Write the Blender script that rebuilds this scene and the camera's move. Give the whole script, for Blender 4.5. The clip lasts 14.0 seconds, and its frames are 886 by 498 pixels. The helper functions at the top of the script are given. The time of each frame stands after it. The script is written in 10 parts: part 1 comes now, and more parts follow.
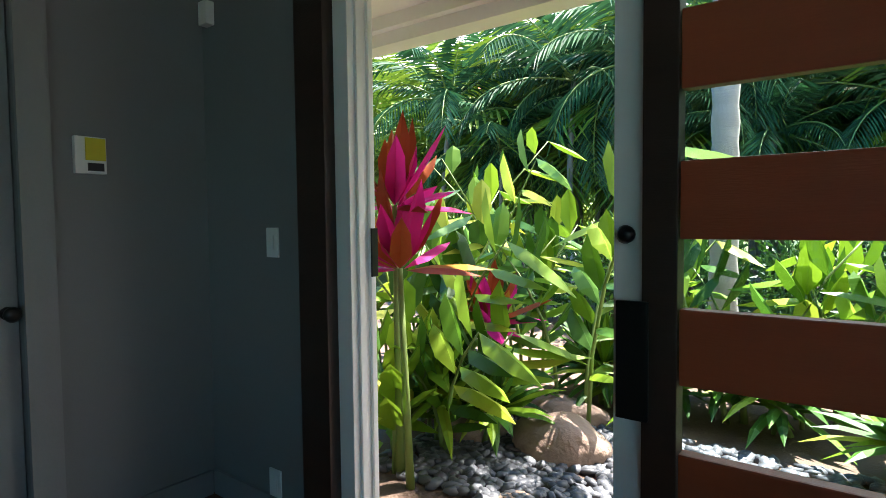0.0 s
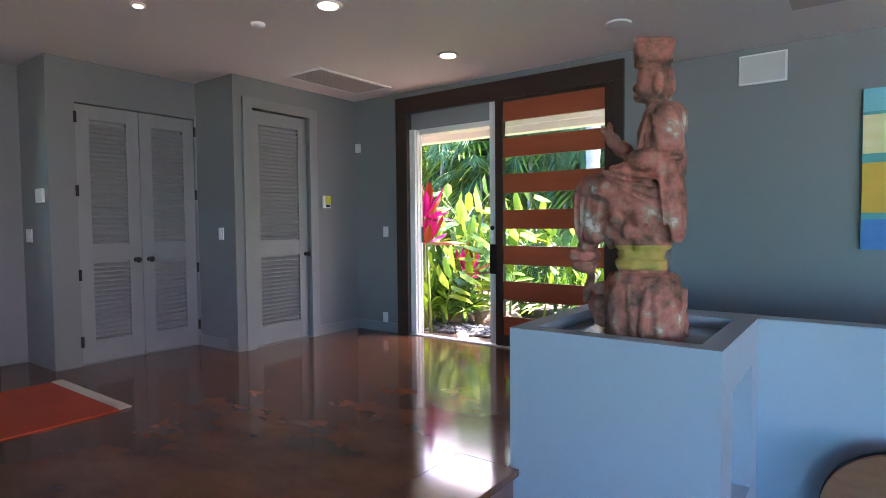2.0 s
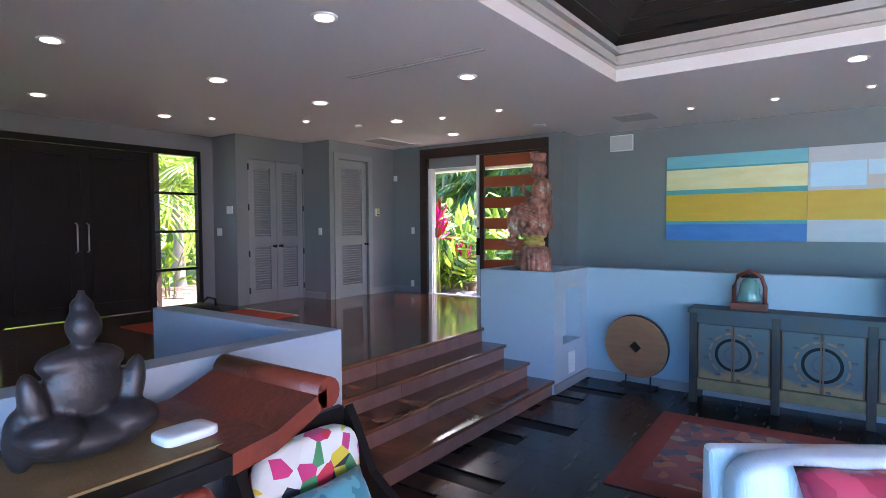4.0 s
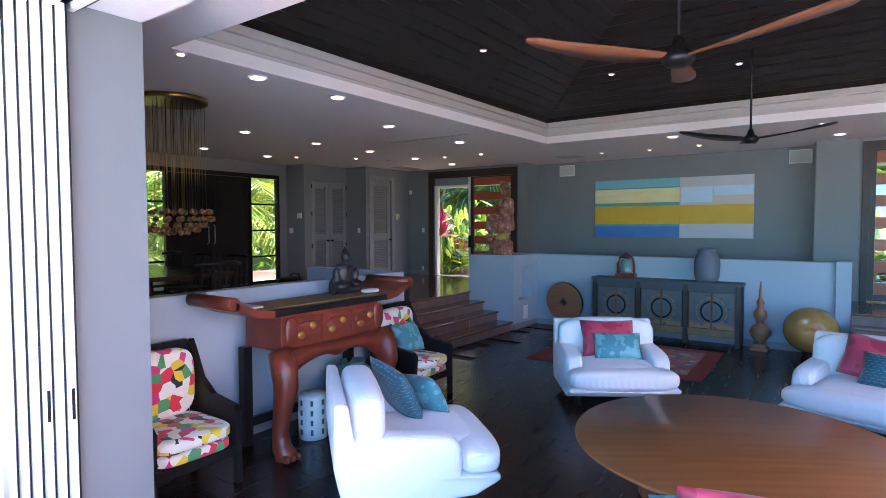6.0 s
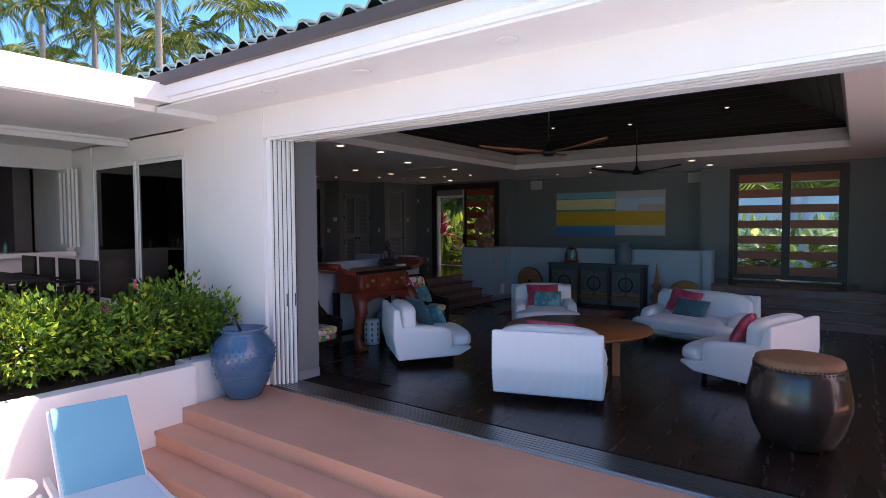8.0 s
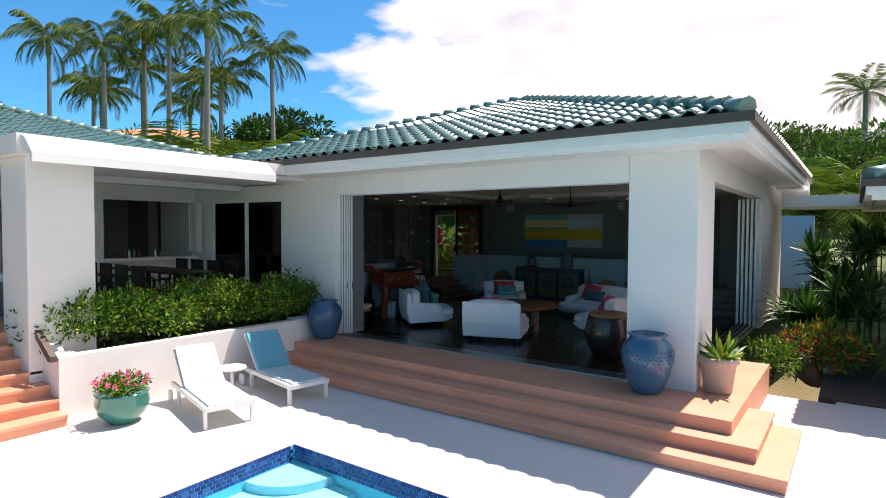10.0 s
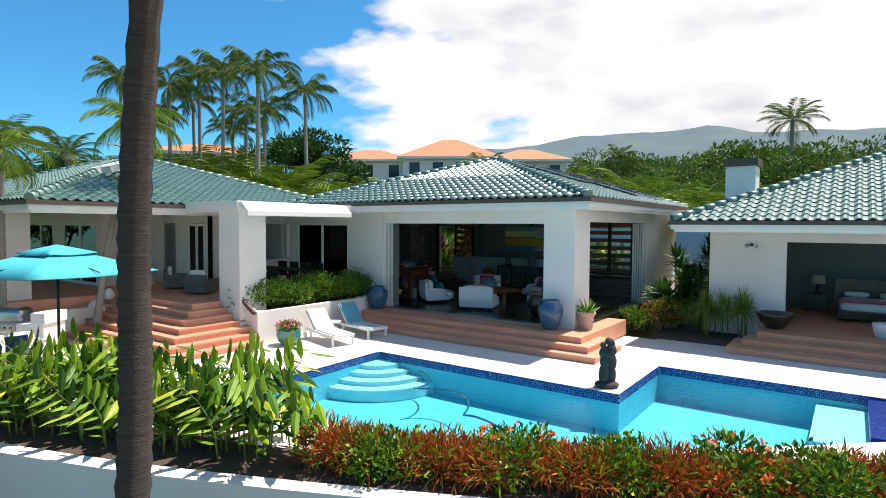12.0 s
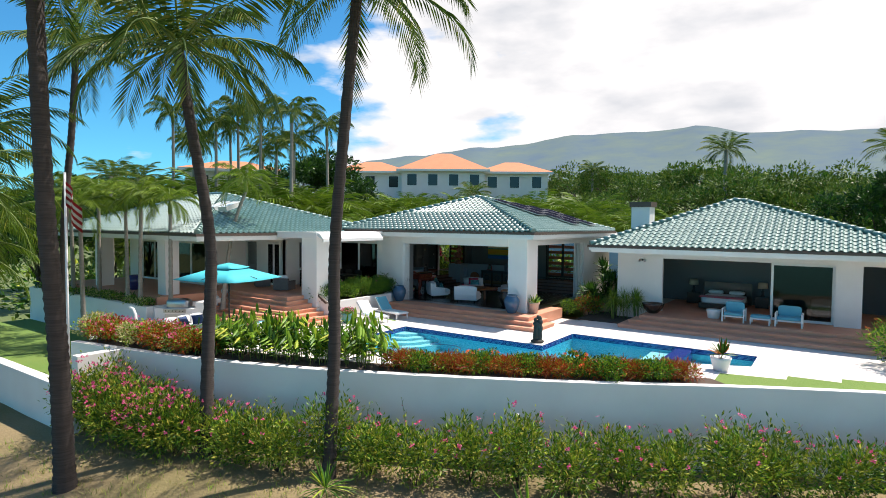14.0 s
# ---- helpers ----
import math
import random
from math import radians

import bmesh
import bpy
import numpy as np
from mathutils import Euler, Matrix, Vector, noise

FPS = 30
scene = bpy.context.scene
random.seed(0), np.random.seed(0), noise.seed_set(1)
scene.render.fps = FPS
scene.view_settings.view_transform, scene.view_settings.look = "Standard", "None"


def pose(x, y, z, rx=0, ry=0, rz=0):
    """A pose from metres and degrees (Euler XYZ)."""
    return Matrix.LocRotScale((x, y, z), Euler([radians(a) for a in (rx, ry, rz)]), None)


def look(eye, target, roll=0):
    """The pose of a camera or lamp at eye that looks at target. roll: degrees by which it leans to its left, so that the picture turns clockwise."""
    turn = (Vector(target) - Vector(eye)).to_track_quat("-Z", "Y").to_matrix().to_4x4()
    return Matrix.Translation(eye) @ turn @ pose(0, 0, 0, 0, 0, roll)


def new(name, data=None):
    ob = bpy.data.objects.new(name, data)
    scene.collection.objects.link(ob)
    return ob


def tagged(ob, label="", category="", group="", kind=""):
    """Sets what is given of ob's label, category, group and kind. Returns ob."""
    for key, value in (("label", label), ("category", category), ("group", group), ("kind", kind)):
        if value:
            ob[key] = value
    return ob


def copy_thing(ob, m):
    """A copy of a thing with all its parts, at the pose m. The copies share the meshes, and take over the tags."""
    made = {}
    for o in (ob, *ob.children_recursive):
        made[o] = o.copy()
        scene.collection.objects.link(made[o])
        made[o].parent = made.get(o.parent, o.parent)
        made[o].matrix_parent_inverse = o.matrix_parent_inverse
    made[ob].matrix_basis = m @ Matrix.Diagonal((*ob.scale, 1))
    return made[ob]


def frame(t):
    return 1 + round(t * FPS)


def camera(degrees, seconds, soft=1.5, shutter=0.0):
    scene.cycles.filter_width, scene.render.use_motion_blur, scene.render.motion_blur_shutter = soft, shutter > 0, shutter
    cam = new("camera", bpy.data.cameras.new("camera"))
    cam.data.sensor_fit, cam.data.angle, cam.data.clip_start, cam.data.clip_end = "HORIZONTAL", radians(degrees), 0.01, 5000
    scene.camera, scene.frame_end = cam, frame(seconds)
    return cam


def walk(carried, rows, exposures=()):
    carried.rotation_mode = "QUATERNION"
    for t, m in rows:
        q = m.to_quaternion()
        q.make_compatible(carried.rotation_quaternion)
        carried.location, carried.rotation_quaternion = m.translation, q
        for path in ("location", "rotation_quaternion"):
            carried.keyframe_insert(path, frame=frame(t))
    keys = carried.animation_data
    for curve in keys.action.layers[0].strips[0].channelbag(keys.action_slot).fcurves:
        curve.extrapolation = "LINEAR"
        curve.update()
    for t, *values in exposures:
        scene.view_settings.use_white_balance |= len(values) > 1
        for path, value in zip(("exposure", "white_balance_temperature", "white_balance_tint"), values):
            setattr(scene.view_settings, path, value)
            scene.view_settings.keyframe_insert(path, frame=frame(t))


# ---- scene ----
cam = camera(75.8, 14.0, soft=0.9)
PATH = [
    (0, (-0.943, 0.8, 1.922), (-2.15, 2.392, 1.826), -0.6),
    (0.5, (-0.326, -0.138, 1.918), (-1.514, 1.469, 1.825), -0.6),
    (1, (0.292, -0.954, 1.925), (-0.899, 0.65, 1.831), -0.5),
    (1.5, (0.935, -1.835, 1.94), (-0.248, -0.226, 1.845), -0.4),
    (2, (1.572, -2.709, 1.926), (0.387, -1.101, 1.839), -0.5),
    (2.5, (2.164, -3.597, 1.935), (0.985, -1.983, 1.848), -0.4),
    (3, (2.733, -4.442, 1.948), (1.557, -2.826, 1.86), -0.5),
    (3.5, (3.3, -5.281, 1.94), (2.125, -3.665, 1.857), -0.4),
    (6, (6.312, -9.538, 1.99), (5.136, -7.923, 1.904), -0.2),
    (6.5, (6.928, -10.387, 1.967), (5.749, -8.774, 1.888), -0.3),
    (7, (7.578, -11.298, 1.998), (6.4, -9.683, 1.915), -0.3),
    (7.5, (8.232, -12.172, 1.992), (7.053, -10.558, 1.912), -0.5),
    (8, (8.884, -13.071, 2.028), (7.707, -11.456, 1.942), -0.3),
    (10.5, (13.288, -18.923, 2.47), (12.111, -17.307, 2.404), 0.4),
    (11, (14.479, -20.615, 2.618), (13.298, -19.002, 2.549), 0.4),
    (11.5, (15.754, -22.398, 2.744), (14.571, -20.787, 2.675), 0.3),
    (12, (16.972, -24.37, 3.012), (15.802, -22.75, 2.93), 0.3),
    (12.5, (18.333, -26.374, 3.3), (17.167, -24.752, 3.206), 0.3),
    (13, (19.593, -28.51, 3.566), (18.439, -26.879, 3.471), 0.4),
    (13.5, (20.992, -30.661, 3.883), (19.845, -29.026, 3.79), 0.5),
    (14, (22.426, -32.802, 4.176), (21.282, -31.164, 4.087), 0.5),
]
EXPOSURES = [(0, 3.0, 6400, 16), (0.5, 3.45, 6600, 22), (1.0, 4.0, 6600, 28), (1.5, 4.4, 6700, 36), (2.0, 4.65, 6500, 40), (3.5, 4.65, 6300, 44), (6.0, 3.95, 6500, 44), (6.5, 3.3, 6700, 46), (7.0, 2.65, 6800, 46), (7.5, 2.15, 7000, 47), (8.0, 1.8, 7200, 46), (10.3, 0.66, 6900, 19), (14, 0.55, 6800, 14)]
walk(cam, [(t, look(eye, target, roll)) for t, eye, target, roll in PATH], EXPOSURES)

# ---- world and sun ----
SUN = Vector((0.88, 1.9, 4.29)).normalized()
world = bpy.data.worlds.new("sky")
scene.world = world
world.use_nodes = True
wn, wl = world.node_tree.nodes, world.node_tree.links
wn.clear()
w_out, w_bg = wn.new("ShaderNodeOutputWorld"), wn.new("ShaderNodeBackground")
w_sky = wn.new("ShaderNodeTexSky")
w_sky.sky_type, w_sky.sun_disc = "NISHITA", False
w_sky.sun_elevation = math.asin(SUN.z)
w_sky.sun_rotation = math.atan2(SUN.x, SUN.y)
w_sky.air_density, w_sky.dust_density, w_sky.ozone_density = 1.0, 0.0, 3.0
w_co, w_sep = wn.new("ShaderNodeTexCoord"), wn.new("ShaderNodeVectorMath")
w_map = wn.new("ShaderNodeMapping")
w_map.inputs["Scale"].default_value = (2.2, 2.2, 6.0)
w_noise = wn.new("ShaderNodeTexNoise")
w_noise.inputs["Scale"].default_value, w_noise.inputs["Detail"].default_value = 1.6, 8.0
w_sep.operation = "DOT_PRODUCT"
w_sep.inputs[1].default_value = (0.62, 0.79, -0.45)
w_add, w_ramp = wn.new("ShaderNodeMath"), wn.new("ShaderNodeValToRGB")
w_add.operation = "MULTIPLY_ADD"
w_add.inputs[1].default_value = 1.35
w_ramp.color_ramp.elements[0].position, w_ramp.color_ramp.elements[1].position = 0.66, 0.77
w_mix = wn.new("ShaderNodeMixRGB")
w_mix.inputs["Color2"].default_value = (12.0, 12.2, 12.6, 1)
w_tint = wn.new("ShaderNodeMixRGB")
w_tint.blend_type = "MULTIPLY"
w_tint.inputs["Fac"].default_value, w_tint.inputs["Color2"].default_value = 1.0, (0.50, 1.50, 1.9, 1)
wl.new(w_co.outputs["Generated"], w_map.inputs["Vector"])
wl.new(w_map.outputs[0], w_noise.inputs["Vector"])
wl.new(w_co.outputs["Generated"], w_sep.inputs[0])
wl.new(w_noise.outputs["Fac"], w_add.inputs[0])
wl.new(w_sep.outputs["Value"], w_add.inputs[2])
wl.new(w_add.outputs[0], w_ramp.inputs["Fac"])
wl.new(w_ramp.outputs["Color"], w_mix.inputs["Fac"])
wl.new(w_sky.outputs["Color"], w_tint.inputs["Color1"])
wl.new(w_tint.outputs["Color"], w_mix.inputs["Color1"])
w_grey, w_puff = wn.new("ShaderNodeTexNoise"), wn.new("ShaderNodeMixRGB")
w_grey.inputs["Scale"].default_value, w_grey.inputs["Detail"].default_value = 2.6, 6.0
w_band = wn.new("ShaderNodeValToRGB")
w_band.color_ramp.elements[0].position, w_band.color_ramp.elements[1].position = 0.50, 0.70
w_puff.inputs["Color1"].default_value, w_puff.inputs["Color2"].default_value = (11.6, 11.9, 12.2, 1), (8.3, 8.9, 9.6, 1)
wl.new(w_map.outputs[0], w_grey.inputs["Vector"])
wl.new(w_grey.outputs["Fac"], w_band.inputs["Fac"])
wl.new(w_band.outputs["Color"], w_puff.inputs["Fac"])
wl.new(w_puff.outputs["Color"], w_mix.inputs["Color2"])
wl.new(w_mix.outputs["Color"], w_bg.inputs["Color"])
w_bg.inputs["Strength"].default_value = 0.06
wl.new(w_bg.outputs[0], w_out.inputs["Surface"])

sun_data = bpy.data.lights.new("sun", "SUN")
sun_data.energy, sun_data.angle, sun_data.color = 5.0, radians(0.5), (1.0, 0.95, 0.88)
sun_ob = new("sun", sun_data)
sun_ob.matrix_world = look(tuple(SUN * 60), (0, 0, 0))


# ---- materials ----
def mat(name, a, b=None, rough=0.6, metal=0.0, scale=3.0, fine=60.0, bump=0.15, spec=0.5, coat=0.0, depth=0.01,
        stretch=(1, 1, 1), per_object=0.0, emit=0.0, thin=0.0, rough2=None):
    """A node material: two colours mixed by large stains and fine grain, with fine relief."""
    b = b or tuple(c * 0.8 for c in a)
    m = bpy.data.materials.new(name)
    m.use_nodes = True
    n, l = m.node_tree.nodes, m.node_tree.links
    p = n["Principled BSDF"]
    co, mp = n.new("ShaderNodeTexCoord"), n.new("ShaderNodeMapping")
    mp.inputs["Scale"].default_value = stretch
    l.new(co.outputs["Object"], mp.inputs["Vector"])
    big, small = n.new("ShaderNodeTexNoise"), n.new("ShaderNodeTexNoise")
    big.inputs["Scale"].default_value, big.inputs["Detail"].default_value = scale, 5.0
    small.inputs["Scale"].default_value, small.inputs["Detail"].default_value = fine, 3.0
    l.new(mp.outputs[0], big.inputs["Vector"])
    l.new(mp.outputs[0], small.inputs["Vector"])
    mix = n.new("ShaderNodeMath")
    mix.operation = "MULTIPLY_ADD"
    mix.inputs[1].default_value = 0.35
    half = n.new("ShaderNodeMath")
    half.operation = "MULTIPLY_ADD"
    half.inputs[1].default_value, half.inputs[2].default_value = 1.3, -0.32
    l.new(big.outputs["Fac"], half.inputs[0])
    l.new(small.outputs["Fac"], mix.inputs[0])
    l.new(half.outputs[0], mix.inputs[2])
    ramp = n.new("ShaderNodeMixRGB")
    ramp.inputs["Color1"].default_value, ramp.inputs["Color2"].default_value = (*a, 1), (*b, 1)
    last = mix
    if per_object:
        oi, pa = n.new("ShaderNodeObjectInfo"), n.new("ShaderNodeMath")
        pa.operation = "MULTIPLY_ADD"
        pa.inputs[1].default_value = per_object
        l.new(oi.outputs["Random"], pa.inputs[0])
        l.new(mix.outputs[0], pa.inputs[2])
        last = n.new("ShaderNodeMath")
        last.operation = "SUBTRACT"
        last.inputs[1].default_value = per_object / 2
        l.new(pa.outputs[0], last.inputs[0])
    cl = n.new("ShaderNodeClamp")
    l.new(last.outputs[0], cl.inputs["Value"])
    l.new(cl.outputs[0], ramp.inputs["Fac"])
    l.new(ramp.outputs["Color"], p.inputs["Base Color"])
    p.inputs["Roughness"].default_value, p.inputs["Metallic"].default_value = rough, metal
    if rough2 is not None:
        rr = n.new("ShaderNodeMapRange")
        rr.inputs["To Min"].default_value, rr.inputs["To Max"].default_value = rough, rough2
        l.new(big.outputs["Fac"], rr.inputs["Value"])
        l.new(rr.outputs[0], p.inputs["Roughness"])
    p.inputs["Specular IOR Level"].default_value = spec
    p.inputs["Coat Weight"].default_value = coat
    p.inputs["Coat Roughness"].default_value = 0.06
    if bump:
        bp = n.new("ShaderNodeBump")
        bp.inputs["Strength"].default_value, bp.inputs["Distance"].default_value = bump, depth
        l.new(small.outputs["Fac"], bp.inputs["Height"])
        l.new(bp.outputs[0], p.inputs["Normal"])
    if emit:
        p.inputs["Emission Color"].default_value = (*a, 1)
        p.inputs["Emission Strength"].default_value = emit
    if thin:
        # light that comes through a leaf
        tr, mx, out = n.new("ShaderNodeBsdfTranslucent"), n.new("ShaderNodeMixShader"), n["Material Output"]
        mx.inputs[0].default_value = thin
        l.new(ramp.outputs["Color"], tr.inputs["Color"])
        l.new(p.outputs[0], mx.inputs[1])
        l.new(tr.outputs[0], mx.inputs[2])
        l.new(mx.outputs[0], out.inputs["Surface"])
    return m


def glass(name, tint=(0.9, 0.95, 0.95), rough=0.0, bump=0.0, scale=3.0, ior=1.45):
    """Clear pane or water: a Fresnel gloss over clear transparency."""
    m = bpy.data.materials.new(name)
    m.use_nodes = True
    n, l = m.node_tree.nodes, m.node_tree.links
    n.clear()
    out, mx = n.new("ShaderNodeOutputMaterial"), n.new("ShaderNodeMixShader")
    tr, gl, fr = n.new("ShaderNodeBsdfTransparent"), n.new("ShaderNodeBsdfGlossy"), n.new("ShaderNodeFresnel")
    tr.inputs["Color"].default_value = (*tint, 1)
    gl.inputs["Roughness"].default_value = rough
    fr.inputs["IOR"].default_value = ior
    if bump:
        co, ns, bp = n.new("ShaderNodeTexCoord"), n.new("ShaderNodeTexNoise"), n.new("ShaderNodeBump")
        ns.inputs["Scale"].default_value, ns.inputs["Detail"].default_value = scale, 3.0
        bp.inputs["Strength"].default_value, bp.inputs["Distance"].default_value = bump, 0.05
        l.new(co.outputs["Object"], ns.inputs["Vector"])
        l.new(ns.outputs["Fac"], bp.inputs["Height"])
        l.new(bp.outputs[0], gl.inputs["Normal"])
        l.new(bp.outputs[0], fr.inputs["Normal"])
    l.new(fr.outputs[0], mx.inputs[0])
    l.new(tr.outputs[0], mx.inputs[1])
    l.new(gl.outputs[0], mx.inputs[2])
    l.new(mx.outputs[0], out.inputs["Surface"])
    return m


M_WHITE = mat("white_stucco", (0.80, 0.78, 0.76), (0.70, 0.68, 0.66), 0.85, scale=0.8, fine=45, bump=0.25, depth=0.006)
M_TRIM = mat("white_paint", (0.80, 0.80, 0.79), (0.72, 0.72, 0.71), 0.45, fine=30, bump=0.05)
M_GREY = mat("grey_wall_paint", (0.194, 0.202, 0.205), (0.169, 0.176, 0.18), 0.55, scale=0.7, fine=120, bump=0.08, depth=0.003)
M_PALE = mat("pale_blue_grey_paint", (0.343, 0.413, 0.468), (0.304, 0.374, 0.429), 0.6, scale=0.8, fine=120, bump=0.08, depth=0.003)
M_CEIL = mat("ceiling_paint", (0.80, 0.75, 0.73), (0.75, 0.70, 0.68), 0.7, scale=0.5, fine=90, bump=0.05)
M_COFFER = mat("taupe_paint", (0.50, 0.47, 0.43), (0.44, 0.41, 0.38), 0.6, scale=1, fine=80, bump=0.05)
M_DOORGREY = mat("grey_door_paint", (0.238, 0.248, 0.252), (0.209, 0.216, 0.223), 0.5, fine=70, bump=0.06)
M_DARKCEIL = mat("black_stained_boards", (0.012, 0.010, 0.009), (0.03, 0.024, 0.02), 0.45, scale=2, fine=40, stretch=(1, 6, 6), bump=0.15)
M_BLACKWOOD = mat("black_lacquered_wood", (0.008, 0.007, 0.007), (0.015, 0.012, 0.011), 0.38, fine=40, stretch=(8, 8, 1), bump=0.1, spec=0.2)
M_DARKWOOD = mat("dark_brown_frame_wood", (0.045, 0.022, 0.014), (0.025, 0.013, 0.010), 0.45, fine=35, stretch=(1, 8, 8), bump=0.15)
M_REDWOOD = mat("red_mahogany_slat", (0.42, 0.095, 0.035), (0.30, 0.06, 0.024), 0.4, scale=1.5, fine=30, stretch=(1, 9, 9), bump=0.1, per_object=0.25)
M_GRANITE = mat("polished_brown_granite", (0.30, 0.125, 0.06), (0.055, 0.024, 0.016), 0.07, scale=1.6, fine=9, bump=0.0, coat=0.15, stretch=(1, 1.8, 1), rough2=0.16)
M_STEPSTONE = mat("pink_granite_riser", (0.294, 0.154, 0.126), (0.154, 0.07, 0.056), 0.35, scale=5, fine=40, bump=0.2, per_object=0.2)
M_PLANK = mat("espresso_floor_board", (0.016, 0.007, 0.005), (0.030, 0.013, 0.009), 0.2, scale=2, fine=30, stretch=(8, 1, 1), bump=0.06, per_object=0.5, rough2=0.32)
M_TERRA = mat("pink_terracotta_paving", (0.74, 0.37, 0.24), (0.60, 0.27, 0.165), 0.6, scale=1.3, fine=30, bump=0.2, per_object=0.3)
M_DECK = mat("pale_pool_deck", (0.76, 0.70, 0.65), (0.66, 0.60, 0.55), 0.75, scale=0.6, fine=40, bump=0.2)
M_ROOF = mat("teal_glazed_roof_tile", (0.075, 0.18, 0.155), (0.17, 0.28, 0.25), 0.40, scale=1.2, fine=20, bump=0.1, per_object=0.4, coat=0.65, spec=0.7)
M_ROOF.node_tree.nodes["Principled BSDF"].inputs["Coat Roughness"].default_value = 0.38
M_GUTTER = mat("brown_gutter_metal", (0.10, 0.07, 0.055), (0.07, 0.05, 0.04), 0.5, fine=30, bump=0.05)
M_POOLTILE = mat("cobalt_mosaic_tile", (0.012, 0.025, 0.16), (0.03, 0.08, 0.30), 0.2, scale=9, fine=30, bump=0.1, per_object=0.6)
M_PLASTER = mat("turquoise_pool_plaster", (0.10, 0.57, 0.68), (0.065, 0.48, 0.61), 0.7, scale=0.7, fine=10, bump=0.05)
M_PSTEP = mat("pale_pool_step_plaster", (0.40, 0.72, 0.76), (0.34, 0.66, 0.72), 0.7, scale=2, fine=20, bump=0.05)
M_GLASS = glass("window_glass")
M_WATER = glass("pool_water", (0.60, 0.93, 0.98), 0.02, 0.30, 7.0, 1.33)
M_BLACK = mat("black_metal", (0.015, 0.015, 0.016), (0.025, 0.024, 0.024), 0.4, metal=0.6, fine=60, bump=0.05)
M_STEEL = mat("brushed_steel", (0.55, 0.55, 0.56), (0.45, 0.45, 0.46), 0.3, metal=1.0, fine=50, bump=0.05)
M_PLASTIC = mat("white_plastic", (0.75, 0.75, 0.74), (0.70, 0.70, 0.69), 0.4, fine=50, bump=0.02)
M_LAMP = mat("warm_lamp_glow", (1.0, 0.86, 0.66), (1.0, 0.84, 0.62), 0.5, emit=0.5, bump=0)
M_GRASS = mat("lawn_grass", (0.10, 0.20, 0.03), (0.17, 0.24, 0.05), 0.9, scale=0.5, fine=60, bump=0.6, depth=0.03)
M_DRY = mat("dry_slope_soil", (0.30, 0.215, 0.12), (0.13, 0.115, 0.04), 0.95, scale=0.35, fine=12, bump=0.6, depth=0.06)
M_SOIL = mat("dark_garden_soil", (0.06, 0.04, 0.028), (0.10, 0.07, 0.05), 0.95, scale=2, fine=25, bump=0.6, depth=0.03)


# ---- mesh helpers ----
def box(bm, x0, x1, y0, y1, z0, z1, bevel=0.0):
    r = bmesh.ops.create_cube(bm, size=1.0, matrix=Matrix.LocRotScale(((x0 + x1) / 2, (y0 + y1) / 2, (z0 + z1) / 2), None, (abs(x1 - x0), abs(y1 - y0), abs(z1 - z0))))
    if bevel:
        bmesh.ops.bevel(bm, geom=list({e for v in r["verts"] for e in v.link_edges}), offset=bevel, segments=2, affect="EDGES", profile=0.7)
    return bm


def boxes(rows, bevel=0.0):
    bm = bmesh.new()
    for r in rows:
        box(bm, *r, bevel=bevel)
    return bm


def turned(profile, seg=24, bm=None, at=(0, 0, 0)):
    """A body turned round the z axis from (radius, height) pairs."""
    bm = bm or bmesh.new()
    rings = []
    for r, z in profile:
        rings.append([bm.verts.new((at[0] + r * math.cos(2 * math.pi * i / seg), at[1] + r * math.sin(2 * math.pi * i / seg), at[2] + z)) for i in range(seg)])
    for a, b in zip(rings, rings[1:]):
        for i in range(seg):
            bm.faces.new((a[i], a[(i + 1) % seg], b[(i + 1) % seg], b[i]))
    for ring, flip in ((rings[0], True), (rings[-1], False)):
        bm.faces.new(list(reversed(ring)) if flip else ring)
    for f in bm.faces:
        f.smooth = True
    return bm


def tube(pts, radii, seg=8, bm=None):
    """A round bar along points."""
    bm = bm or bmesh.new()
    pts = [Vector(p) for p in pts]
    if not isinstance(radii, (list, tuple)):
        radii = [radii] * len(pts)
    rings = []
    for i, p in enumerate(pts):
        d = (pts[min(i + 1, len(pts) - 1)] - pts[max(i - 1, 0)]).normalized()
        u = d.cross(Vector((0, 0, 1)) if abs(d.z) < 0.9 else Vector((1, 0, 0))).normalized()
        v = d.cross(u)
        rings.append([bm.verts.new(p + radii[i] * (math.cos(2 * math.pi * k / seg) * u + math.sin(2 * math.pi * k / seg) * v)) for k in range(seg)])
    for a, b in zip(rings, rings[1:]):
        for k in range(seg):
            bm.faces.new((a[k], a[(k + 1) % seg], b[(k + 1) % seg], b[k])).smooth = True
    bm.faces.new(rings[0])
    bm.faces.new(list(reversed(rings[-1])))
    return bm


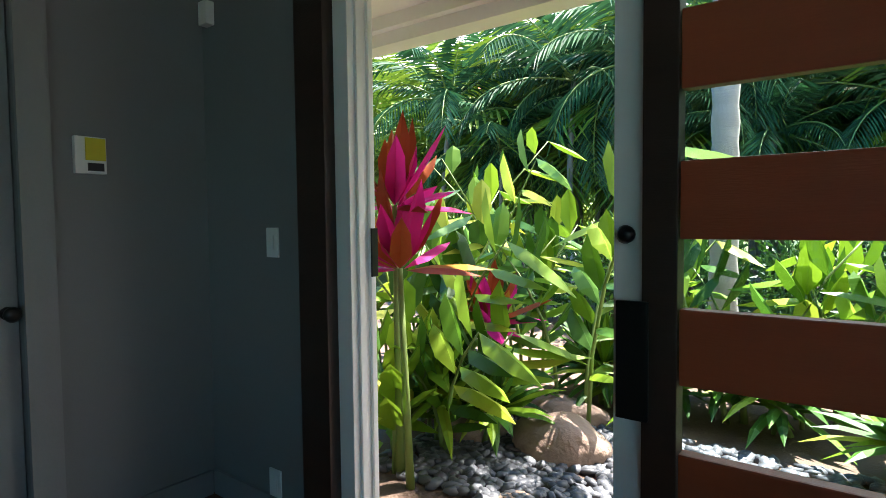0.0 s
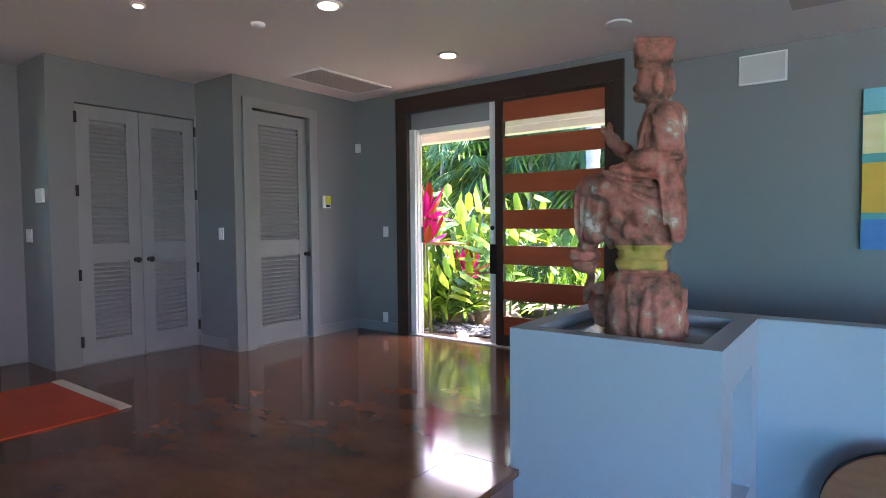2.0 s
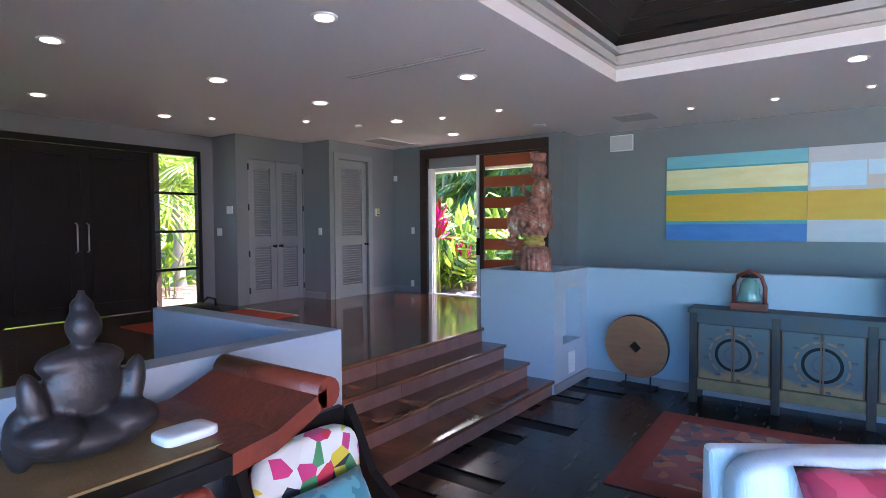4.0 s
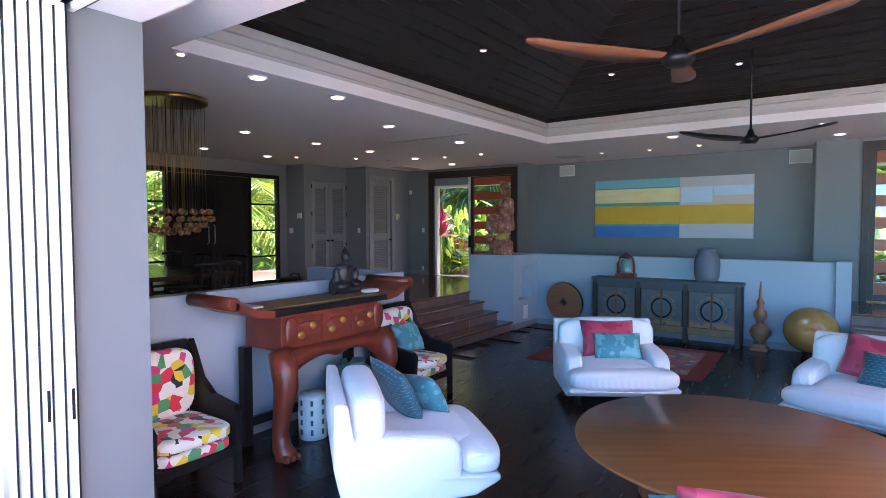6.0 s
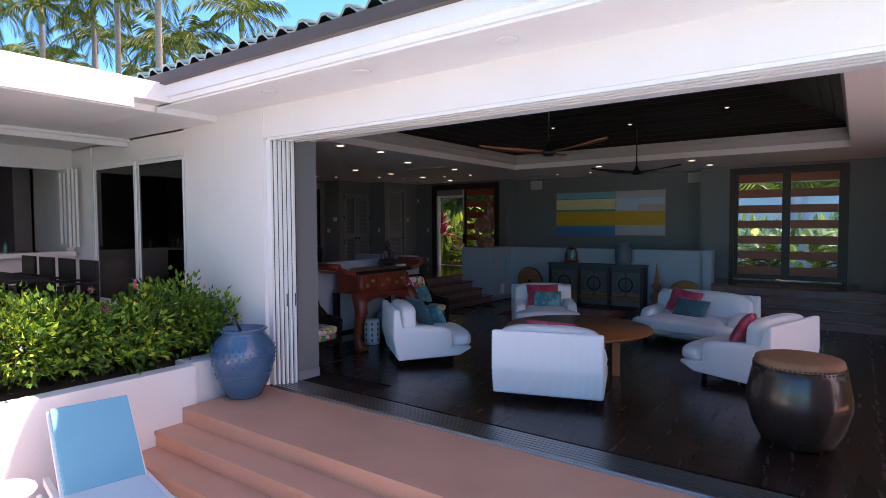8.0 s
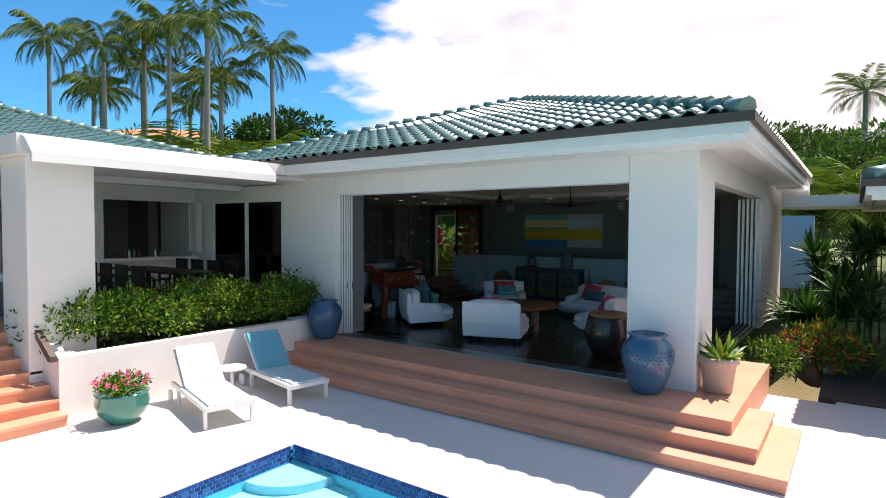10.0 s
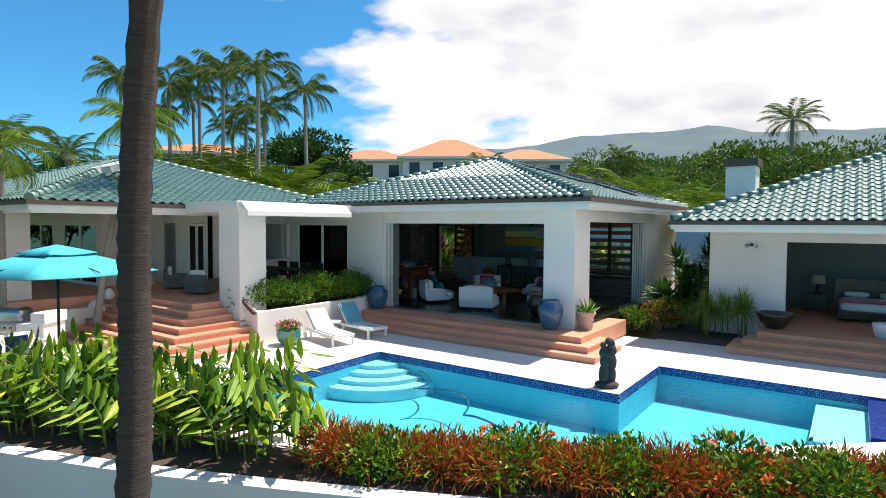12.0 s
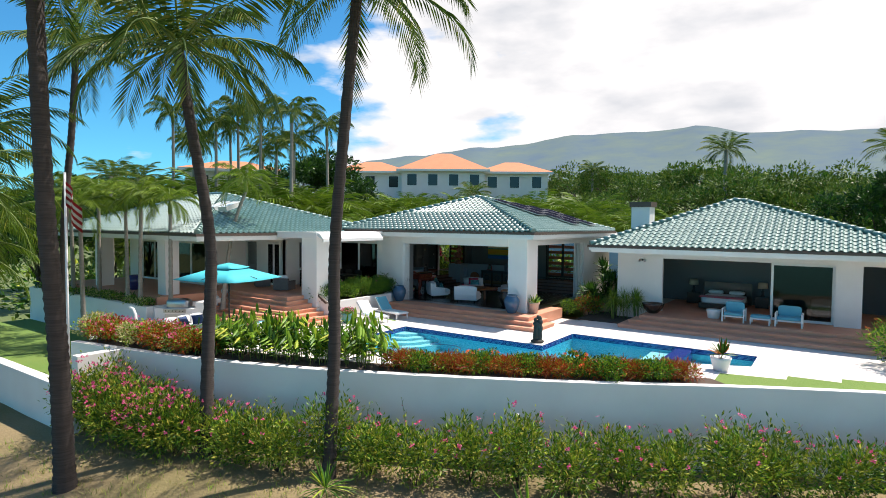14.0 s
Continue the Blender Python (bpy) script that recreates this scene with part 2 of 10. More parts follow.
def soft_box(sx, sy, sz, power=4.0, seg=20, at=(0, 0, 0), bm=None, crown=0.0):
    """A stuffed, rounded cushion shape (superellipsoid)."""
    bm = bm or bmesh.new()
    rings = []
    for j in range(1, seg):
        ph = math.pi * j / seg - math.pi / 2
        ring = []
        for i in range(seg * 2):
            th = math.pi * i / seg
            f = lambda c: math.copysign(abs(c) ** (2.0 / power), c)
            cx, cy, cz = f(math.cos(ph)) * f(math.cos(th)), f(math.cos(ph)) * f(math.sin(th)), f(math.sin(ph))
            ring.append(bm.verts.new((at[0] + sx / 2 * cx, at[1] + sy / 2 * cy, at[2] + sz / 2 * cz * (1 + crown * (1 - cx * cx) * (1 - cy * cy)))))
        rings.append(ring)
    n = seg * 2
    for a, b in zip(rings, rings[1:]):
        for i in range(n):
            bm.faces.new((a[i], a[(i + 1) % n], b[(i + 1) % n], b[i])).smooth = True
    bm.faces.new(list(reversed(rings[0])))
    bm.faces.new(rings[-1])
    return bm


def finish(name, bm, material):
    me = bpy.data.meshes.new(name)
    bmesh.ops.recalc_face_normals(bm, faces=bm.faces[:])
    bm.to_mesh(me)
    bm.free()
    for m in material if isinstance(material, (list, tuple)) else (material,):
        me.materials.append(m)
    return me


def part(name, bm, material, parent, label=""):
    ob = new(name, finish(name, bm, material))
    ob.parent = parent
    return tagged(ob, label)


def thing(name, label, category, at=None, group="", kind=""):
    ob = new(name)
    ob.empty_display_size = 0.1
    if at is not None:
        ob.matrix_basis = at if isinstance(at, Matrix) else pose(*at)
    return tagged(ob, label, category, group, kind)


def solid(name, bm, material, label, category="", kind="", group="", at=None):
    ob = new(name, finish(name, bm, material))
    if at is not None:
        ob.matrix_basis = at if isinstance(at, Matrix) else pose(*at)
    return tagged(ob, label, category, group, kind)


def structure(name, rows, material, label, bevel=0.0):
    return solid(name, boxes(rows, bevel), material, label, kind="structure")


def sheet(name, outer, z, material, label, holes=(), thick=0.15):
    """A level slab with the outline outer, top at z, with holes."""
    bm = bmesh.new()
    for loop in (outer, *holes):
        vs = [bm.verts.new((x, y, z)) for x, y in loop]
        for a, b in zip(vs, vs[1:] + vs[:1]):
            bm.edges.new((a, b))
    bmesh.ops.triangle_fill(bm, edges=bm.edges[:], use_beauty=True, normal=(0, 0, 1))
    r = bmesh.ops.extrude_face_region(bm, geom=bm.faces[:])
    bmesh.ops.translate(bm, verts=[v for v in r["geom"] if isinstance(v, bmesh.types.BMVert)], vec=(0, 0, -thick))
    return solid(name, bm, material, label, kind="structure")

# ---- ground and far land ----
def land_height(x, y):
    s = max(0.0, y - 14.0)
    z = -2.95 + 3.6 * min(1.0, max(0.0, (y - 4.0) / 9.0)) + 0.045 * s + 0.00002 * s * s
    if y < -24:
        z -= 0.10 * (-24 - y)
    return z + 0.10 * noise.noise((x * 0.25, y * 0.25, 3.0))


def land_sheet():
    xs = [-2600, -1500, -800, -400, -200, -120, -80, -60] + [-50 + 2.0 * i for i in range(56)] + [70, 90, 130, 220, 420, 800, 1500, 2600]
    ys = [-1500, -600, -250, -120, -70] + [-50 + 1.5 * i for i in range(64)] + [50, 60, 80, 110, 160, 240, 380, 600, 900, 1500]
    bm = bmesh.new()
    grid = [[bm.verts.new((x, y, land_height(x, y))) for x in xs] for y in ys]
    for j in range(len(ys) - 1):
        for i in range(len(xs) - 1):
            bm.faces.new((grid[j][i], grid[j][i + 1], grid[j + 1][i + 1], grid[j + 1][i])).smooth = True
    for f in bm.faces:
        c = f.calc_center_median()
        f.material_index = 1 if c.y > 6 or c.x < -9 or c.x > 40 else 0
    return bm


M_HILL = mat("green_hillside", (0.07, 0.12, 0.03), (0.15, 0.17, 0.06), 0.95, scale=0.06, fine=2.0, bump=0.5, depth=0.3)
solid("ground", land_sheet(), (M_DRY, M_HILL), "dry grassy slope with bare soil patches", kind="structure")

# the blue of distance haze is mixed into the slope's base colours
M_MOUNT = mat("haze_tinted_mountain_slope", (0.055, 0.105, 0.18), (0.13, 0.18, 0.13), 1.0, scale=0.006, fine=0.03, bump=0.0)


def mountain():
    """A long volcanic ridge, about three kilometres off, rising to the right of the house."""
    bm = bmesh.new()
    n, rows = 120, 14
    grid = []
    for j in range(rows):
        ring = []
        for i in range(n):
            az = radians(60 - 110.0 * i / (n - 1))
            u = i / (n - 1)
            crest = float(np.interp(u, (0, 0.16, 0.339, 0.41, 0.444, 0.48, 0.574, 0.75, 1), (120, 350, 492, 500, 531, 482, 445, 400, 300)))
            crest += 18 * noise.noise((u * 22, 0.3, 1.0)) + 9 * noise.noise((u * 60, 2.3, 1.0))
            f = j / (rows - 1)
            d = 1500 + 1700 * f
            z = -20 + (crest + 20) * f ** 1.25 + 16 * f * (1 - f) * noise.noise((u * 30, f * 4, 5.0))
            ring.append(bm.verts.new((-math.sin(az) * d, math.cos(az) * d, z)))
        grid.append(ring)
    for a, b in zip(grid, grid[1:]):
        for i in range(n - 1):
            bm.faces.new((a[i], a[i + 1], b[i + 1], b[i])).smooth = True
    return bm


solid("backdrop_mountain", mountain(), M_MOUNT, "blue-green mountain ridge with distance haze in its colour, under cloud", kind="structure")

# ---- deck and pool ----
Z_DECK, Z_LIV, Z_ENT = -0.54, 0.0, 0.68
POOL = [(6.19, -12.51), (13.02, -12.51), (13.02, -9.46), (20.1, -9.46), (20.1, -11.3), (17.6, -12.4), (12.9, -16.75), (10.6, -17.3), (6.35, -17.3)]
WALL_LINE = [(-1.6, -23.1), (2.62, -22.3), (5.85, -21.5), (9.2, -20.3), (12.9, -18.6), (16.5, -16.7), (20.0, -14.6), (24.0, -12.5), (30.0, -9.6)]
DECK = [(-6.0, -20.6), (-1.6, -22.6), (2.62, -22.0), (5.85, -21.2), (9.2, -20.0), (12.9, -18.3), (16.5, -16.4), (20.0, -14.3), (24.0, -12.2), (30.0, -9.3), (30, -2.0), (12.0, -2.0), (12.0, -6.0), (2.0, -6.0), (-6.0, -8.0)]
sheet("pavement_deck", DECK, Z_DECK, M_DECK, "pale sunlit concrete pool deck", holes=[POOL], thick=0.2)


def loop_wall(loop, z0, z1, off=0.0):
    bm = bmesh.new()
    lo = [bm.verts.new((x, y, z0)) for x, y in loop]
    hi = [bm.verts.new((x, y, z1)) for x, y in loop]
    for i in range(len(loop)):
        k = (i + 1) % len(loop)
        bm.faces.new((lo[i], lo[k], hi[k], hi[i]))
    return bm


def inset(loop, d):
    """The outline moved inwards by d (clockwise loops)."""
    out = []
    for i in range(len(loop)):
        a, b, c = Vector(loop[i - 1]), Vector(loop[i]), Vector(loop[(i + 1) % len(loop)])
        e, f = (b - a).normalized(), (c - b).normalized()
        n1, n2 = Vector((e.y, -e.x)), Vector((f.y, -f.x))
        m = (n1 + n2) / (1 + n1.dot(n2))
        out.append(tuple(b + m * d))
    return out


pool = thing("swimming_pool", "turquoise swimming pool with cobalt mosaic waterline and curved corner steps", "pool")
shell = loop_wall(inset(POOL, 0.012), -1.38, -0.56)
vs = [shell.verts.new((x, y, -1.38)) for x, y in inset(POOL, 0.012)]
shell.faces.new(vs)
part("pool_shell", shell, M_PLASTER, pool)
water_bm = bmesh.new()
water_bm.faces.new([water_bm.verts.new((x, y, -0.70)) for x, y in inset(POOL, 0.03)][::-1])
water_ob = part("water", water_bm, M_WATER, pool, "clear rippled turquoise water")
water_ob.data.flip_normals() if water_ob.data.polygons[0].normal.z < 0 else None
water_ob.visible_shadow = False
for k, r in enumerate((0.75, 1.15, 1.55, 1.95)):
    st = bmesh.new()
    pts = [(6.22, -12.54)] + [(6.22 + r * math.cos(a), -12.54 - r * math.sin(a)) for a in [math.pi / 2 * i / 14 for i in range(15)]]
    ztop = -0.76 - 0.11 * k
    lo = [st.verts.new((x, y, -1.37)) for x, y in pts]
    hi = [st.verts.new((x, y, ztop)) for x, y in pts]
    st.faces.new(hi)
    for i in range(len(pts)):
        q = (i + 1) % len(pts)
        st.faces.new((lo[i], lo[q], hi[q], hi[i]))
    part("pool_step", st, M_PSTEP, pool)

# ---- retaining wall of the pool terrace ----
def ribbon_wall(line, z0, z1, t):
    bm = bmesh.new()
    left, right = [], []
    for i, p in enumerate(line):
        a, b = Vector(line[max(i - 1, 0)]), Vector(line[min(i + 1, len(line) - 1)])
        d = (b - a).normalized()
        nrm = Vector((-d.y, d.x)) * t / 2
        left.append(Vector(p) + nrm)
        right.append(Vector(p) - nrm)
    loop = left + right[::-1]
    lo, hi = [bm.verts.new((v.x, v.y, z0)) for v in loop], [bm.verts.new((v.x, v.y, z1)) for v in loop]
    n = len(loop)
    for i in range(n):
        bm.faces.new((lo[i], lo[(i + 1) % n], hi[(i + 1) % n], hi[i]))
    m = len(line)
    for i in range(m - 1):
        bm.faces.new((hi[i], hi[i + 1], hi[n - 2 - i], hi[n - 1 - i]))
    return bm


def smooth_line(line, k=4):
    out = []
    for i in range(len(line) - 1):
        p0, p1, p2, p3 = (Vector(line[max(i - 1, 0)]), Vector(line[i]), Vector(line[i + 1]), Vector(line[min(i + 2, len(line) - 1)]))
        for j in range(k):
            t = j / k
            out.append(tuple(0.5 * ((2 * p1) + (p2 - p0) * t + (2 * p0 - 5 * p1 + 4 * p2 - p3) * t * t + (3 * p1 - p0 - 3 * p2 + p3) * t ** 3)))
    return out + [line[-1]]


solid("wall_retaining", ribbon_wall(smooth_line(WALL_LINE), -3.6, -0.45, 0.28), M_WHITE, "long curved white stucco retaining wall with rain stains", kind="structure")
sheet("planting_bed", [(x - 0.02, y + 0.1) for x, y in WALL_LINE[:7]] + [(19.3, -13.9), (16.0, -15.2), (12.9, -17.4), (9.2, -18.9), (5.85, -19.9), (2.6, -20.8), (-1.6, -21.6)], -0.50, M_SOIL, "dark soil bed along the retaining wall", thick=0.06)
sheet("lawn_strip", [(19.4, -14.0), (19.4, -12.9), (21.2, -12.5), (21.2, -12.0), (22.6, -11.9), (22.6, -11.4), (24.5, -11.0), (29.5, -9.9), (24.0, -12.3), (20.0, -14.4)], -0.53, M_GRASS, "narrow strip of green lawn beside the deck", thick=0.02)

# ---- house shell: entry, corridor, living room ----
C = 3.40
T = 0.16
structure("floor_entry", [(-4.8, 0.13, -8.6, 2.36, Z_ENT - 0.2, Z_ENT), (0.13, 8.95, 0.92, 2.36, Z_ENT - 0.2, Z_ENT), (0.14, 5.7, 2.36, 2.95, Z_ENT - 0.2, Z_ENT),
          (0.13, 1.53, -8.6, -4.10, Z_ENT - 0.2, Z_ENT)], M_GRANITE, "polished reddish-brown granite floor, mirror-like, with dark veins")
structure("floor_base", [(1.62, 10.1, -8.2, 1.2, -0.25, -0.022), (0.2, 1.62, -4.03, 1.2, -0.25, -0.022)], M_BLACKWOOD, "dark subfloor under the living room boards")

# entry walls
structure("wall_louvre_side", [(-3.36 - T, -3.36, 0.57, 0.765, Z_ENT, C), (-3.36 - T, -3.36, 1.505, 2.36, Z_ENT, C), (-3.36 - T, -3.36, 0.765, 1.505, 3.11, C)], M_GREY, "plain grey painted wall round a louvred door")
structure("wall_closet", [(-4.02, -3.52, 0.572, 0.65, Z_ENT, C), (-4.02 - T, -4.02, 0.552, 0.65, Z_ENT, C), (-4.02 - T, -4.02, -0.78, -0.56, Z_ENT, C), (-4.02 - T, -4.02, -0.56, 0.552, 3.03, C),
          (-4.65, -4.18, -0.78, -0.66, Z_ENT, C)], M_GREY, "grey painted closet alcove walls")
# added out of sight to keep outside light from leaking round the louvred doors
structure("wall_closet_light_stop", [(-4.81, -4.65, -0.66, 2.36, Z_ENT - 0.2, C), (-4.06, -4.03, -0.56, 0.552, Z_ENT - 0.1, Z_ENT + 0.008), (-3.50, -3.37, 0.765, 1.505, Z_ENT - 0.1, Z_ENT + 0.008)], M_GREY, "plain grey unseen wall and sills added to stop light leaking past the closet doors")
structure("wall_garden_door", [(-4.65 - T, -4.65, -1.0, -0.66, Z_ENT, C), (-4.65 - T, -4.65, -8.6, -4.5, Z_ENT, C), (-4.65 - T, -4.65, -4.5, -1.0, 3.14, C)], M_GREY, "grey painted wall round black glazed doors")
structure("wall_north", [(-3.36, -2.69, 2.22, 2.36, Z_ENT, C), (-0.1, 0.14, 2.22, 2.36, Z_ENT, C), (-2.69, -0.1, 2.22, 2.36, 3.335, C),
          (0.002, 0.14, 2.36, 2.96, Z_ENT, C), (0.14, 5.7, 2.82, 2.96, 0.4, C), (5.7, 5.84, 2.36, 2.96, Z_ENT, C), (5.70, 6.36, 2.22, 2.36, Z_ENT, C), (8.72, 9.9, 2.22, 2.36, -0.1, C),
          (6.36, 8.72, 2.22, 2.36, 3.335, C)], M_GREY, "long grey painted wall with a shallow recess")
structure("wall_east", [(9.75, 10.05, -1.25, 2.36, -0.1, C)], M_GREY, "grey painted wall beside the folding doors")
structure("wall_dining_south", [(-4.8, -1.95, -8.6, -8.42, Z_ENT, C), (1.06, 2.58, -8.6, -8.42, 0, C), (-1.95, 1.06, -8.6, -8.42, 3.1, C), (-2.73, -1.95, -8.62, -8.6, Z_ENT, C)], M_WHITE, "white stucco wall round a sliding door")
structure("wall_pier", [(1.53, 3.03, -8.30, -7.90, 0, C), (1.53, 2.86, -8.42, -8.30, 0, C)], M_GREY, "grey painted pier beside the folding glass panels")
structure("wall_half_dining", [(1.53, 1.69, -7.90, -4.03, 0, 1.40), (0.04, 1.53, -4.19, -4.03, 0, 1.40)], M_PALE, "pale blue-grey half wall between dining area and living room", bevel=0.012)
structure("wall_half_corridor", [(1.12, 6.07, 0.78, 0.92, 0, 1.40), (6.07, 6.26, 0.70, 1.04, 0, 1.415)], M_PALE, "pale blue-grey half wall along the corridor", bevel=0.012)

# statue plinth with a sunken top and a niche
PX0, PX1, PY0, PY1, PZ = 0.14, 1.125, -0.20, 0.92, 1.40
structure("plinth", [(PX0, PX1, PY0, PY0 + 0.10, 0, PZ), (PX0, PX1, 0.68, PY1, 0, PZ), (PX0, PX0 + 0.10, PY0 + 0.10, 0.68, 0, PZ), (PX0 + 0.10, 0.92, PY0 + 0.10, 0.68, 0, PZ - 0.07),
          (0.92, PX1, PY0 + 0.10, 0.04, 0, PZ - 0.07), (0.92, PX1, 0.58, 0.68, 0, PZ - 0.07), (0.92, PX1, 0.04, 0.58, 0, 0.54), (0.92, PX1, 0.04, 0.58, 1.18, PZ - 0.07),
          (PX1 - 0.10, PX1, PY0 + 0.10, 0.68, PZ - 0.07, PZ)], M_PALE, "pale blue-grey plinth with a sunken top and a wall niche")
structure("plinth_slab", [(PX0 + 0.105, PX1 - 0.105, PY0 + 0.105, 0.675, PZ - 0.069, PZ - 0.055)], M_GRANITE, "polished brown stone slab in the top of the plinth")

# ceilings: one flat ring round a raised dark hipped ceiling
CX0, CX1, CY0, CY1, CZ = 1.86, 8.75, -7.1, -0.32, 3.76
structure("ceiling_flat", [(-4.8, CX0, -8.6, 2.96, C, C + 0.12), (CX0, 10.05, CY1, 2.96, C, C + 0.12), (CX1, 10.05, -8.5, CY1, C, C + 0.12), (CX0, CX1, -8.5, CY0, C, C + 0.12)], M_CEIL, "pale plaster ceiling with recessed lamps")
structure("trim_coffer", [(CX0 - 0.1, CX0, CY0, CY1, C + 0.12, CZ), (CX0 - 0.1, CX1 + 0.1, CY1, CY1 + 0.1, C + 0.12, CZ), (CX1, CX1 + 0.1, CY0, CY1, C + 0.12, CZ), (CX0 - 0.1, CX1 + 0.1, CY0 - 0.1, CY0, C + 0.12, CZ),
          (CX0, CX0 + 0.03, CY0, CY1, C + 0.155, C + 0.185), (CX0, CX1, CY1 - 0.03, CY1, C + 0.155, C + 0.185), (CX1 - 0.03, CX1, CY0, CY1, C + 0.155, C + 0.185),
          (CX0, CX0 + 0.06, CY0, CY1, C + 0.26, C + 0.30), (CX0, CX1, CY1 - 0.06, CY1, C + 0.26, C + 0.30), (CX1 - 0.06, CX1, CY0, CY1, C + 0.26, C + 0.30)], M_COFFER, "taupe painted coffer with stepped mouldings")


def hip_ceiling():
    """The dark boarded underside of the roof: four slopes of boards."""
    bm = bmesh.new()
    cx, cy, top = (CX0 + CX1) / 2, (CY0 + CY1) / 2, 5.5
    corners = [Vector((CX0 - 0.1, CY0 - 0.1, CZ)), Vector((CX1 + 0.1, CY0 - 0.1, CZ)), Vector((CX1 + 0.1, CY1 + 0.1, CZ)), Vector((CX0 - 0.1, CY1 + 0.1, CZ))]
    apex = Vector((cx, cy, top))
    n = 22
    for i in range(4):
        a, b = corners[i], corners[(i + 1) % 4]
        nrm = (b - a).cross(apex - a).normalized()
        for k in range(n):
            f0, f1 = k / n, (k + 0.93) / n
            q = [a.lerp(apex, f0), b.lerp(apex, f0), b.lerp(apex, f1), a.lerp(apex, f1)]
            bm.faces.new([bm.verts.new(v) for v in q])
            g = [a.lerp(apex, f1) - nrm * 0.02, b.lerp(apex, f1) - nrm * 0.02, b.lerp(apex, min(1, (k + 1) / n)) - nrm * 0.02, a.lerp(apex, min(1, (k + 1) / n)) - nrm * 0.02]
            if (g[0] - g[1]).length > 0.05:
                bm.faces.new([bm.verts.new(v) for v in g])
    return bm


solid("ceiling_boarded", hip_ceiling(), M_DARKCEIL, "black-stained boarded hipped ceiling", kind="structure")

# stairs from the entry to the living room, and from the corridor
for i in range(4):
    x0 = -0.15 + 0.314 * i
    zt = Z_ENT - 0.17 * i
    stair = thing("stair_step", "polished brown granite step with a pink veined riser", "step", group="entry stair")
    part("tread", boxes([(x0 - 0.03, x0 + 0.314 + 0.03, -4.028, -0.203, zt - 0.035, zt + (0.002 if i == 0 else 0))], 0.008), M_GRANITE, stair)
    for k in range(4):
        y0 = -4.02 + 0.953 * k
        part("riser", boxes([(x0 - 0.02, x0 + 0.314, y0, y0 + 0.947, zt - 0.17, zt - 0.036)]), M_STEPSTONE, stair)
for i in range(4):
    y0 = 0.92 - 0.29 * i
    zt = Z_ENT - 0.17 * i
    stair = thing("stair_step", "dark granite step leading up to the corridor", "step", group="corridor stair")
    part("tread", boxes([(6.265, 9.74, y0 - 0.32, y0 + (0.02 if i else 0.0), zt - 0.035, zt)], 0.006), M_GRANITE, stair)
    part("riser", boxes([(6.27, 9.74, y0 - 0.29, y0, zt - 0.17, zt - 0.036)]), M_STEPSTONE, stair)

# ---- outer walls ----
structure("wall_front", [(2.86, 9.345, -8.6, -8.3, 3.12, 3.72), (2.60, 2.86, -8.62, -8.42, 0, 3.72), (1.06, 2.6, -8.62, -8.6, 0, 3.72), (-2.73, 2.60, -8.6, -8.42, 3.4, 3.72)], M_WHITE, "white stucco front wall over the folding doors")
structure("column", [(9.345, 10.36, -8.6, -7.45, -0.05, 3.72)], M_WHITE, "thick white stucco corner column", bevel=0.03)
structure("wall_side", [(10.05, 10.30, -1.25, 3.2, -0.1, 3.72), (10.05, 10.3, -7.45, -1.25, 3.15, 3.72), (8.9, 10.05, 2.96, 3.2, -0.1, 3.72)], M_WHITE, "white stucco side wall")
structure("wall_back_outer", [(-4.8, -2.69, 2.36, 2.46, Z_ENT - 0.2, 3.72), (-2.69, -0.1, 2.36, 2.46, 3.34, 3.72), (-0.1, 0.0, 2.36, 2.46, Z_ENT - 0.2, 3.72), (0.0, 5.84, 2.96, 3.06, Z_ENT - 0.2, 3.72), (8.62, 9.9, 2.36, 2.96, 0.2, 3.72)], M_WHITE, "white stucco back wall")

# ---- terraces and garden steps ----
def step_thing(name, rows, label, group):
    for r in rows:
        st = thing(name, label, "step", group=group)
        x0, x1, y0, y1, z0, z1 = r
        part("slab", boxes([(x0, x1, y0, y1, z1 - 0.05, z1)], 0.008), M_TERRA, st)
        part("base", boxes([(x0 + 0.02, x1 - 0.02, y0 + 0.02, y1, z0, z1 - 0.05)]), M_TERRA, st)


structure("floor_terrace", [(2.76, 11.02, -9.68, -8.19, -0.5, -0.022), (10.36, 11.02, -8.19, -5.9, -0.5, -0.022), (9.9, 10.36, -7.45, -5.9, -0.5, -0.03)], M_TERRA, "pink terracotta terrace paving")
step_thing("terrace_step", [(2.70, 11.35, -10.0, -8.3, -0.52, -0.195), (2.66, 11.68, -10.32, -8.3, -0.53, -0.37)], "long pink terracotta step round the terrace", "terrace steps")
structure("trim_door_track", [(2.9, 9.36, -8.56 + 0.052 * i, -8.53 + 0.052 * i, -0.03, 0.004) for i in range(7)], M_STEEL, "parallel metal door tracks in the threshold")
structure("threshold", [(2.88, 9.36, -8.58, -8.18, -0.06, -0.012)], M_STEEL, "brushed metal threshold plate under the folding doors")

Z_LT = 0.66
structure("floor_left_terrace", [(-6.0, 1.25, -15.2, -8.62, Z_DECK, Z_LT)], M_TERRA, "pink terracotta floor of the covered terrace")
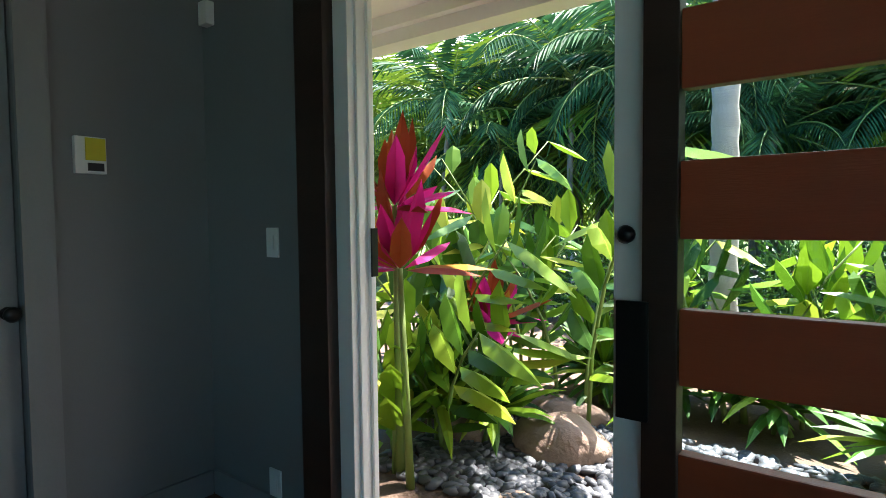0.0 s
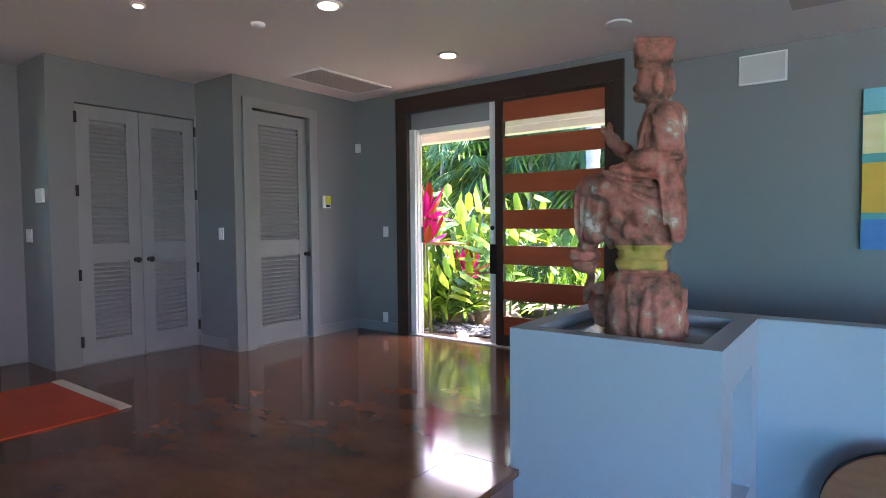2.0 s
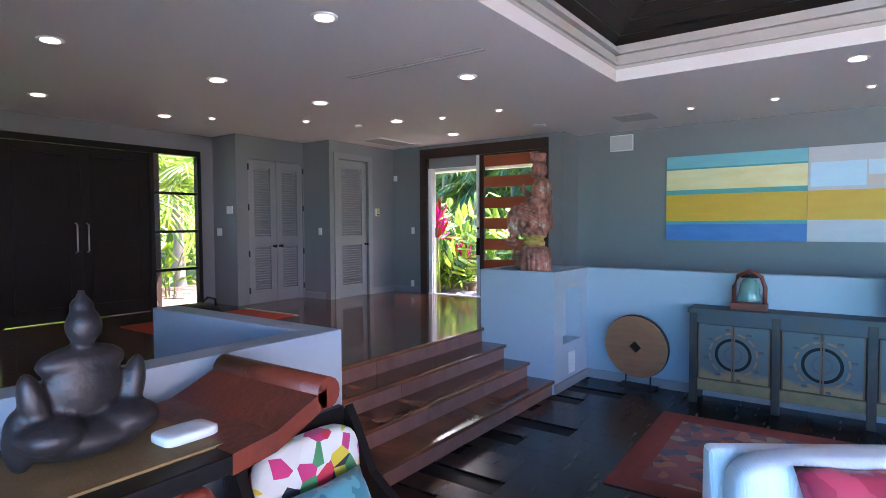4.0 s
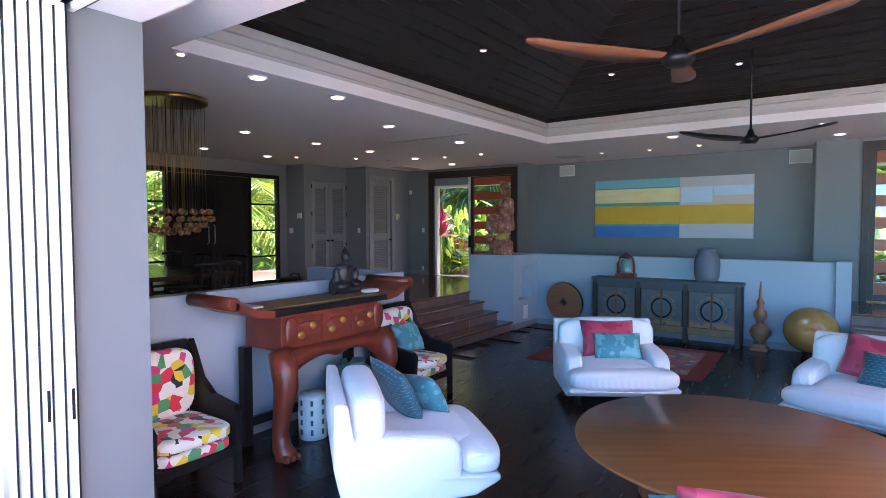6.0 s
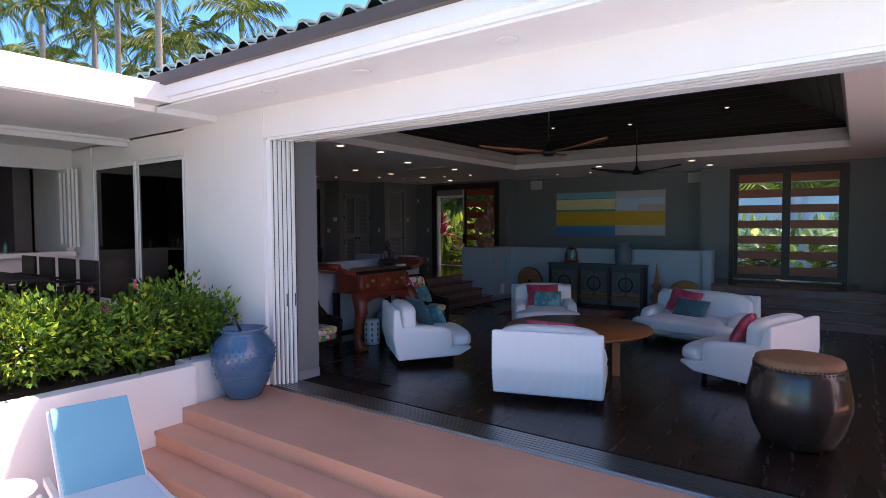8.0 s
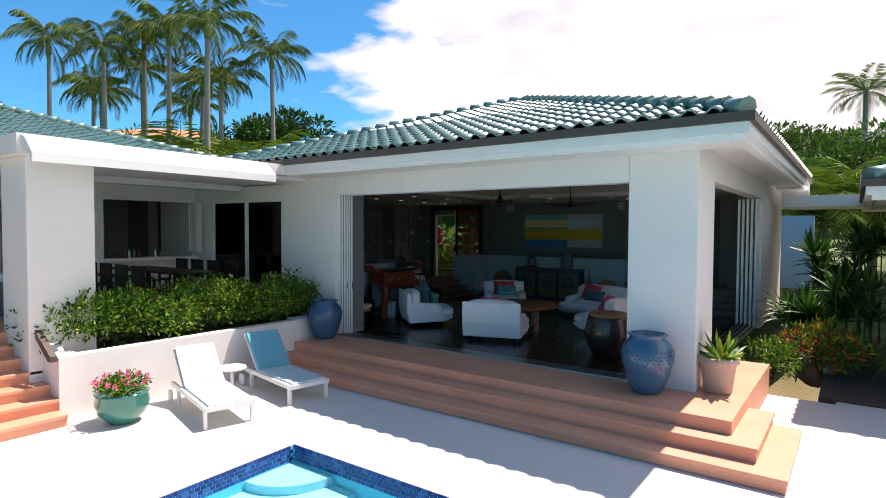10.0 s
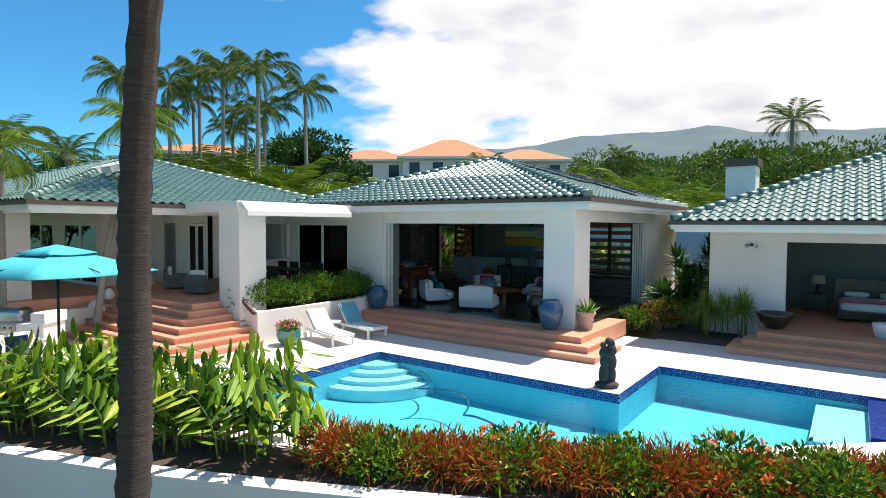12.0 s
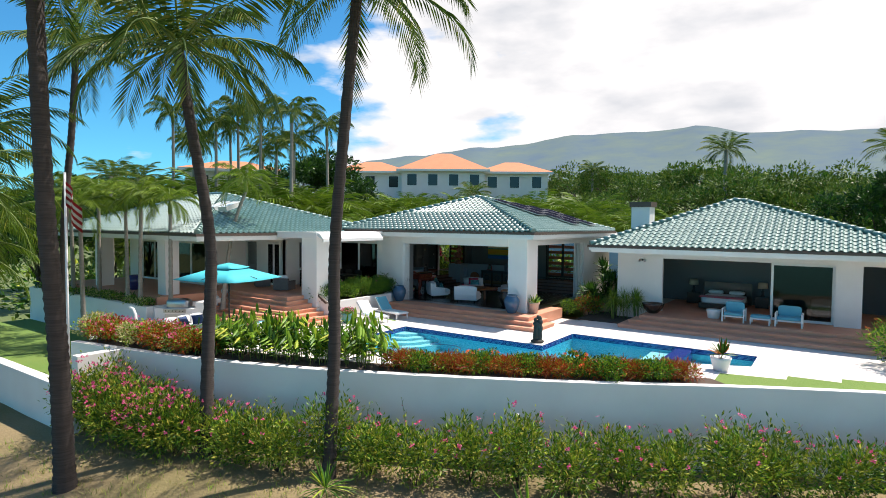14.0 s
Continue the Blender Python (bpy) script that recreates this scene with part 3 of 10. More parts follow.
for i in range(1, 7):
    d = 0.30 * i
    z1 = Z_LT - 0.171 * i
    st = thing("garden_step", "broad terracotta step wrapping the terrace corner", "step", group="garden steps")
    part("slab", boxes([(0.9, 1.25 + d, -15.2 - d, -14.02, z1 - 0.05, z1), (-3.4, 0.9, -15.2 - d, -14.9, z1 - 0.05, z1)], 0.006), M_TERRA, st)
    part("base", boxes([(0.9, 1.22 + d, -15.17 - d, -14.02, Z_DECK - 0.1, z1 - 0.05), (-3.4, 0.9, -15.17 - d, -14.9, Z_DECK - 0.1, z1 - 0.05)]), M_TERRA, st)

# planter between the terraces, with a sloping stair cheek and a handrail
cheek = bmesh.new()
prof = [(1.1, Z_DECK - 0.05), (2.75, Z_DECK - 0.05), (2.75, 0.42), (2.45, 0.42), (1.1, 1.25)]
fa, fb = [cheek.verts.new((x, -14.02, z)) for x, z in prof], [cheek.verts.new((x, -13.82, z)) for x, z in prof]
cheek.faces.new(fa), cheek.faces.new(fb[::-1])
for i in range(5):
    cheek.faces.new((fa[i], fa[(i + 1) % 5], fb[(i + 1) % 5], fb[i]))
solid("wall_stair_cheek", cheek, M_WHITE, "white stucco stair cheek with a sloping top", kind="structure")
structure("wall_planter", [(2.55, 2.75, -13.82, -9.5, Z_DECK - 0.05, 0.42), (1.25, 2.55, -13.82, -13.7, Z_LT - 0.3, 0.42), (1.25, 1.40, -13.7, -8.62, Z_LT - 0.3, 1.0), (2.3, 2.62, -9.5, -8.62, Z_DECK, 0.42)], M_WHITE, "white stucco planter wall")
structure("planter_soil", [(1.40, 2.55, -13.7, -8.62, -0.2, 0.34)], M_SOIL, "dark planter soil")
rail = thing("handrail", "dark flat metal handrail beside the garden steps", "handrail")
rb = bmesh.new()
pr = [(1.05, 1.42), (1.05, 1.34), (2.62, 0.36), (2.72, 0.36), (2.72, 0.44)]
fa, fb = [rb.verts.new((x, -14.12, z)) for x, z in pr], [rb.verts.new((x, -14.03, z)) for x, z in pr]
rb.faces.new(fa), rb.faces.new(fb[::-1])
for i in range(5):
    rb.faces.new((fa[i], fa[(i + 1) % 5], fb[(i + 1) % 5], fb[i]))
part("rail_bar", rb, M_GUTTER, rail)
part("bracket", boxes([(2.3, 2.34, -14.05, -14.0, 0.45, 0.56)]), M_BLACK, rail)

# ---- left wing ----
structure("pillar_terrace", [(1.10, 2.15, -14.2, -13.25, Z_DECK, 3.42)], M_WHITE, "broad white stucco terrace pillar", bevel=0.02)
structure("wall_bar", [(-2.9, -2.73, -12.2, -11.1, Z_LT, 3.5), (-2.9, -2.73, -11.1, -8.62, 3.1, 3.5), (-2.9, -2.73, -11.1, -8.62, Z_LT, 1.58), (-2.9, -2.73, -8.75, -8.62, 1.58, 3.1)], M_WHITE, "white stucco wall round the serving window")
structure("wall_left_recess", [(-6.0, -5.82, -12.2, -12.0, Z_LT, 3.5), (-5.0, -4.1, -12.2, -12.0, Z_LT, 3.5), (-2.95, -2.73, -12.2, -12.0, Z_LT, 3.5), (-5.82, -5.0, -12.2, -12.0, 3.05, 3.5), (-4.1, -2.95, -12.2, -12.0, 3.05, 3.5)], M_WHITE, "white stucco recessed wall with a louvred door")
structure("wall_left_front", [(-6.2, -6.0, -14.4, -12.0, Z_LT, 3.5), (-6.25, -6.0, -14.6, -14.4, Z_LT, 3.5), (-14.5, -6.25, -14.6, -14.4, 3.05, 3.5), (-10.2, -9.2, -14.6, -14.4, Z_LT, 3.05), (-14.5, -13.0, -14.6, -14.4, Z_LT, 3.05), (-14.5, -14.3, -14.4, -8.6, Z_LT, 3.5)], M_WHITE, "white stucco garden front with wide glass doors")
structure("column_left", [(-4.6, -3.9, -18.2, -17.5, -0.2, 3.36), (-11.0, -10.4, -18.2, -17.5, -0.2, 3.36)], M_WHITE, "square white stucco porch column", bevel=0.02)
structure("floor_left_porch", [(-14.5, -3.4, -18.9, -14.4, -1.0, Z_LT - 0.02)], M_TERRA, "terracotta porch floor")
structure("wall_left_garden", [(-16.0, -3.0, -19.6, -19.3, -2.8, 0.32), (-3.2, -2.9, -19.3, -15.2, -1.2, 0.32)], M_WHITE, "white stucco garden wall with planting on top", bevel=0.02)
structure("bed_left", [(-16.0, -3.2, -19.3, -18.9, -1.0, 0.26)], M_SOIL, "dark soil planting bed")
structure("floor_inside_left", [(-14.4, -2.9, -14.38, -8.6, 0.3, Z_LT - 0.005)], M_PLANK, "dark indoor floor behind glass")
structure("wall_inside_left", [(-14.3, -4.8, -8.9, -8.6, Z_LT, 3.4), (-6.15, -6.05, -12.0, -8.9, Z_LT, 3.4)], M_GREY, "grey back wall of the left wing")
structure("ceiling_left", [(-14.3, -2.75, -14.38, -8.6, 3.4, 3.48)], M_CEIL, "pale ceiling of the left wing")
structure("ceiling_porch", [(-6.0, 1.9, -14.0, -9.45, 3.42, 3.56)], M_TRIM, "white porch ceiling")

# fascia band and awning over the terrace
structure("trim_terrace_fascia", [(1.0, 2.3, -14.35, -13.0, 3.42, 3.72), (-6.3, 1.0, -14.35, -14.2, 3.42, 3.72), (1.0, 2.2, -13.0, -9.3, 3.5, 3.72)], M_WHITE, "white stucco fascia band of the terrace roof")
awning = thing("awning", "retracted white canvas awning under the terrace roof edge", "awning")
ab = bmesh.new()
pr = [(2.18, 3.60), (2.18, 3.72), (2.45, 3.66), (2.72, 3.42), (2.72, 3.28), (2.67, 3.28), (2.62, 3.40)]
fa, fb = [ab.verts.new((x, -14.3, z)) for x, z in pr], [ab.verts.new((x, -10.1, z)) for x, z in pr]
ab.faces.new(fa), ab.faces.new(fb[::-1])
for i in range(7):
    ab.faces.new((fa[i], fa[(i + 1) % 7], fb[(i + 1) % 7], fb[i]))
part("canvas", ab, M_TRIM, awning)
part("arm", tube([(2.2, -13.6, 3.5), (2.4, -12.9, 3.36), (2.62, -13.6, 3.34)], 0.02), M_TRIM, awning)
part("arm", tube([(2.2, -11.4, 3.5), (2.4, -12.1, 3.36), (2.62, -11.4, 3.34)], 0.02), M_TRIM, awning)

# ---- right pavilion ----
structure("floor_pavilion", [(14.75, 25.5, -5.6, 2.0, -0.52, -0.05)], M_TERRA, "terracotta pavilion terrace")
structure("floor_pavilion_base", [(13.0, 14.75, -3.5, 2.0, -0.52, -0.06)], M_DECK, "pavilion plinth")
step_thing("pavilion_step", [(14.42, 25.5, -6.2, -5.0, -0.5, -0.213), (14.1, 25.5, -6.8, -5.0, -0.53, -0.377)], "long terracotta step in front of the pavilion", "pavilion steps")
structure("wall_pavilion", [(13.05, 15.27, -3.6, -3.4, -0.5, 2.95), (22.3, 23.25, -3.6, -3.4, -0.1, 2.95), (15.27, 22.3, -3.6, -3.4, 2.55, 2.95), (23.25, 25.4, -3.6, -3.4, 2.55, 2.95),
          (13.05, 13.25, -3.4, 2.0, -0.5, 2.95), (25.2, 25.4, -3.4, 2.0, -0.1, 2.95), (13.25, 25.2, 1.8, 2.0, -0.1, 2.95)], M_WHITE, "white stucco pavilion walls")
structure("wall_pavilion_inner", [(13.25, 25.2, 1.68, 1.8, -0.05, 2.9), (13.25, 13.35, -3.4, 1.68, -0.05, 2.9)], M_GREY, "grey inner wall of the pavilion")
structure("ceiling_pavilion", [(13.25, 25.2, -3.4, 1.8, 2.85, 2.95)], M_CEIL, "pale pavilion ceiling")


# ---- tiled hip roofs ----
def tile_mesh():
    """One S-shaped roof tile, about 0.30 wide and 0.40 long; x across, y up the slope."""
    bm = bmesh.new()
    prof = [(-0.15, 0.012), (-0.11, 0.0), (-0.05, 0.0), (-0.015, 0.03), (0.035, 0.072), (0.09, 0.072), (0.135, 0.035), (0.152, 0.02)]
    a = [bm.verts.new((x, 0.0, z + 0.035)) for x, z in prof]
    b = [bm.verts.new((x, 0.40, z)) for x, z in prof]
    c = [bm.verts.new((x, 0.0, z + 0.008)) for x, z in prof]
    for i in range(len(prof) - 1):
        bm.faces.new((a[i], a[i + 1], b[i + 1], b[i])).smooth = True
        bm.faces.new((c[i], c[i + 1], a[i + 1], a[i]))
    return finish("tile", bm, M_ROOF)


TILE = tile_mesh()


def hip_roof(name, x0, x1, y0, y1, ze, ridge, zr, label, near=0):
    """Hip roof: eave rectangle at ze, ridge from ridge[0] to ridge[1] at height zr; the first `near` tiles of the garden slope are single parts."""
    roof = thing(name, label, "roof", kind="structure")
    A, B, Cc, D = Vector((x0, y0, ze)), Vector((x1, y0, ze)), Vector((x1, y1, ze)), Vector((x0, y1, ze))
    R0, R1 = Vector((*ridge[0], zr)), Vector((*ridge[1], zr))
    under = bmesh.new()
    slopes = [(A, B, R1, R0), (B, Cc, R1), (Cc, D, R0, R1), (D, A, R0)]
    for s in slopes:
        under.faces.new([under.verts.new(v) for v in s])
    part("decking", under, M_ROOF, roof)
    verts, faces = [], []
    tv = [v.co.copy() for v in TILE.vertices]
    tf = [tuple(p.vertices) for p in TILE.polygons]
    made = 0
    for si, s in enumerate(slopes):
        a, b = s[0], s[1]
        u = (b - a).normalized()
        w = u.cross(Vector((0, 0, 1)))
        top = s[2]
        up = (top - a) - u * (top - a).dot(u)
        length = up.length
        v = up.normalized()
        nrm = u.cross(v).normalized()
        width = (b - a).length
        left = (s[-1] - a).dot(u)
        right = (s[2] - a).dot(u)
        rows = int(length / 0.34)
        for r in range(rows):
            h = r * 0.34
            f = (h + 0.17) / length
            lo, hi = left * f, width + (right - width) * f
            k0, k1 = int(math.ceil((lo - 0.12) / 0.30)), int(math.floor((hi + 0.12) / 0.30))
            for k in range(k0, k1):
                p = a + u * (k * 0.30 + 0.15) + v * (h - 0.06) + nrm * (0.03 + random.uniform(-0.004, 0.004))
                m = Matrix((u, v, nrm)).transposed().to_4x4()
                m.translation = p
                if si == 0 and made < near:
                    t = new("tile", TILE)
                    t.parent = roof
                    t.matrix_basis = m
                    made += 1
                else:
                    o = len(verts)
                    verts.extend(tuple(m @ q) for q in tv)
                    faces.extend(tuple(o + i for i in q) for q in tf)
    me = bpy.data.meshes.new("tile_field")
    me.from_pydata(verts, [], faces)
    me.materials.append(M_ROOF)
    fld = new("tile_field", me)
    fld.parent = roof
    tagged(fld, kind="stuff")
    # hip and ridge caps
    for p, q in ((A, R0), (B, R1), (Cc, R1), (D, R0), (R0, R1)):
        n = max(1, int((q - p).length / 0.36))
        cap = bmesh.new()
        for i in range(n):
            s0, s1 = p.lerp(q, i / n), p.lerp(q, min(1, (i + 1.12) / n))
            tube([s0 + Vector((0, 0, 0.085)), s1 + Vector((0, 0, 0.06))], [0.135, 0.105], 8, cap)
        part("ridge_cap", cap, M_ROOF, roof)
    # gutter, fascia and soffit
    g = 0.10
    part("gutter", boxes([(x0 - g, x1 + g, y0 - g, y0, ze - 0.10, ze + 0.02), (x1, x1 + g, y0, y1 + g, ze - 0.10, ze + 0.02), (x0 - g, x1, y1, y1 + g, ze - 0.10, ze + 0.02), (x0 - g, x0, y0, y1, ze - 0.10, ze + 0.02)]), M_GUTTER, roof)
    part("fascia", boxes([(x0 - 0.03, x1 + 0.03, y0 - 0.03, y0 + 0.12, ze - 0.24, ze - 0.10), (x1 - 0.12, x1 + 0.03, y0 + 0.12, y1 + 0.03, ze - 0.24, ze - 0.10), (x0 - 0.03, x1 - 0.12, y1 - 0.12, y1 + 0.03, ze - 0.24, ze - 0.10), (x0 - 0.03, x0 + 0.12, y0 + 0.12, y1 - 0.12, ze - 0.24, ze - 0.10),
                          (x0 + 0.05, x1 - 0.05, y0 + 0.05, y0 + 0.16, ze - 0.32, ze - 0.24), (x1 - 0.16, x1 - 0.05, y0 + 0.16, y1 - 0.05, ze - 0.32, ze - 0.24)]), M_TRIM, roof)
    return roof


hip_roof("roof_main", -1.5, 11.08, -9.45, 1.7, 3.80, ((4.60, -3.875), (4.95, -3.875)), 5.70, "hipped roof of glossy teal glazed tiles", near=280)
hip_roof("roof_left", -15.5, -0.6, -18.6, -6.5, 3.62, ((-9.6, -12.5), (-7.6, -12.5)), 5.75, "hipped roof of teal glazed tiles on the left wing")
hip_roof("roof_pavilion", 12.35, 25.8, -5.75, 3.9, 3.18, ((17.9, -0.6), (18.3, -0.6)), 5.42, "hipped roof of teal glazed tiles on the pavilion")
structure("soffit_main", [(-6.0, 1.9, -9.44, -8.62, 3.42, 3.63), (1.9, 10.9, -9.44, -8.6, 3.50, 3.63), (10.3, 10.9, -8.6, 1.5, 3.60, 3.64)], M_TRIM, "white soffit under the eaves")
structure("soffit_pavilion", [(12.5, 25.7, -5.6, -3.6, 2.93, 2.97), (12.5, 13.05, -3.6, 3.0, 2.93, 2.97)], M_TRIM, "white soffit under the pavilion eaves")
structure("soffit_left", [(-15.3, -6.0, -18.4, -14.6, 3.40, 3.44)], M_TRIM, "white soffit of the porch")
structure("roof_flat_back", [(-4.9, 11.0, 1.6, 3.7, 3.56, 3.70), (-4.9, 0.8, -8.6, 1.6, 3.56, 3.70), (10.6, 13.0, 0.6, 3.0, 3.0, 3.3)], M_TRIM, "flat white roof edge behind the tiled roofs")

for x in (3.6, 5.0, 6.6, 8.4):
    so = thing("soffit_lamp", "round recessed white lamp in the eave soffit", "lamp", (x, -9.05, 3.50), group="soffit lamps")
    part("trim_ring", turned([(0.06, -0.001), (0.09, -0.001), (0.086, -0.012), (0.061, -0.010)], 20), M_TRIM, so)
    part("lens", turned([(0.0001, -0.008), (0.059, -0.008), (0.059, -0.004), (0.0001, -0.004)], 16), M_PLASTIC, so)

chimney = thing("chimney", "white stucco chimney with a dark metal cap", "chimney")
part("shaft", boxes([(13.2, 14.15, -2.0, -1.0, 3.0, 5.15)], 0.01), M_WHITE, chimney)
part("cap", boxes([(13.12, 14.23, -2.08, -0.92, 5.15, 5.42)], 0.01), M_GUTTER, chimney, "dark bronze chimney cap")

# ---- plants ----
def leaf_mat(name, a, b, c=None, rough=0.45, thin=0.2):
    """Leaf: two or three greens picked leaf by leaf, part of the light passing through."""
    m = bpy.data.materials.new(name)
    m.use_nodes = True
    n, l = m.node_tree.nodes, m.node_tree.links
    p, out = n["Principled BSDF"], n["Material Output"]
    geo, ramp = n.new("ShaderNodeNewGeometry"), n.new("ShaderNodeValToRGB")
    ramp.color_ramp.elements[0].color, ramp.color_ramp.elements[1].color = (*a, 1), (*b, 1)
    if c:
        e = ramp.color_ramp.elements.new(0.78)
        e.color = (*b, 1)
        ramp.color_ramp.elements[2].color = (*c, 1)
    l.new(geo.outputs["Random Per Island"], ramp.inputs["Fac"])
    l.new(ramp.outputs["Color"], p.inputs["Base Color"])
    p.inputs["Roughness"].default_value = rough
    p.inputs["Specular IOR Level"].default_value = 0.25
    tr, mx = n.new("ShaderNodeBsdfTranslucent"), n.new("ShaderNodeMixShader")
    mx.inputs[0].default_value = thin
    l.new(ramp.outputs["Color"], tr.inputs["Color"])
    l.new(p.outputs[0], mx.inputs[1])
    l.new(tr.outputs[0], mx.inputs[2])
    l.new(mx.outputs[0], out.inputs["Surface"])
    return m


L_GREEN = leaf_mat("leaf_mid_green", (0.022, 0.075, 0.010), (0.075, 0.19, 0.02))
L_LIME = leaf_mat("leaf_lime", (0.07, 0.18, 0.010), (0.25, 0.40, 0.025), (0.44, 0.46, 0.05))
L_OLE = leaf_mat("oleander_leaf", (0.05, 0.11, 0.012), (0.30, 0.35, 0.035), (0.58, 0.50, 0.08))
L_DEEP = leaf_mat("leaf_deep_green", (0.012, 0.045, 0.012), (0.04, 0.11, 0.02))
L_PALM = leaf_mat("palm_leaflet", (0.025, 0.065, 0.010), (0.11, 0.19, 0.025), (0.26, 0.26, 0.045))
L_PALMY = leaf_mat("yellow_green_palm_leaflet", (0.07, 0.15, 0.012), (0.22, 0.32, 0.03))
L_BLUE = leaf_mat("palm_blue_green", (0.010, 0.05, 0.018), (0.04, 0.13, 0.045))
L_RED = leaf_mat("red_bronze_leaf", (0.24, 0.03, 0.012), (0.46, 0.11, 0.02), (0.50, 0.27, 0.03))
L_MAGENTA = leaf_mat("magenta_ti_leaf", (0.45, 0.01, 0.12), (0.75, 0.03, 0.30), thin=0.45)
L_PINK = leaf_mat("pink_petal", (0.70, 0.06, 0.22), (0.85, 0.20, 0.38), thin=0.4)
L_ORANGE = leaf_mat("orange_petal", (0.75, 0.10, 0.03), (0.85, 0.20, 0.05), thin=0.3)
L_CREAM = leaf_mat("cream_variegated_leaf", (0.32, 0.36, 0.10), (0.62, 0.55, 0.28))
L_TREE = leaf_mat("tree_leaf", (0.05, 0.10, 0.015), (0.18, 0.26, 0.04))
L_DRY = leaf_mat("dry_grass_blade", (0.16, 0.17, 0.04), (0.36, 0.30, 0.12))
M_BARK = mat("palm_bark", (0.095, 0.075, 0.068), (0.025, 0.020, 0.018), 0.9, scale=3, fine=18, stretch=(0.5, 0.5, 11), bump=0.8, depth=0.03)
M_BARKG = mat("grey_palm_trunk", (0.33, 0.31, 0.27), (0.22, 0.20, 0.17), 0.85, scale=3, fine=18, stretch=(1, 1, 4), bump=0.4, depth=0.01)
M_STEM = mat("green_stem", (0.12, 0.20, 0.04), (0.20, 0.26, 0.06), 0.6, fine=20, bump=0.1)


class Leaves:
    """Collects leaves and gives one mesh."""

    def __init__(self):
        self.v, self.f, self.i = [], [], []

    def blade(self, p, d, length, width, slot=0, side=None, fold=0.25, droop=0.0, cut=3):
        """A folded leaf from p along d."""
        d = Vector(d).normalized()
        s = Vector(side) if side is not None else d.cross(Vector((0, 0, 1)))
        if s.length < 1e-3:
            s = Vector((1, 0, 0))
        s.normalize()
        up = s.cross(d).normalized()
        o = len(self.v)
        if cut == 2:
            for q in (p, p + d * length * 0.45 - s * width / 2 - up * width * fold, p + d * length - Vector((0, 0, droop * length)), p + d * length * 0.45 + s * width / 2 - up * width * fold):
                self.v.append(tuple(q))
            self.f += [(o, o + 1, o + 2), (o, o + 2, o + 3)]
            self.i += [slot, slot]
            return
        a, b = p + d * length * 0.3 - Vector((0, 0, droop * length * 0.12)), p + d * length * 0.7 - Vector((0, 0, droop * length * 0.5))
        for q in (p, a - s * width / 2 - up * width * fold, a, a + s * width / 2 - up * width * fold, b - s * width * 0.4 - up * width * fold, b, b + s * width * 0.4 - up * width * fold, p + d * length - Vector((0, 0, droop * length))):
            self.v.append(tuple(q))
        self.f += [(o, o + 1, o + 2), (o, o + 2, o + 3), (o + 1, o + 4, o + 5, o + 2), (o + 2, o + 5, o + 6, o + 3), (o + 4, o + 7, o + 5), (o + 5, o + 7, o + 6)]
        self.i += [slot] * 6

    def mesh(self, name, mats):
        me = bpy.data.meshes.new(name)
        me.from_pydata(self.v, [], self.f)
        for m in mats:
            me.materials.append(m)
        me.polygons.foreach_set("material_index", self.i)
        return me


def rnd(a, b):
    return random.uniform(a, b)


def ball_dir():
    z, a = rnd(-1, 1), rnd(0, 2 * math.pi)
    r = math.sqrt(1 - z * z)
    return Vector((r * math.cos(a), r * math.sin(a), z))


def clump(L, c, radii, n, length, width, slots=(0,), up=0.3, shell=0.55, cut=2, droop=0.0):
    """Leaves scattered through an uneven ellipsoid."""
    c = Vector(c)
    seed = rnd(0, 50)
    for _ in range(n):
        d = ball_dir()
        f = (shell + (1 - shell) * random.random()) * (0.72 + 0.5 * noise.noise(d * 1.7 + Vector((seed, 0, 0))) + 0.18 * noise.noise(d * 5 + Vector((seed, 4, 0))))
        p = c + Vector((d.x * radii[0] * f * 1.25, d.y * radii[1] * f * 1.25, d.z * radii[2] * f * 1.25))
        L.blade(p, d + ball_dir() * 0.8 + Vector((0, 0, up)), length * rnd(0.7, 1.25), width * rnd(0.8, 1.2), random.choice(slots), ball_dir(), droop=droop, cut=cut)


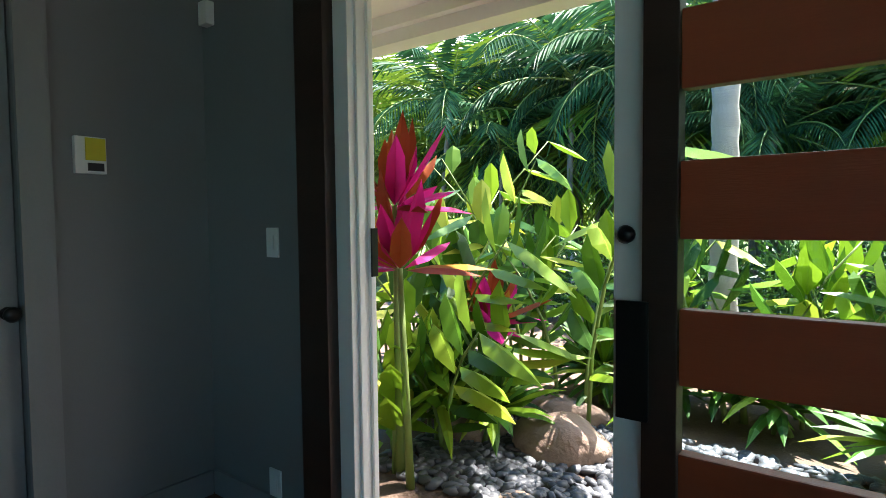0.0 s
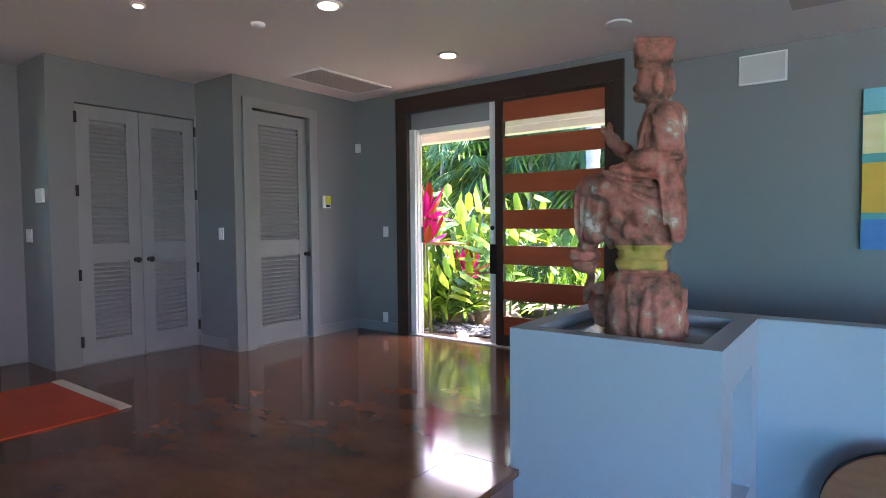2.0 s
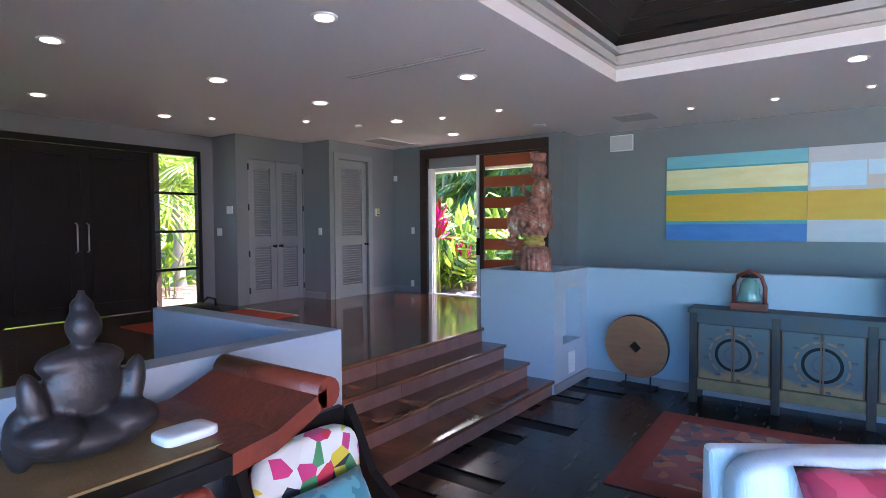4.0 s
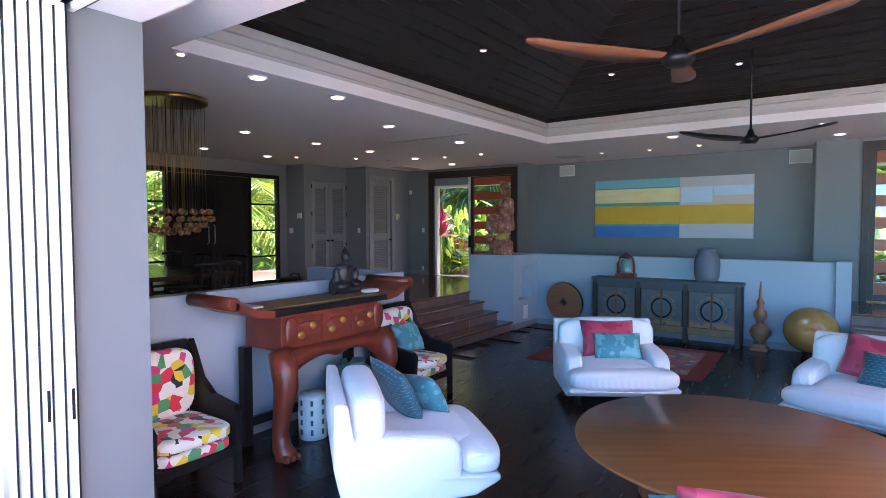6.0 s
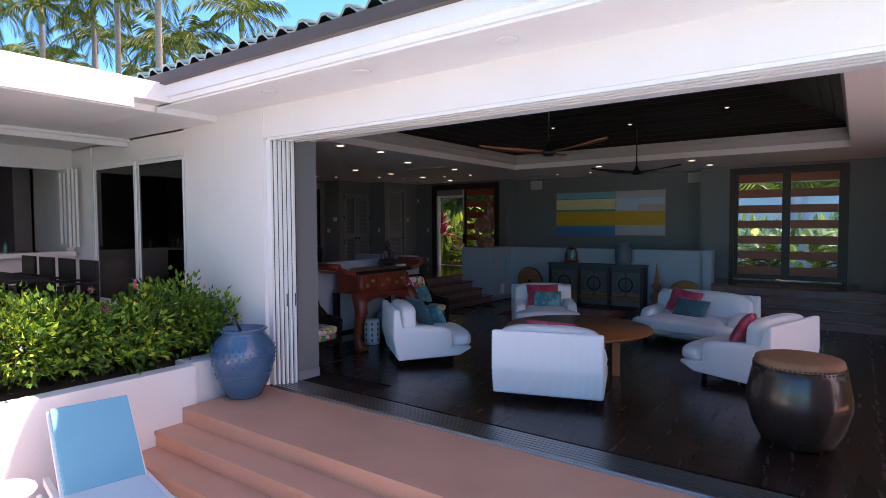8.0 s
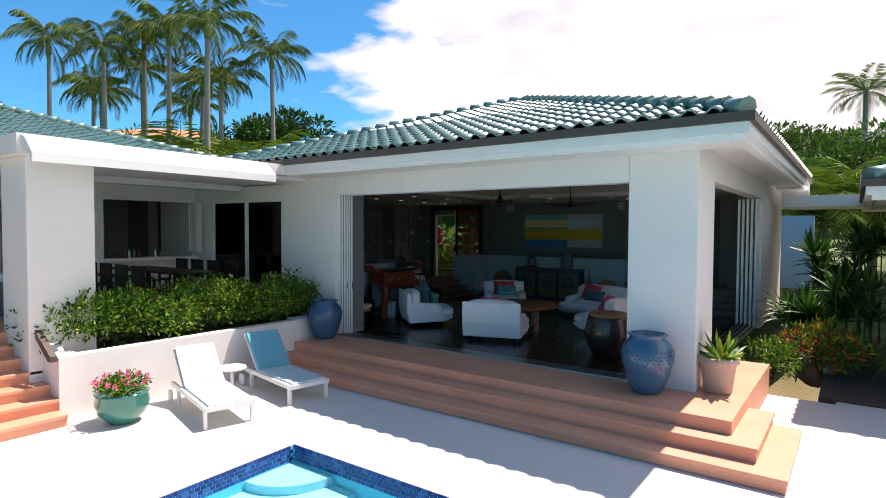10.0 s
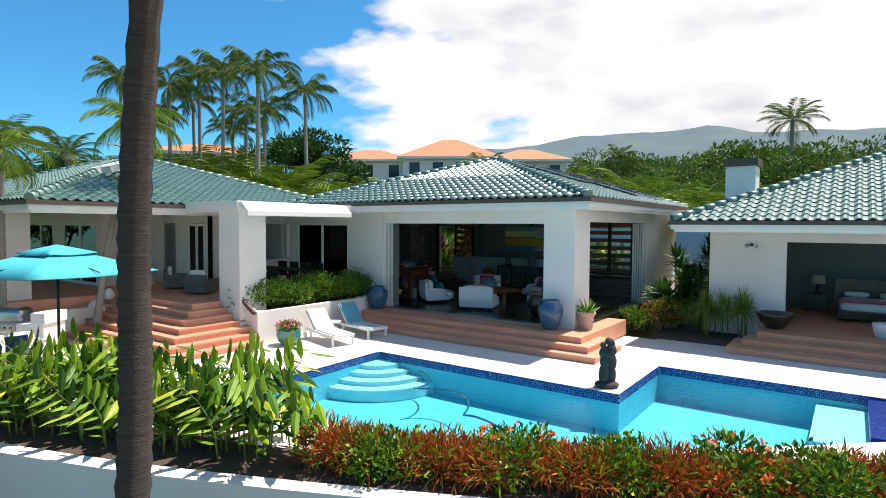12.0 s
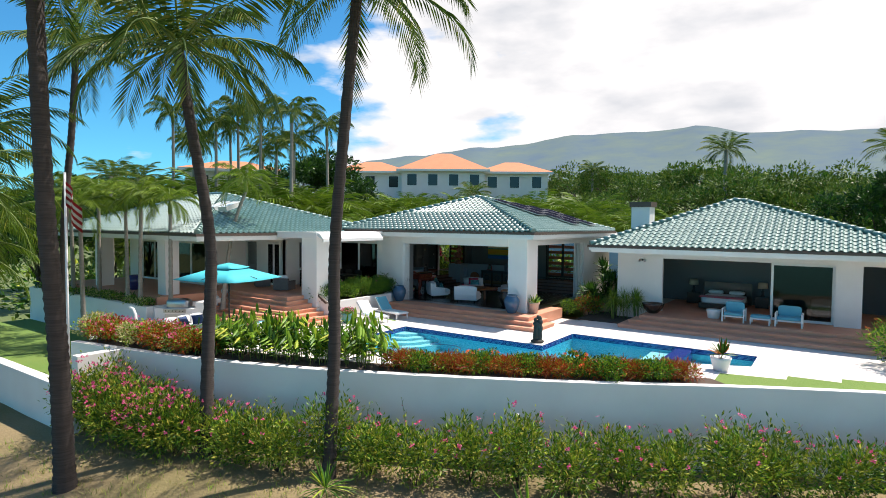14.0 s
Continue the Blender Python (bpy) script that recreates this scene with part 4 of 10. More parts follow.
def bush(name, at, radii, n, length, width, mats, label, category="shrub", slots=(0,), up=0.3, flowers=0, flower_size=0.05, group="", droop=0.0, cut=2, lumps=5):
    """A shrub: woody stems and a crown of many leaves, with an uneven outline."""
    th = thing(name, label, category, (*at, 0, 0, rnd(0, 360)), group)
    stems = bmesh.new()
    for _ in range(6):
        d = Vector((rnd(-0.6, 0.6) * radii[0], rnd(-0.6, 0.6) * radii[1], radii[2] * rnd(0.9, 1.4)))
        tube([(0, 0, -0.05), d * 0.5 + Vector((rnd(-0.05, 0.05), rnd(-0.05, 0.05), 0)), d], [0.02, 0.014, 0.006], 5, stems)
    part("stem", stems, M_BARK, th)
    L = Leaves()
    for k in range(lumps):
        a = 2 * math.pi * k / lumps + rnd(-0.4, 0.4)
        q = (0.45 * radii[0] * math.cos(a), 0.45 * radii[1] * math.sin(a), radii[2] * rnd(0.75, 1.2))
        clump(L, q, (radii[0] * rnd(0.5, 0.8), radii[1] * rnd(0.5, 0.8), radii[2] * rnd(0.65, 0.95)), n // lumps, length, width, slots, up, cut=cut, droop=droop)
    for _ in range(flowers):
        d = ball_dir()
        d.z = abs(d.z) * 0.9 + 0.1
        p = Vector((d.x * radii[0] * 1.05, d.y * radii[1] * 1.05, radii[2] * (1.0 + d.z * 0.95)))
        for _ in range(7):
            L.blade(p + ball_dir() * flower_size * 0.5, ball_dir() + Vector((0, 0, 0.7)), flower_size, flower_size * 0.8, len(mats) - 1, cut=2)
    ob = new("foliage", L.mesh("foliage", mats))
    ob.parent = th
    return th


def spiky(name, at, n, length, width, mats, label, category="plant", spread=0.9, droop=0.5, slots=(0,), group="", heads=1, stalk=0.0):
    """Rosettes of long narrow leaves on short stalks."""
    th = thing(name, label, category, (*at, 0, 0, rnd(0, 360)), group)
    L = Leaves()
    st = bmesh.new()
    for h in range(heads):
        o = Vector((rnd(-0.25, 0.25), rnd(-0.25, 0.25), 0)) * (heads > 1) * (0.5 + heads * 0.12)
        top = o + Vector((rnd(-0.05, 0.05), rnd(-0.05, 0.05), stalk * rnd(0.6, 1.15)))
        tube([o, o.lerp(top, 0.5), top + Vector((0, 0, 0.02))], [0.025, 0.02, 0.015], 5, st)
        for k in range(n):
            a = 2.4 * k + rnd(-0.3, 0.3)
            e = rnd(0.15, 1.0)
            d = Vector((math.cos(a) * spread * (1.15 - e), math.sin(a) * spread * (1.15 - e), e + 0.15))
            L.blade(top + d * 0.03, d, length * rnd(0.7, 1.15), width, random.choice(slots), droop=droop * (1.1 - e))
    part("stem", st, M_STEM, th)
    ob = new("leaf_rosette", L.mesh("leaf_rosette", mats))
    ob.parent = th
    return th


def ginger(name, at, stalks, height, leaf, width, mats, label, group="", lean=0.35, slots=(0,), category="plant"):
    """Tall arching stalks with broad leaves in two rows."""
    th = thing(name, label, category, (*at, 0, 0, 0), group)
    L = Leaves()
    for _ in range(stalks):
        a = rnd(0, 2 * math.pi)
        o = Vector((rnd(-0.25, 0.25), rnd(-0.25, 0.25), 0)) * (1 + stalks * 0.06)
        h = height * rnd(0.65, 1.1)
        out = Vector((math.cos(a), math.sin(a), 0)) * h * lean
        pts = [o + out * (f ** 2) + Vector((0, 0, h * (f - 0.18 * f * f))) for f in (0, 0.25, 0.5, 0.75, 1.0)]
        part("stalk", tube(pts, [0.016, 0.014, 0.012, 0.009, 0.005], 5), M_STEM, th)
        for k in range(11):
            f = 0.18 + 0.82 * k / 10
            p = o + out * (f ** 2) + Vector((0, 0, h * (f - 0.18 * f * f)))
            fw = (out * 2 * f + Vector((0, 0, h * (1 - 0.36 * f)))).normalized()
            sd = fw.cross(Vector((-math.sin(a), math.cos(a), 0.15))) if k % 2 else -fw.cross(Vector((-math.sin(a), math.cos(a), -0.15)))
            L.blade(p, sd.normalized() * 0.9 + fw * 0.75, leaf * rnd(0.8, 1.15) * (0.75 + 0.5 * f * (1.3 - f)), width, random.choice(slots), droop=rnd(0.1, 0.45))
    ob = new("leaf_blade", L.mesh("leaf_blade", mats))
    ob.parent = th
    return th


def palm(name, base, mids, fronds, length, leaflet, r0, r1, label, bark=None, leaf=None, pairs=30, el0=(-0.25, 1.25), droop=1.0, hang=0.55, group="", shaft=0.0):
    """A palm: a ringed, tapered trunk along points and a crown of feather fronds with hanging leaflets."""
    th = thing(name, label, "palm tree", (*base, 0, 0, 0), group)
    o = Vector(base)
    ctrl = [Vector((0, 0, -0.3))] + [Vector(m) - o for m in mids]
    line = []
    for i in range(len(ctrl) - 1):
        p0, p1, p2, p3 = ctrl[max(i - 1, 0)], ctrl[i], ctrl[i + 1], ctrl[min(i + 2, len(ctrl) - 1)]
        for j in range(8):
            t = j / 8
            line.append(0.5 * ((2 * p1) + (p2 - p0) * t + (2 * p0 - 5 * p1 + 4 * p2 - p3) * t * t + (3 * p1 - p0 - 3 * p2 + p3) * t ** 3))
    line.append(ctrl[-1])
    total = sum((b - a).length for a, b in zip(line, line[1:]))
    fine, rad = [], []
    nseg = max(12, int(total / 0.16))
    for k in range(nseg + 1):
        f = k / nseg * (len(line) - 1)
        i = min(int(f), len(line) - 2)
        fine.append(line[i].lerp(line[i + 1], f - i))
        g = k / nseg
        flare = 1 + 0.55 * math.exp(-g * total / 0.5)
        rad.append((r0 + (r1 - r0) * g) * flare * (1.0 + (0.07 if k % 2 else -0.05)))
    part("trunk", tube(fine, rad, 10), bark or M_BARK, th)
    top = ctrl[-1]
    if shaft:
        part("crownshaft", tube([top + Vector((0, 0, -0.05)), top + Vector((0, 0, shaft * 0.5)), top + Vector((0, 0, shaft))], [r1 * 1.3, r1 * 1.35, r1 * 0.7], 8), M_STEM, th, "smooth green crownshaft")
        top = top + Vector((0, 0, shaft))
    L = Leaves()
    spine = bmesh.new()
    for k in range(fronds):
        a = 2.399 * k + rnd(-0.25, 0.25)
        e = el0[0] + (el0[1] - el0[0]) * ((k + 0.5) / fronds) + rnd(-0.12, 0.12)
        ln = length * rnd(0.8, 1.1) * (0.85 if e > 1.0 else 1.0)
        p = top.copy()
        ang = e
        n = 12
        pts = [p.copy()]
        for s in range(n):
            ang -= droop * (0.03 + 0.16 * s / n) * (1.1 if e < 0.4 else 0.9)
            p = p + Vector((math.cos(a) * math.cos(ang), math.sin(a) * math.cos(ang), math.sin(ang))) * ln / n
            pts.append(p.copy())
        tube(pts, [0.035 * (1 - 0.85 * i / n) * length / 3.5 for i in range(n + 1)], 4, spine)
        twist = rnd(-0.35, 0.35)
        for q in range(pairs):
            f = (0.10 + 0.90 * q / pairs) * n
            i = min(int(f), n - 1)
            c = pts[i].lerp(pts[i + 1], f - i)
            fw = (pts[i + 1] - pts[i]).normalized()
            sd = fw.cross(Vector((0, 0, 1))).normalized()
            g = q / pairs
            ll = leaflet * (0.35 + 1.9 * g * (1.08 - g)) * rnd(0.85, 1.1) * 1.15
            for sgn in (-1, 1):
                d = sd * sgn * (1 - 0.3 * hang) + fw * (0.5 + 0.5 * g) - Vector((0, 0, hang * rnd(0.6, 1.2) + sgn * twist * 0.4))
                L.blade(c, d, ll, leaflet * 0.085, 0, fw, fold=0.1, droop=hang * 0.3, cut=2)
    part("frond_stalk", spine, M_STEM, th)
    ob = new("crown", L.mesh("crown", [leaf or L_PALM]))
    ob.parent = th
    return th


def tree(name, base, height, spread, n, mats, label, slots=(0,), leaf=0.35, group="", trunk=0.22, flat=0.55):
    """A broad tree: tapered trunk, forked limbs and a crown of many leaf clumps with gaps."""
    th = thing(name, label, "tree", (*base, 0, 0, rnd(0, 360)), group)
    wood = bmesh.new()
    fork = Vector((rnd(-0.3, 0.3), rnd(-0.3, 0.3), height * 0.35))
    tube([(0, 0, -0.5), fork * 0.5, fork], [trunk * 1.4, trunk, trunk * 0.8], 8, wood)
    L = Leaves()
    limbs = 9
    for k in range(limbs):
        a = 2 * math.pi * k / limbs + rnd(-0.3, 0.3)
        r = spread * rnd(0.35, 0.95)
        end = Vector((math.cos(a) * r, math.sin(a) * r, height * rnd(0.62, 0.95)))
        mid = fork.lerp(end, 0.5) + Vector((0, 0, height * 0.06))
        tube([fork, mid, end], [trunk * 0.55, trunk * 0.3, trunk * 0.1], 6, wood)
        for _ in range(3):
            c = end + Vector((rnd(-0.3, 0.3) * spread, rnd(-0.3, 0.3) * spread, rnd(-0.10, 0.10) * height))
            clump(L, c, (spread * rnd(0.22, 0.38), spread * rnd(0.22, 0.38), spread * flat * rnd(0.22, 0.34)), n // (limbs * 3), leaf, leaf * 0.5, slots)
    part("trunk", wood, M_BARK, th)
    ob = new("crown", L.mesh("crown", mats))
    ob.parent = th
    return th


random.seed(7)
# tall coconut palms on the slope in front of the pool wall
palm("coconut_palm", (10.87, -21.78, -2.95), [(10.72, -21.4, 0.5), (10.66, -21.28, 4.0), (11.15, -20.9, 10.9)], 22, 4.3, 0.85, 0.185, 0.15, "tall coconut palm with a dark ringed trunk on the slope", pairs=36, droop=1.15)
palm("coconut_palm", (6.75, -22.95, -2.95), [(6.45, -22.6, 0.5), (6.28, -22.4, 3.6), (6.0, -22.9, 7.5), (5.85, -23.1, 9.4)], 24, 4.4, 0.9, 0.2, 0.14, "leaning coconut palm with a dark ringed trunk on the slope", pairs=36, droop=1.15)
palm("coconut_palm", (5.2, -26.15, -3.15), [(5.35, -26.3, 0.5), (5.2, -26.5, 5.0), (5.1, -26.6, 11.5)], 20, 4.2, 0.85, 0.27, 0.2, "tall coconut palm with a thick grey trunk on the slope", pairs=30)
palm("coconut_palm", (-5.4, -22.0, -1.6), [(-5.35, -21.9, 4.0), (-5.2, -21.6, 8.0), (-5.3, -21.3, 11.8)], 20, 3.9, 0.8, 0.16, 0.13, "slender coconut palm beyond the garden wall", pairs=28)
palm("coconut_palm", (-2.2, -27.0, -2.6), [(-2.3, -26.8, 1.0), (-2.5, -26.7, 5.6)], 26, 4.2, 0.8, 0.2, 0.16, "bushy coconut palm beside the lawn", pairs=28, el0=(-0.5, 1.2))
palm("coconut_palm", (-6.4, -25.0, -2.4), [(-6.3, -24.8, 2.0), (-6.0, -24.7, 8.0)], 24, 4.0, 0.8, 0.2, 0.16, "bushy coconut palm beside the lawn", pairs=26, el0=(-0.5, 1.2))
for x, y, z in ((-5.0, -26.3, 3.2), (-9.5, -23.5, 4.2)):
    palm("coconut_palm", (x, y, -2.3), [(x + 0.1, y, 0.5), (x + 0.2, y + 0.1, z)], 26, 3.6, 0.7, 0.18, 0.15, "low bushy palm beside the lawn", pairs=24, el0=(-0.5, 1.2), leaf=L_PALMY)
# manila palms in the beds of the left wing
first = palm("manila_palm", (-4.45, -19.12, 0.26), [(-4.43, -19.1, 2.5), (-4.4, -19.05, 4.9)], 15, 1.75, 0.5, 0.10, 0.075, "slim palm with bright arching fronds beside the porch", bark=M_BARKG, leaf=L_PALMY, pairs=26, droop=1.25, hang=0.5, group="porch palms", shaft=0.6)
for x, y, z, s in ((-5.6, -19.12, 0.26, 0.95), (-2.75, -18.6, -0.1, 1.0), (-8.5, -19.12, 0.2, 1.05), (-11.5, -19.1, 0.2, 1.1), (-6.8, -20.6, -0.9, 1.1)):
    copy_thing(first, pose(x, y, z, 0, 0, rnd(0, 360)) @ Matrix.Scale(s, 4))
palm("manila_palm", (-2.05, -16.4, 0.2), [(-2.2, -16.0, 2.2), (-2.3, -15.5, 4.2), (-1.95, -15.1, 5.7)], 15, 1.9, 0.5, 0.10, 0.075, "leaning slim palm with bright fronds beside the garden steps", bark=M_BARKG, leaf=L_PALMY, pairs=28, droop=1.25, shaft=0.6)
# tall royal palms behind the house
royal = palm("royal_palm", (-17.3, 0.7, -1.0), [(-17.3, 0.7, 6.0), (-17.2, 0.7, 12.9)], 17, 3.2, 0.85, 0.20, 0.13, "tall royal palm with a pale straight trunk behind the house", bark=M_BARKG, leaf=L_PALM, pairs=26, droop=1.25, hang=0.7, group="royal palms", shaft=0.9)
for x, y, top in ((-31.4, -2.0, 14.6), (-37.3, 3.7, 13.0), (-26.0, -0.9, 13.4), (-26.5, 1.9, 14.9), (-22.1, 1.1, 14.2), (-18.1, 5.8, 13.2), (-30.0, 3.5, 13.6), (-24.0, 4.4, 12.0), (-20.2, 3.4, 11.6), (-33.5, 1.5, 12.4), (-28.0, 6.0, 11.2)):
    s = (top + 1.0) / 14.6
    copy_thing(royal, pose(x, y, -1.0, 0, 0, rnd(0, 360)) @ Matrix.Diagonal((0.92, 0.92, s, 1)))
fan = palm("garden_palm", (-2.0, 6.3, 0.3), [(-2.0, 6.3, 3.0), (-2.0, 6.3, 6.6)], 18, 1.7, 0.6, 0.12, 0.10, "round-headed palm behind the ridge", bark=M_BARKG, leaf=L_PALM, pairs=22, droop=0.8, hang=0.3, group="far palms")
for x, y, z, s in ((1.3, 49.5, 2.5, 1.25), (4.8, 50.4, 2.5, 1.3), (-9, 52, 3, 1.5), (-18.4, -13.9, -1, 1.3), (-26.6, -7.8, -1, 1.4), (26, 24, 1, 1.5), (27.5, 9.0, 0.4, 1.3), (12.5, 32, 2, 1.6)):
    copy_thing(fan, pose(x, y, z, 0, 0, rnd(0, 360)) @ Matrix.Scale(s, 4))
# broad trees on the hillside
oak = tree("hillside_tree", (12.4, 29.5, 1.2), 7.6, 6.0, 7000, [L_TREE, L_GREEN], "broad light green tree on the hillside", (0, 0, 1), leaf=0.42, group="hillside trees")
for x, y, z, s in ((20.0, 30.5, 1.0, 0.86), (27, 29, 0.8, 0.85), (4.0, 27, 1.0, 0.8), (1, 40, 2, 1.0), (30, 33, 1.2, 1.0), (8, 46, 3, 1.2), (-8, 58, 4, 1.2), (35, 22, 0.8, 1.1), (16, 44, 2.4, 1.05), (25, 50, 2.4, 1.1), (-16, 66, 4, 1.3)):
    copy_thing(oak, pose(x, y, z, 0, 0, rnd(0, 360)) @ Matrix.Scale(s, 4))
dark = tree("shade_tree", (-30.5, 13.5, 0.5), 11.5, 4.2, 6000, [L_DEEP, L_GREEN], "dark rounded tree behind the palms", (0, 0, 1), leaf=0.5, group="shade trees", flat=0.9)
for x, y, z, s in ((-28.5, 17.5, 0.6, 0.9), (24.5, 8.5, -0.5, 0.62), (28.5, 4.5, -0.5, 0.70), (-36, -6, -1, 0.75), (-22, -12, -1.5, 0.6), (-19, -18, -1.8, 0.6), (33, 10, 0, 0.8), (-44, -8, -1, 0.8), (-30, -14, -1.8, 0.7), (-15, -22, -1.8, 0.5)):
    copy_thing(dark, pose(x, y, z, 0, 0, rnd(0, 360)) @ Matrix.Scale(s, 4))


def areca(at, h):
    """A clump of feather palms, part of the tall hedge behind the house."""
    return palm("areca_clump", at, [(at[0], at[1], at[2] + h * 0.25), (at[0] + 0.1, at[1], at[2] + h * 0.42)], 34, h * 0.62, h * 0.17, 0.16, 0.1, "dense feather palm clump of the tall garden hedge", bark=M_BARKG, leaf=L_PALMY, pairs=18, el0=(0.0, 1.45), droop=0.95, hang=0.35, group="areca hedge")


ar = areca((-9.0, 1.0, 0.3), 5.6)
spots = [(-12 + 1.9 * i, -4.5 + 1.25 * i + (0.8 if i % 2 else -0.3)) for i in range(9)] + [(5.0 + 1.55 * i, 9.6 + 0.25 * i + (0.9 if i % 2 else 0)) for i in range(15)] + [(-14 - 2 * i, -6.5 - 1.2 * i) for i in range(5)]
for x, y in spots:
    if (x, y) == spots[0]:
        continue
    yy = y if y > 9.4 or x < -9 else 14.0 + rnd(0, 1.5)
    copy_thing(ar, pose(x, yy, 0.3 if yy > 3 else -0.5, 0, 0, rnd(0, 360)) @ Matrix.Scale(rnd(0.9, 1.12) * (1.35 if yy >= 14 else 1.0), 4))
for i in range(16):
    copy_thing(ar, pose(-25 + 2.0 * i + rnd(-0.3, 0.3), 12.6 + rnd(0, 1.6), 0.3, 0, 0, rnd(0, 360)) @ Matrix.Scale((1.40 if i < 6 else 1.27) * rnd(0.88, 1.1), 4))
for i in range(14):
    copy_thing(ar, pose(-17 - 1.7 * i, 1.5 + rnd(0, 3.5) - 0.35 * i, -0.5, 0, 0, rnd(0, 360)) @ Matrix.Scale((1.75 + 0.03 * i) * rnd(0.9, 1.1), 4))
for i in range(13):
    x, y = -47 + 2.3 * i + rnd(-0.4, 0.4), 27.5 + 1.62 * i + rnd(-0.8, 0.8)
    copy_thing(ar, pose(x, y, land_height(x, y) - 0.2, 0, 0, rnd(0, 360)) @ Matrix.Scale(rnd(1.42, 1.62), 4))
# low filler greenery behind the palms
hill = Leaves()
for i in range(60):
    x, y = rnd(-48, 40), rnd(16, 60)
    clump(hill, (x, y, land_height(x, y) + 1.2), (rnd(2, 4), rnd(2, 4), rnd(1.2, 2.4)), 150, 0.5, 0.28, (0, 1, 2), shell=0.75)
for i in range(26):
    x, y = rnd(-50, -16), rnd(-18, 14)
    clump(hill, (x, y, land_height(x, y) + 2.2), (rnd(2, 4), rnd(2, 4), rnd(1.8, 3.4)), 220, 0.5, 0.28, (0, 1, 2), shell=0.75)
tagged(new("hillside_shrubbery", hill.mesh("hillside_shrubbery", [L_TREE, L_GREEN, L_LIME])), "mixed green shrubbery covering the hillside", "shrubbery", kind="stuff")


def wall_point(f, off):
    """A place along the retaining wall (f from 0 to 1), off metres to the pool side."""
    line = [Vector(p) for p in WALL_LINE]
    g = f * (len(line) - 1)
    i = min(int(g), len(line) - 2)
    p = line[i].lerp(line[i + 1], g - i)
    d = (line[i + 1] - line[i]).normalized()
    return p + Vector((-d.y, d.x)) * off


# hedge of red, orange and green shrubs along the pool
kinds = "rrgrrgrorrgrrorrrgrr"
for k, c in enumerate(kinds):
    f = 0.715 - 0.29 * k / len(kinds)
    p = wall_point(f, 0.75 + 0.12 * math.sin(k * 2.1))
    at = (p.x, p.y, -0.5)
    if c == "r":
        bush("croton", at, (0.50, 0.50, 0.29), 1000, 0.23, 0.026, [L_RED, L_LIME], "red and bronze spiky-leaved shrub beside the pool", "shrub", (0, 0, 0, 0, 1), 0.9, group="pool hedge", cut=3, droop=0.3)
    elif c == "g":
        bush("round_shrub", at, (0.66, 0.62, 0.36), 1700, 0.10, 0.06, [L_GREEN, L_LIME], "clipped bright green shrub beside the pool", slots=(0, 1), group="pool hedge")
    else:
        bush("ixora", at, (0.64, 0.60, 0.37), 1300, 0.12, 0.06, [L_GREEN, L_LIME, L_ORANGE], "green shrub with orange flower heads beside the pool", slots=(0, 1), flowers=16, flower_size=0.06, group="pool hedge")
for k in range(13):
    p = wall_point(0.415 - 0.017 * k, 0.9 + 0.45 * (k % 2))
    ginger("ginger_plant", (p.x, p.y, -0.5), 12, 1.35 + 0.35 * (k in (0, 1, 7, 8, 9, 10)), 0.55, 0.12, [L_LIME, L_GREEN], "tall yellow-green ginger plant with broad arching leaves", "ginger row", slots=(0, 0, 1))
for k in range(5):
    p = wall_point(0.205 - 0.012 * k, 0.8)
    spiky("croton", (p.x, p.y, -0.5), 40, 0.42, 0.035, [L_RED, L_GREEN], "bronze spiky shrub on the wall bed", "shrub", 1.2, 0.5, (0, 1), "wall bed", heads=6, stalk=0.3)
for k in range(8):
    p = wall_point(0.175 - 0.024 * k, 0.65 + 0.2 * (k % 2))
    bush("bougainvillea", (p.x, p.y, -0.48), (0.92, 0.78, 0.50), 1900, 0.11, 0.07, [L_CREAM if k % 3 == 1 else L_RED, L_LIME, L_PINK], "mounded shrub with magenta flowers on the wall bed", slots=(0, 0, 1), flowers=18, flower_size=0.06, group="wall bed")

# oleander and tall flowering shrubs at the foot of the wall
for k in range(22):
    f = (0.085 + 0.03 * k) if k < 6 else 0.03 + 0.9 * k / 22
    big = k < 6
    p = wall_point(f, -1.0 - (0.35 if big else 0.5) - 0.25 * (k % 3))
    r = (1.3, 1.15, 1.30 - 0.08 * k) if big else (1.10, 0.75, 0.92 + 0.28 * (k % 4 == 1))
    bush("oleander", (p.x, p.y, land_height(p.x, p.y) - 0.05), r, 3000 if big else 2000, 0.17, 0.06, [L_OLE, L_LIME, L_GREEN, L_PINK], "loose oleander shrub with pink flowers at the foot of the wall", slots=(0, 0, 1, 2), flowers=46 if big else 9, flower_size=0.07, group="oleanders", up=0.4, lumps=9)
for k in range(16):
    f = 0.30 + 0.62 * k / 16
    p = wall_point(f, -0.6)
    z0 = land_height(p.x, p.y)
    ginger("leggy_oleander", (p.x, p.y, z0), 3, 2.1, 0.15, 0.03, [L_LIME, L_GREEN, L_PINK], "thin leggy oleander against the white wall", "leggy oleanders", lean=0.2, slots=(0, 0, 1, 2))
spiky("pygmy_date_palm", (17.4, -22.2, -3.0), 60, 1.5, 0.07, [L_LIME, L_GREEN], "low feathery palm on the slope", "palm", 1.3, 0.7, (0, 1), stalk=0.5)
spiky("pygmy_date_palm", (11.7, -22.6, -3.0), 46, 0.9, 0.05, [L_GREEN, L_LIME], "low feathery palm on the slope", "palm", 1.3, 0.6, (0, 1), stalk=0.3)
# dry grass on the slope
dry = Leaves()
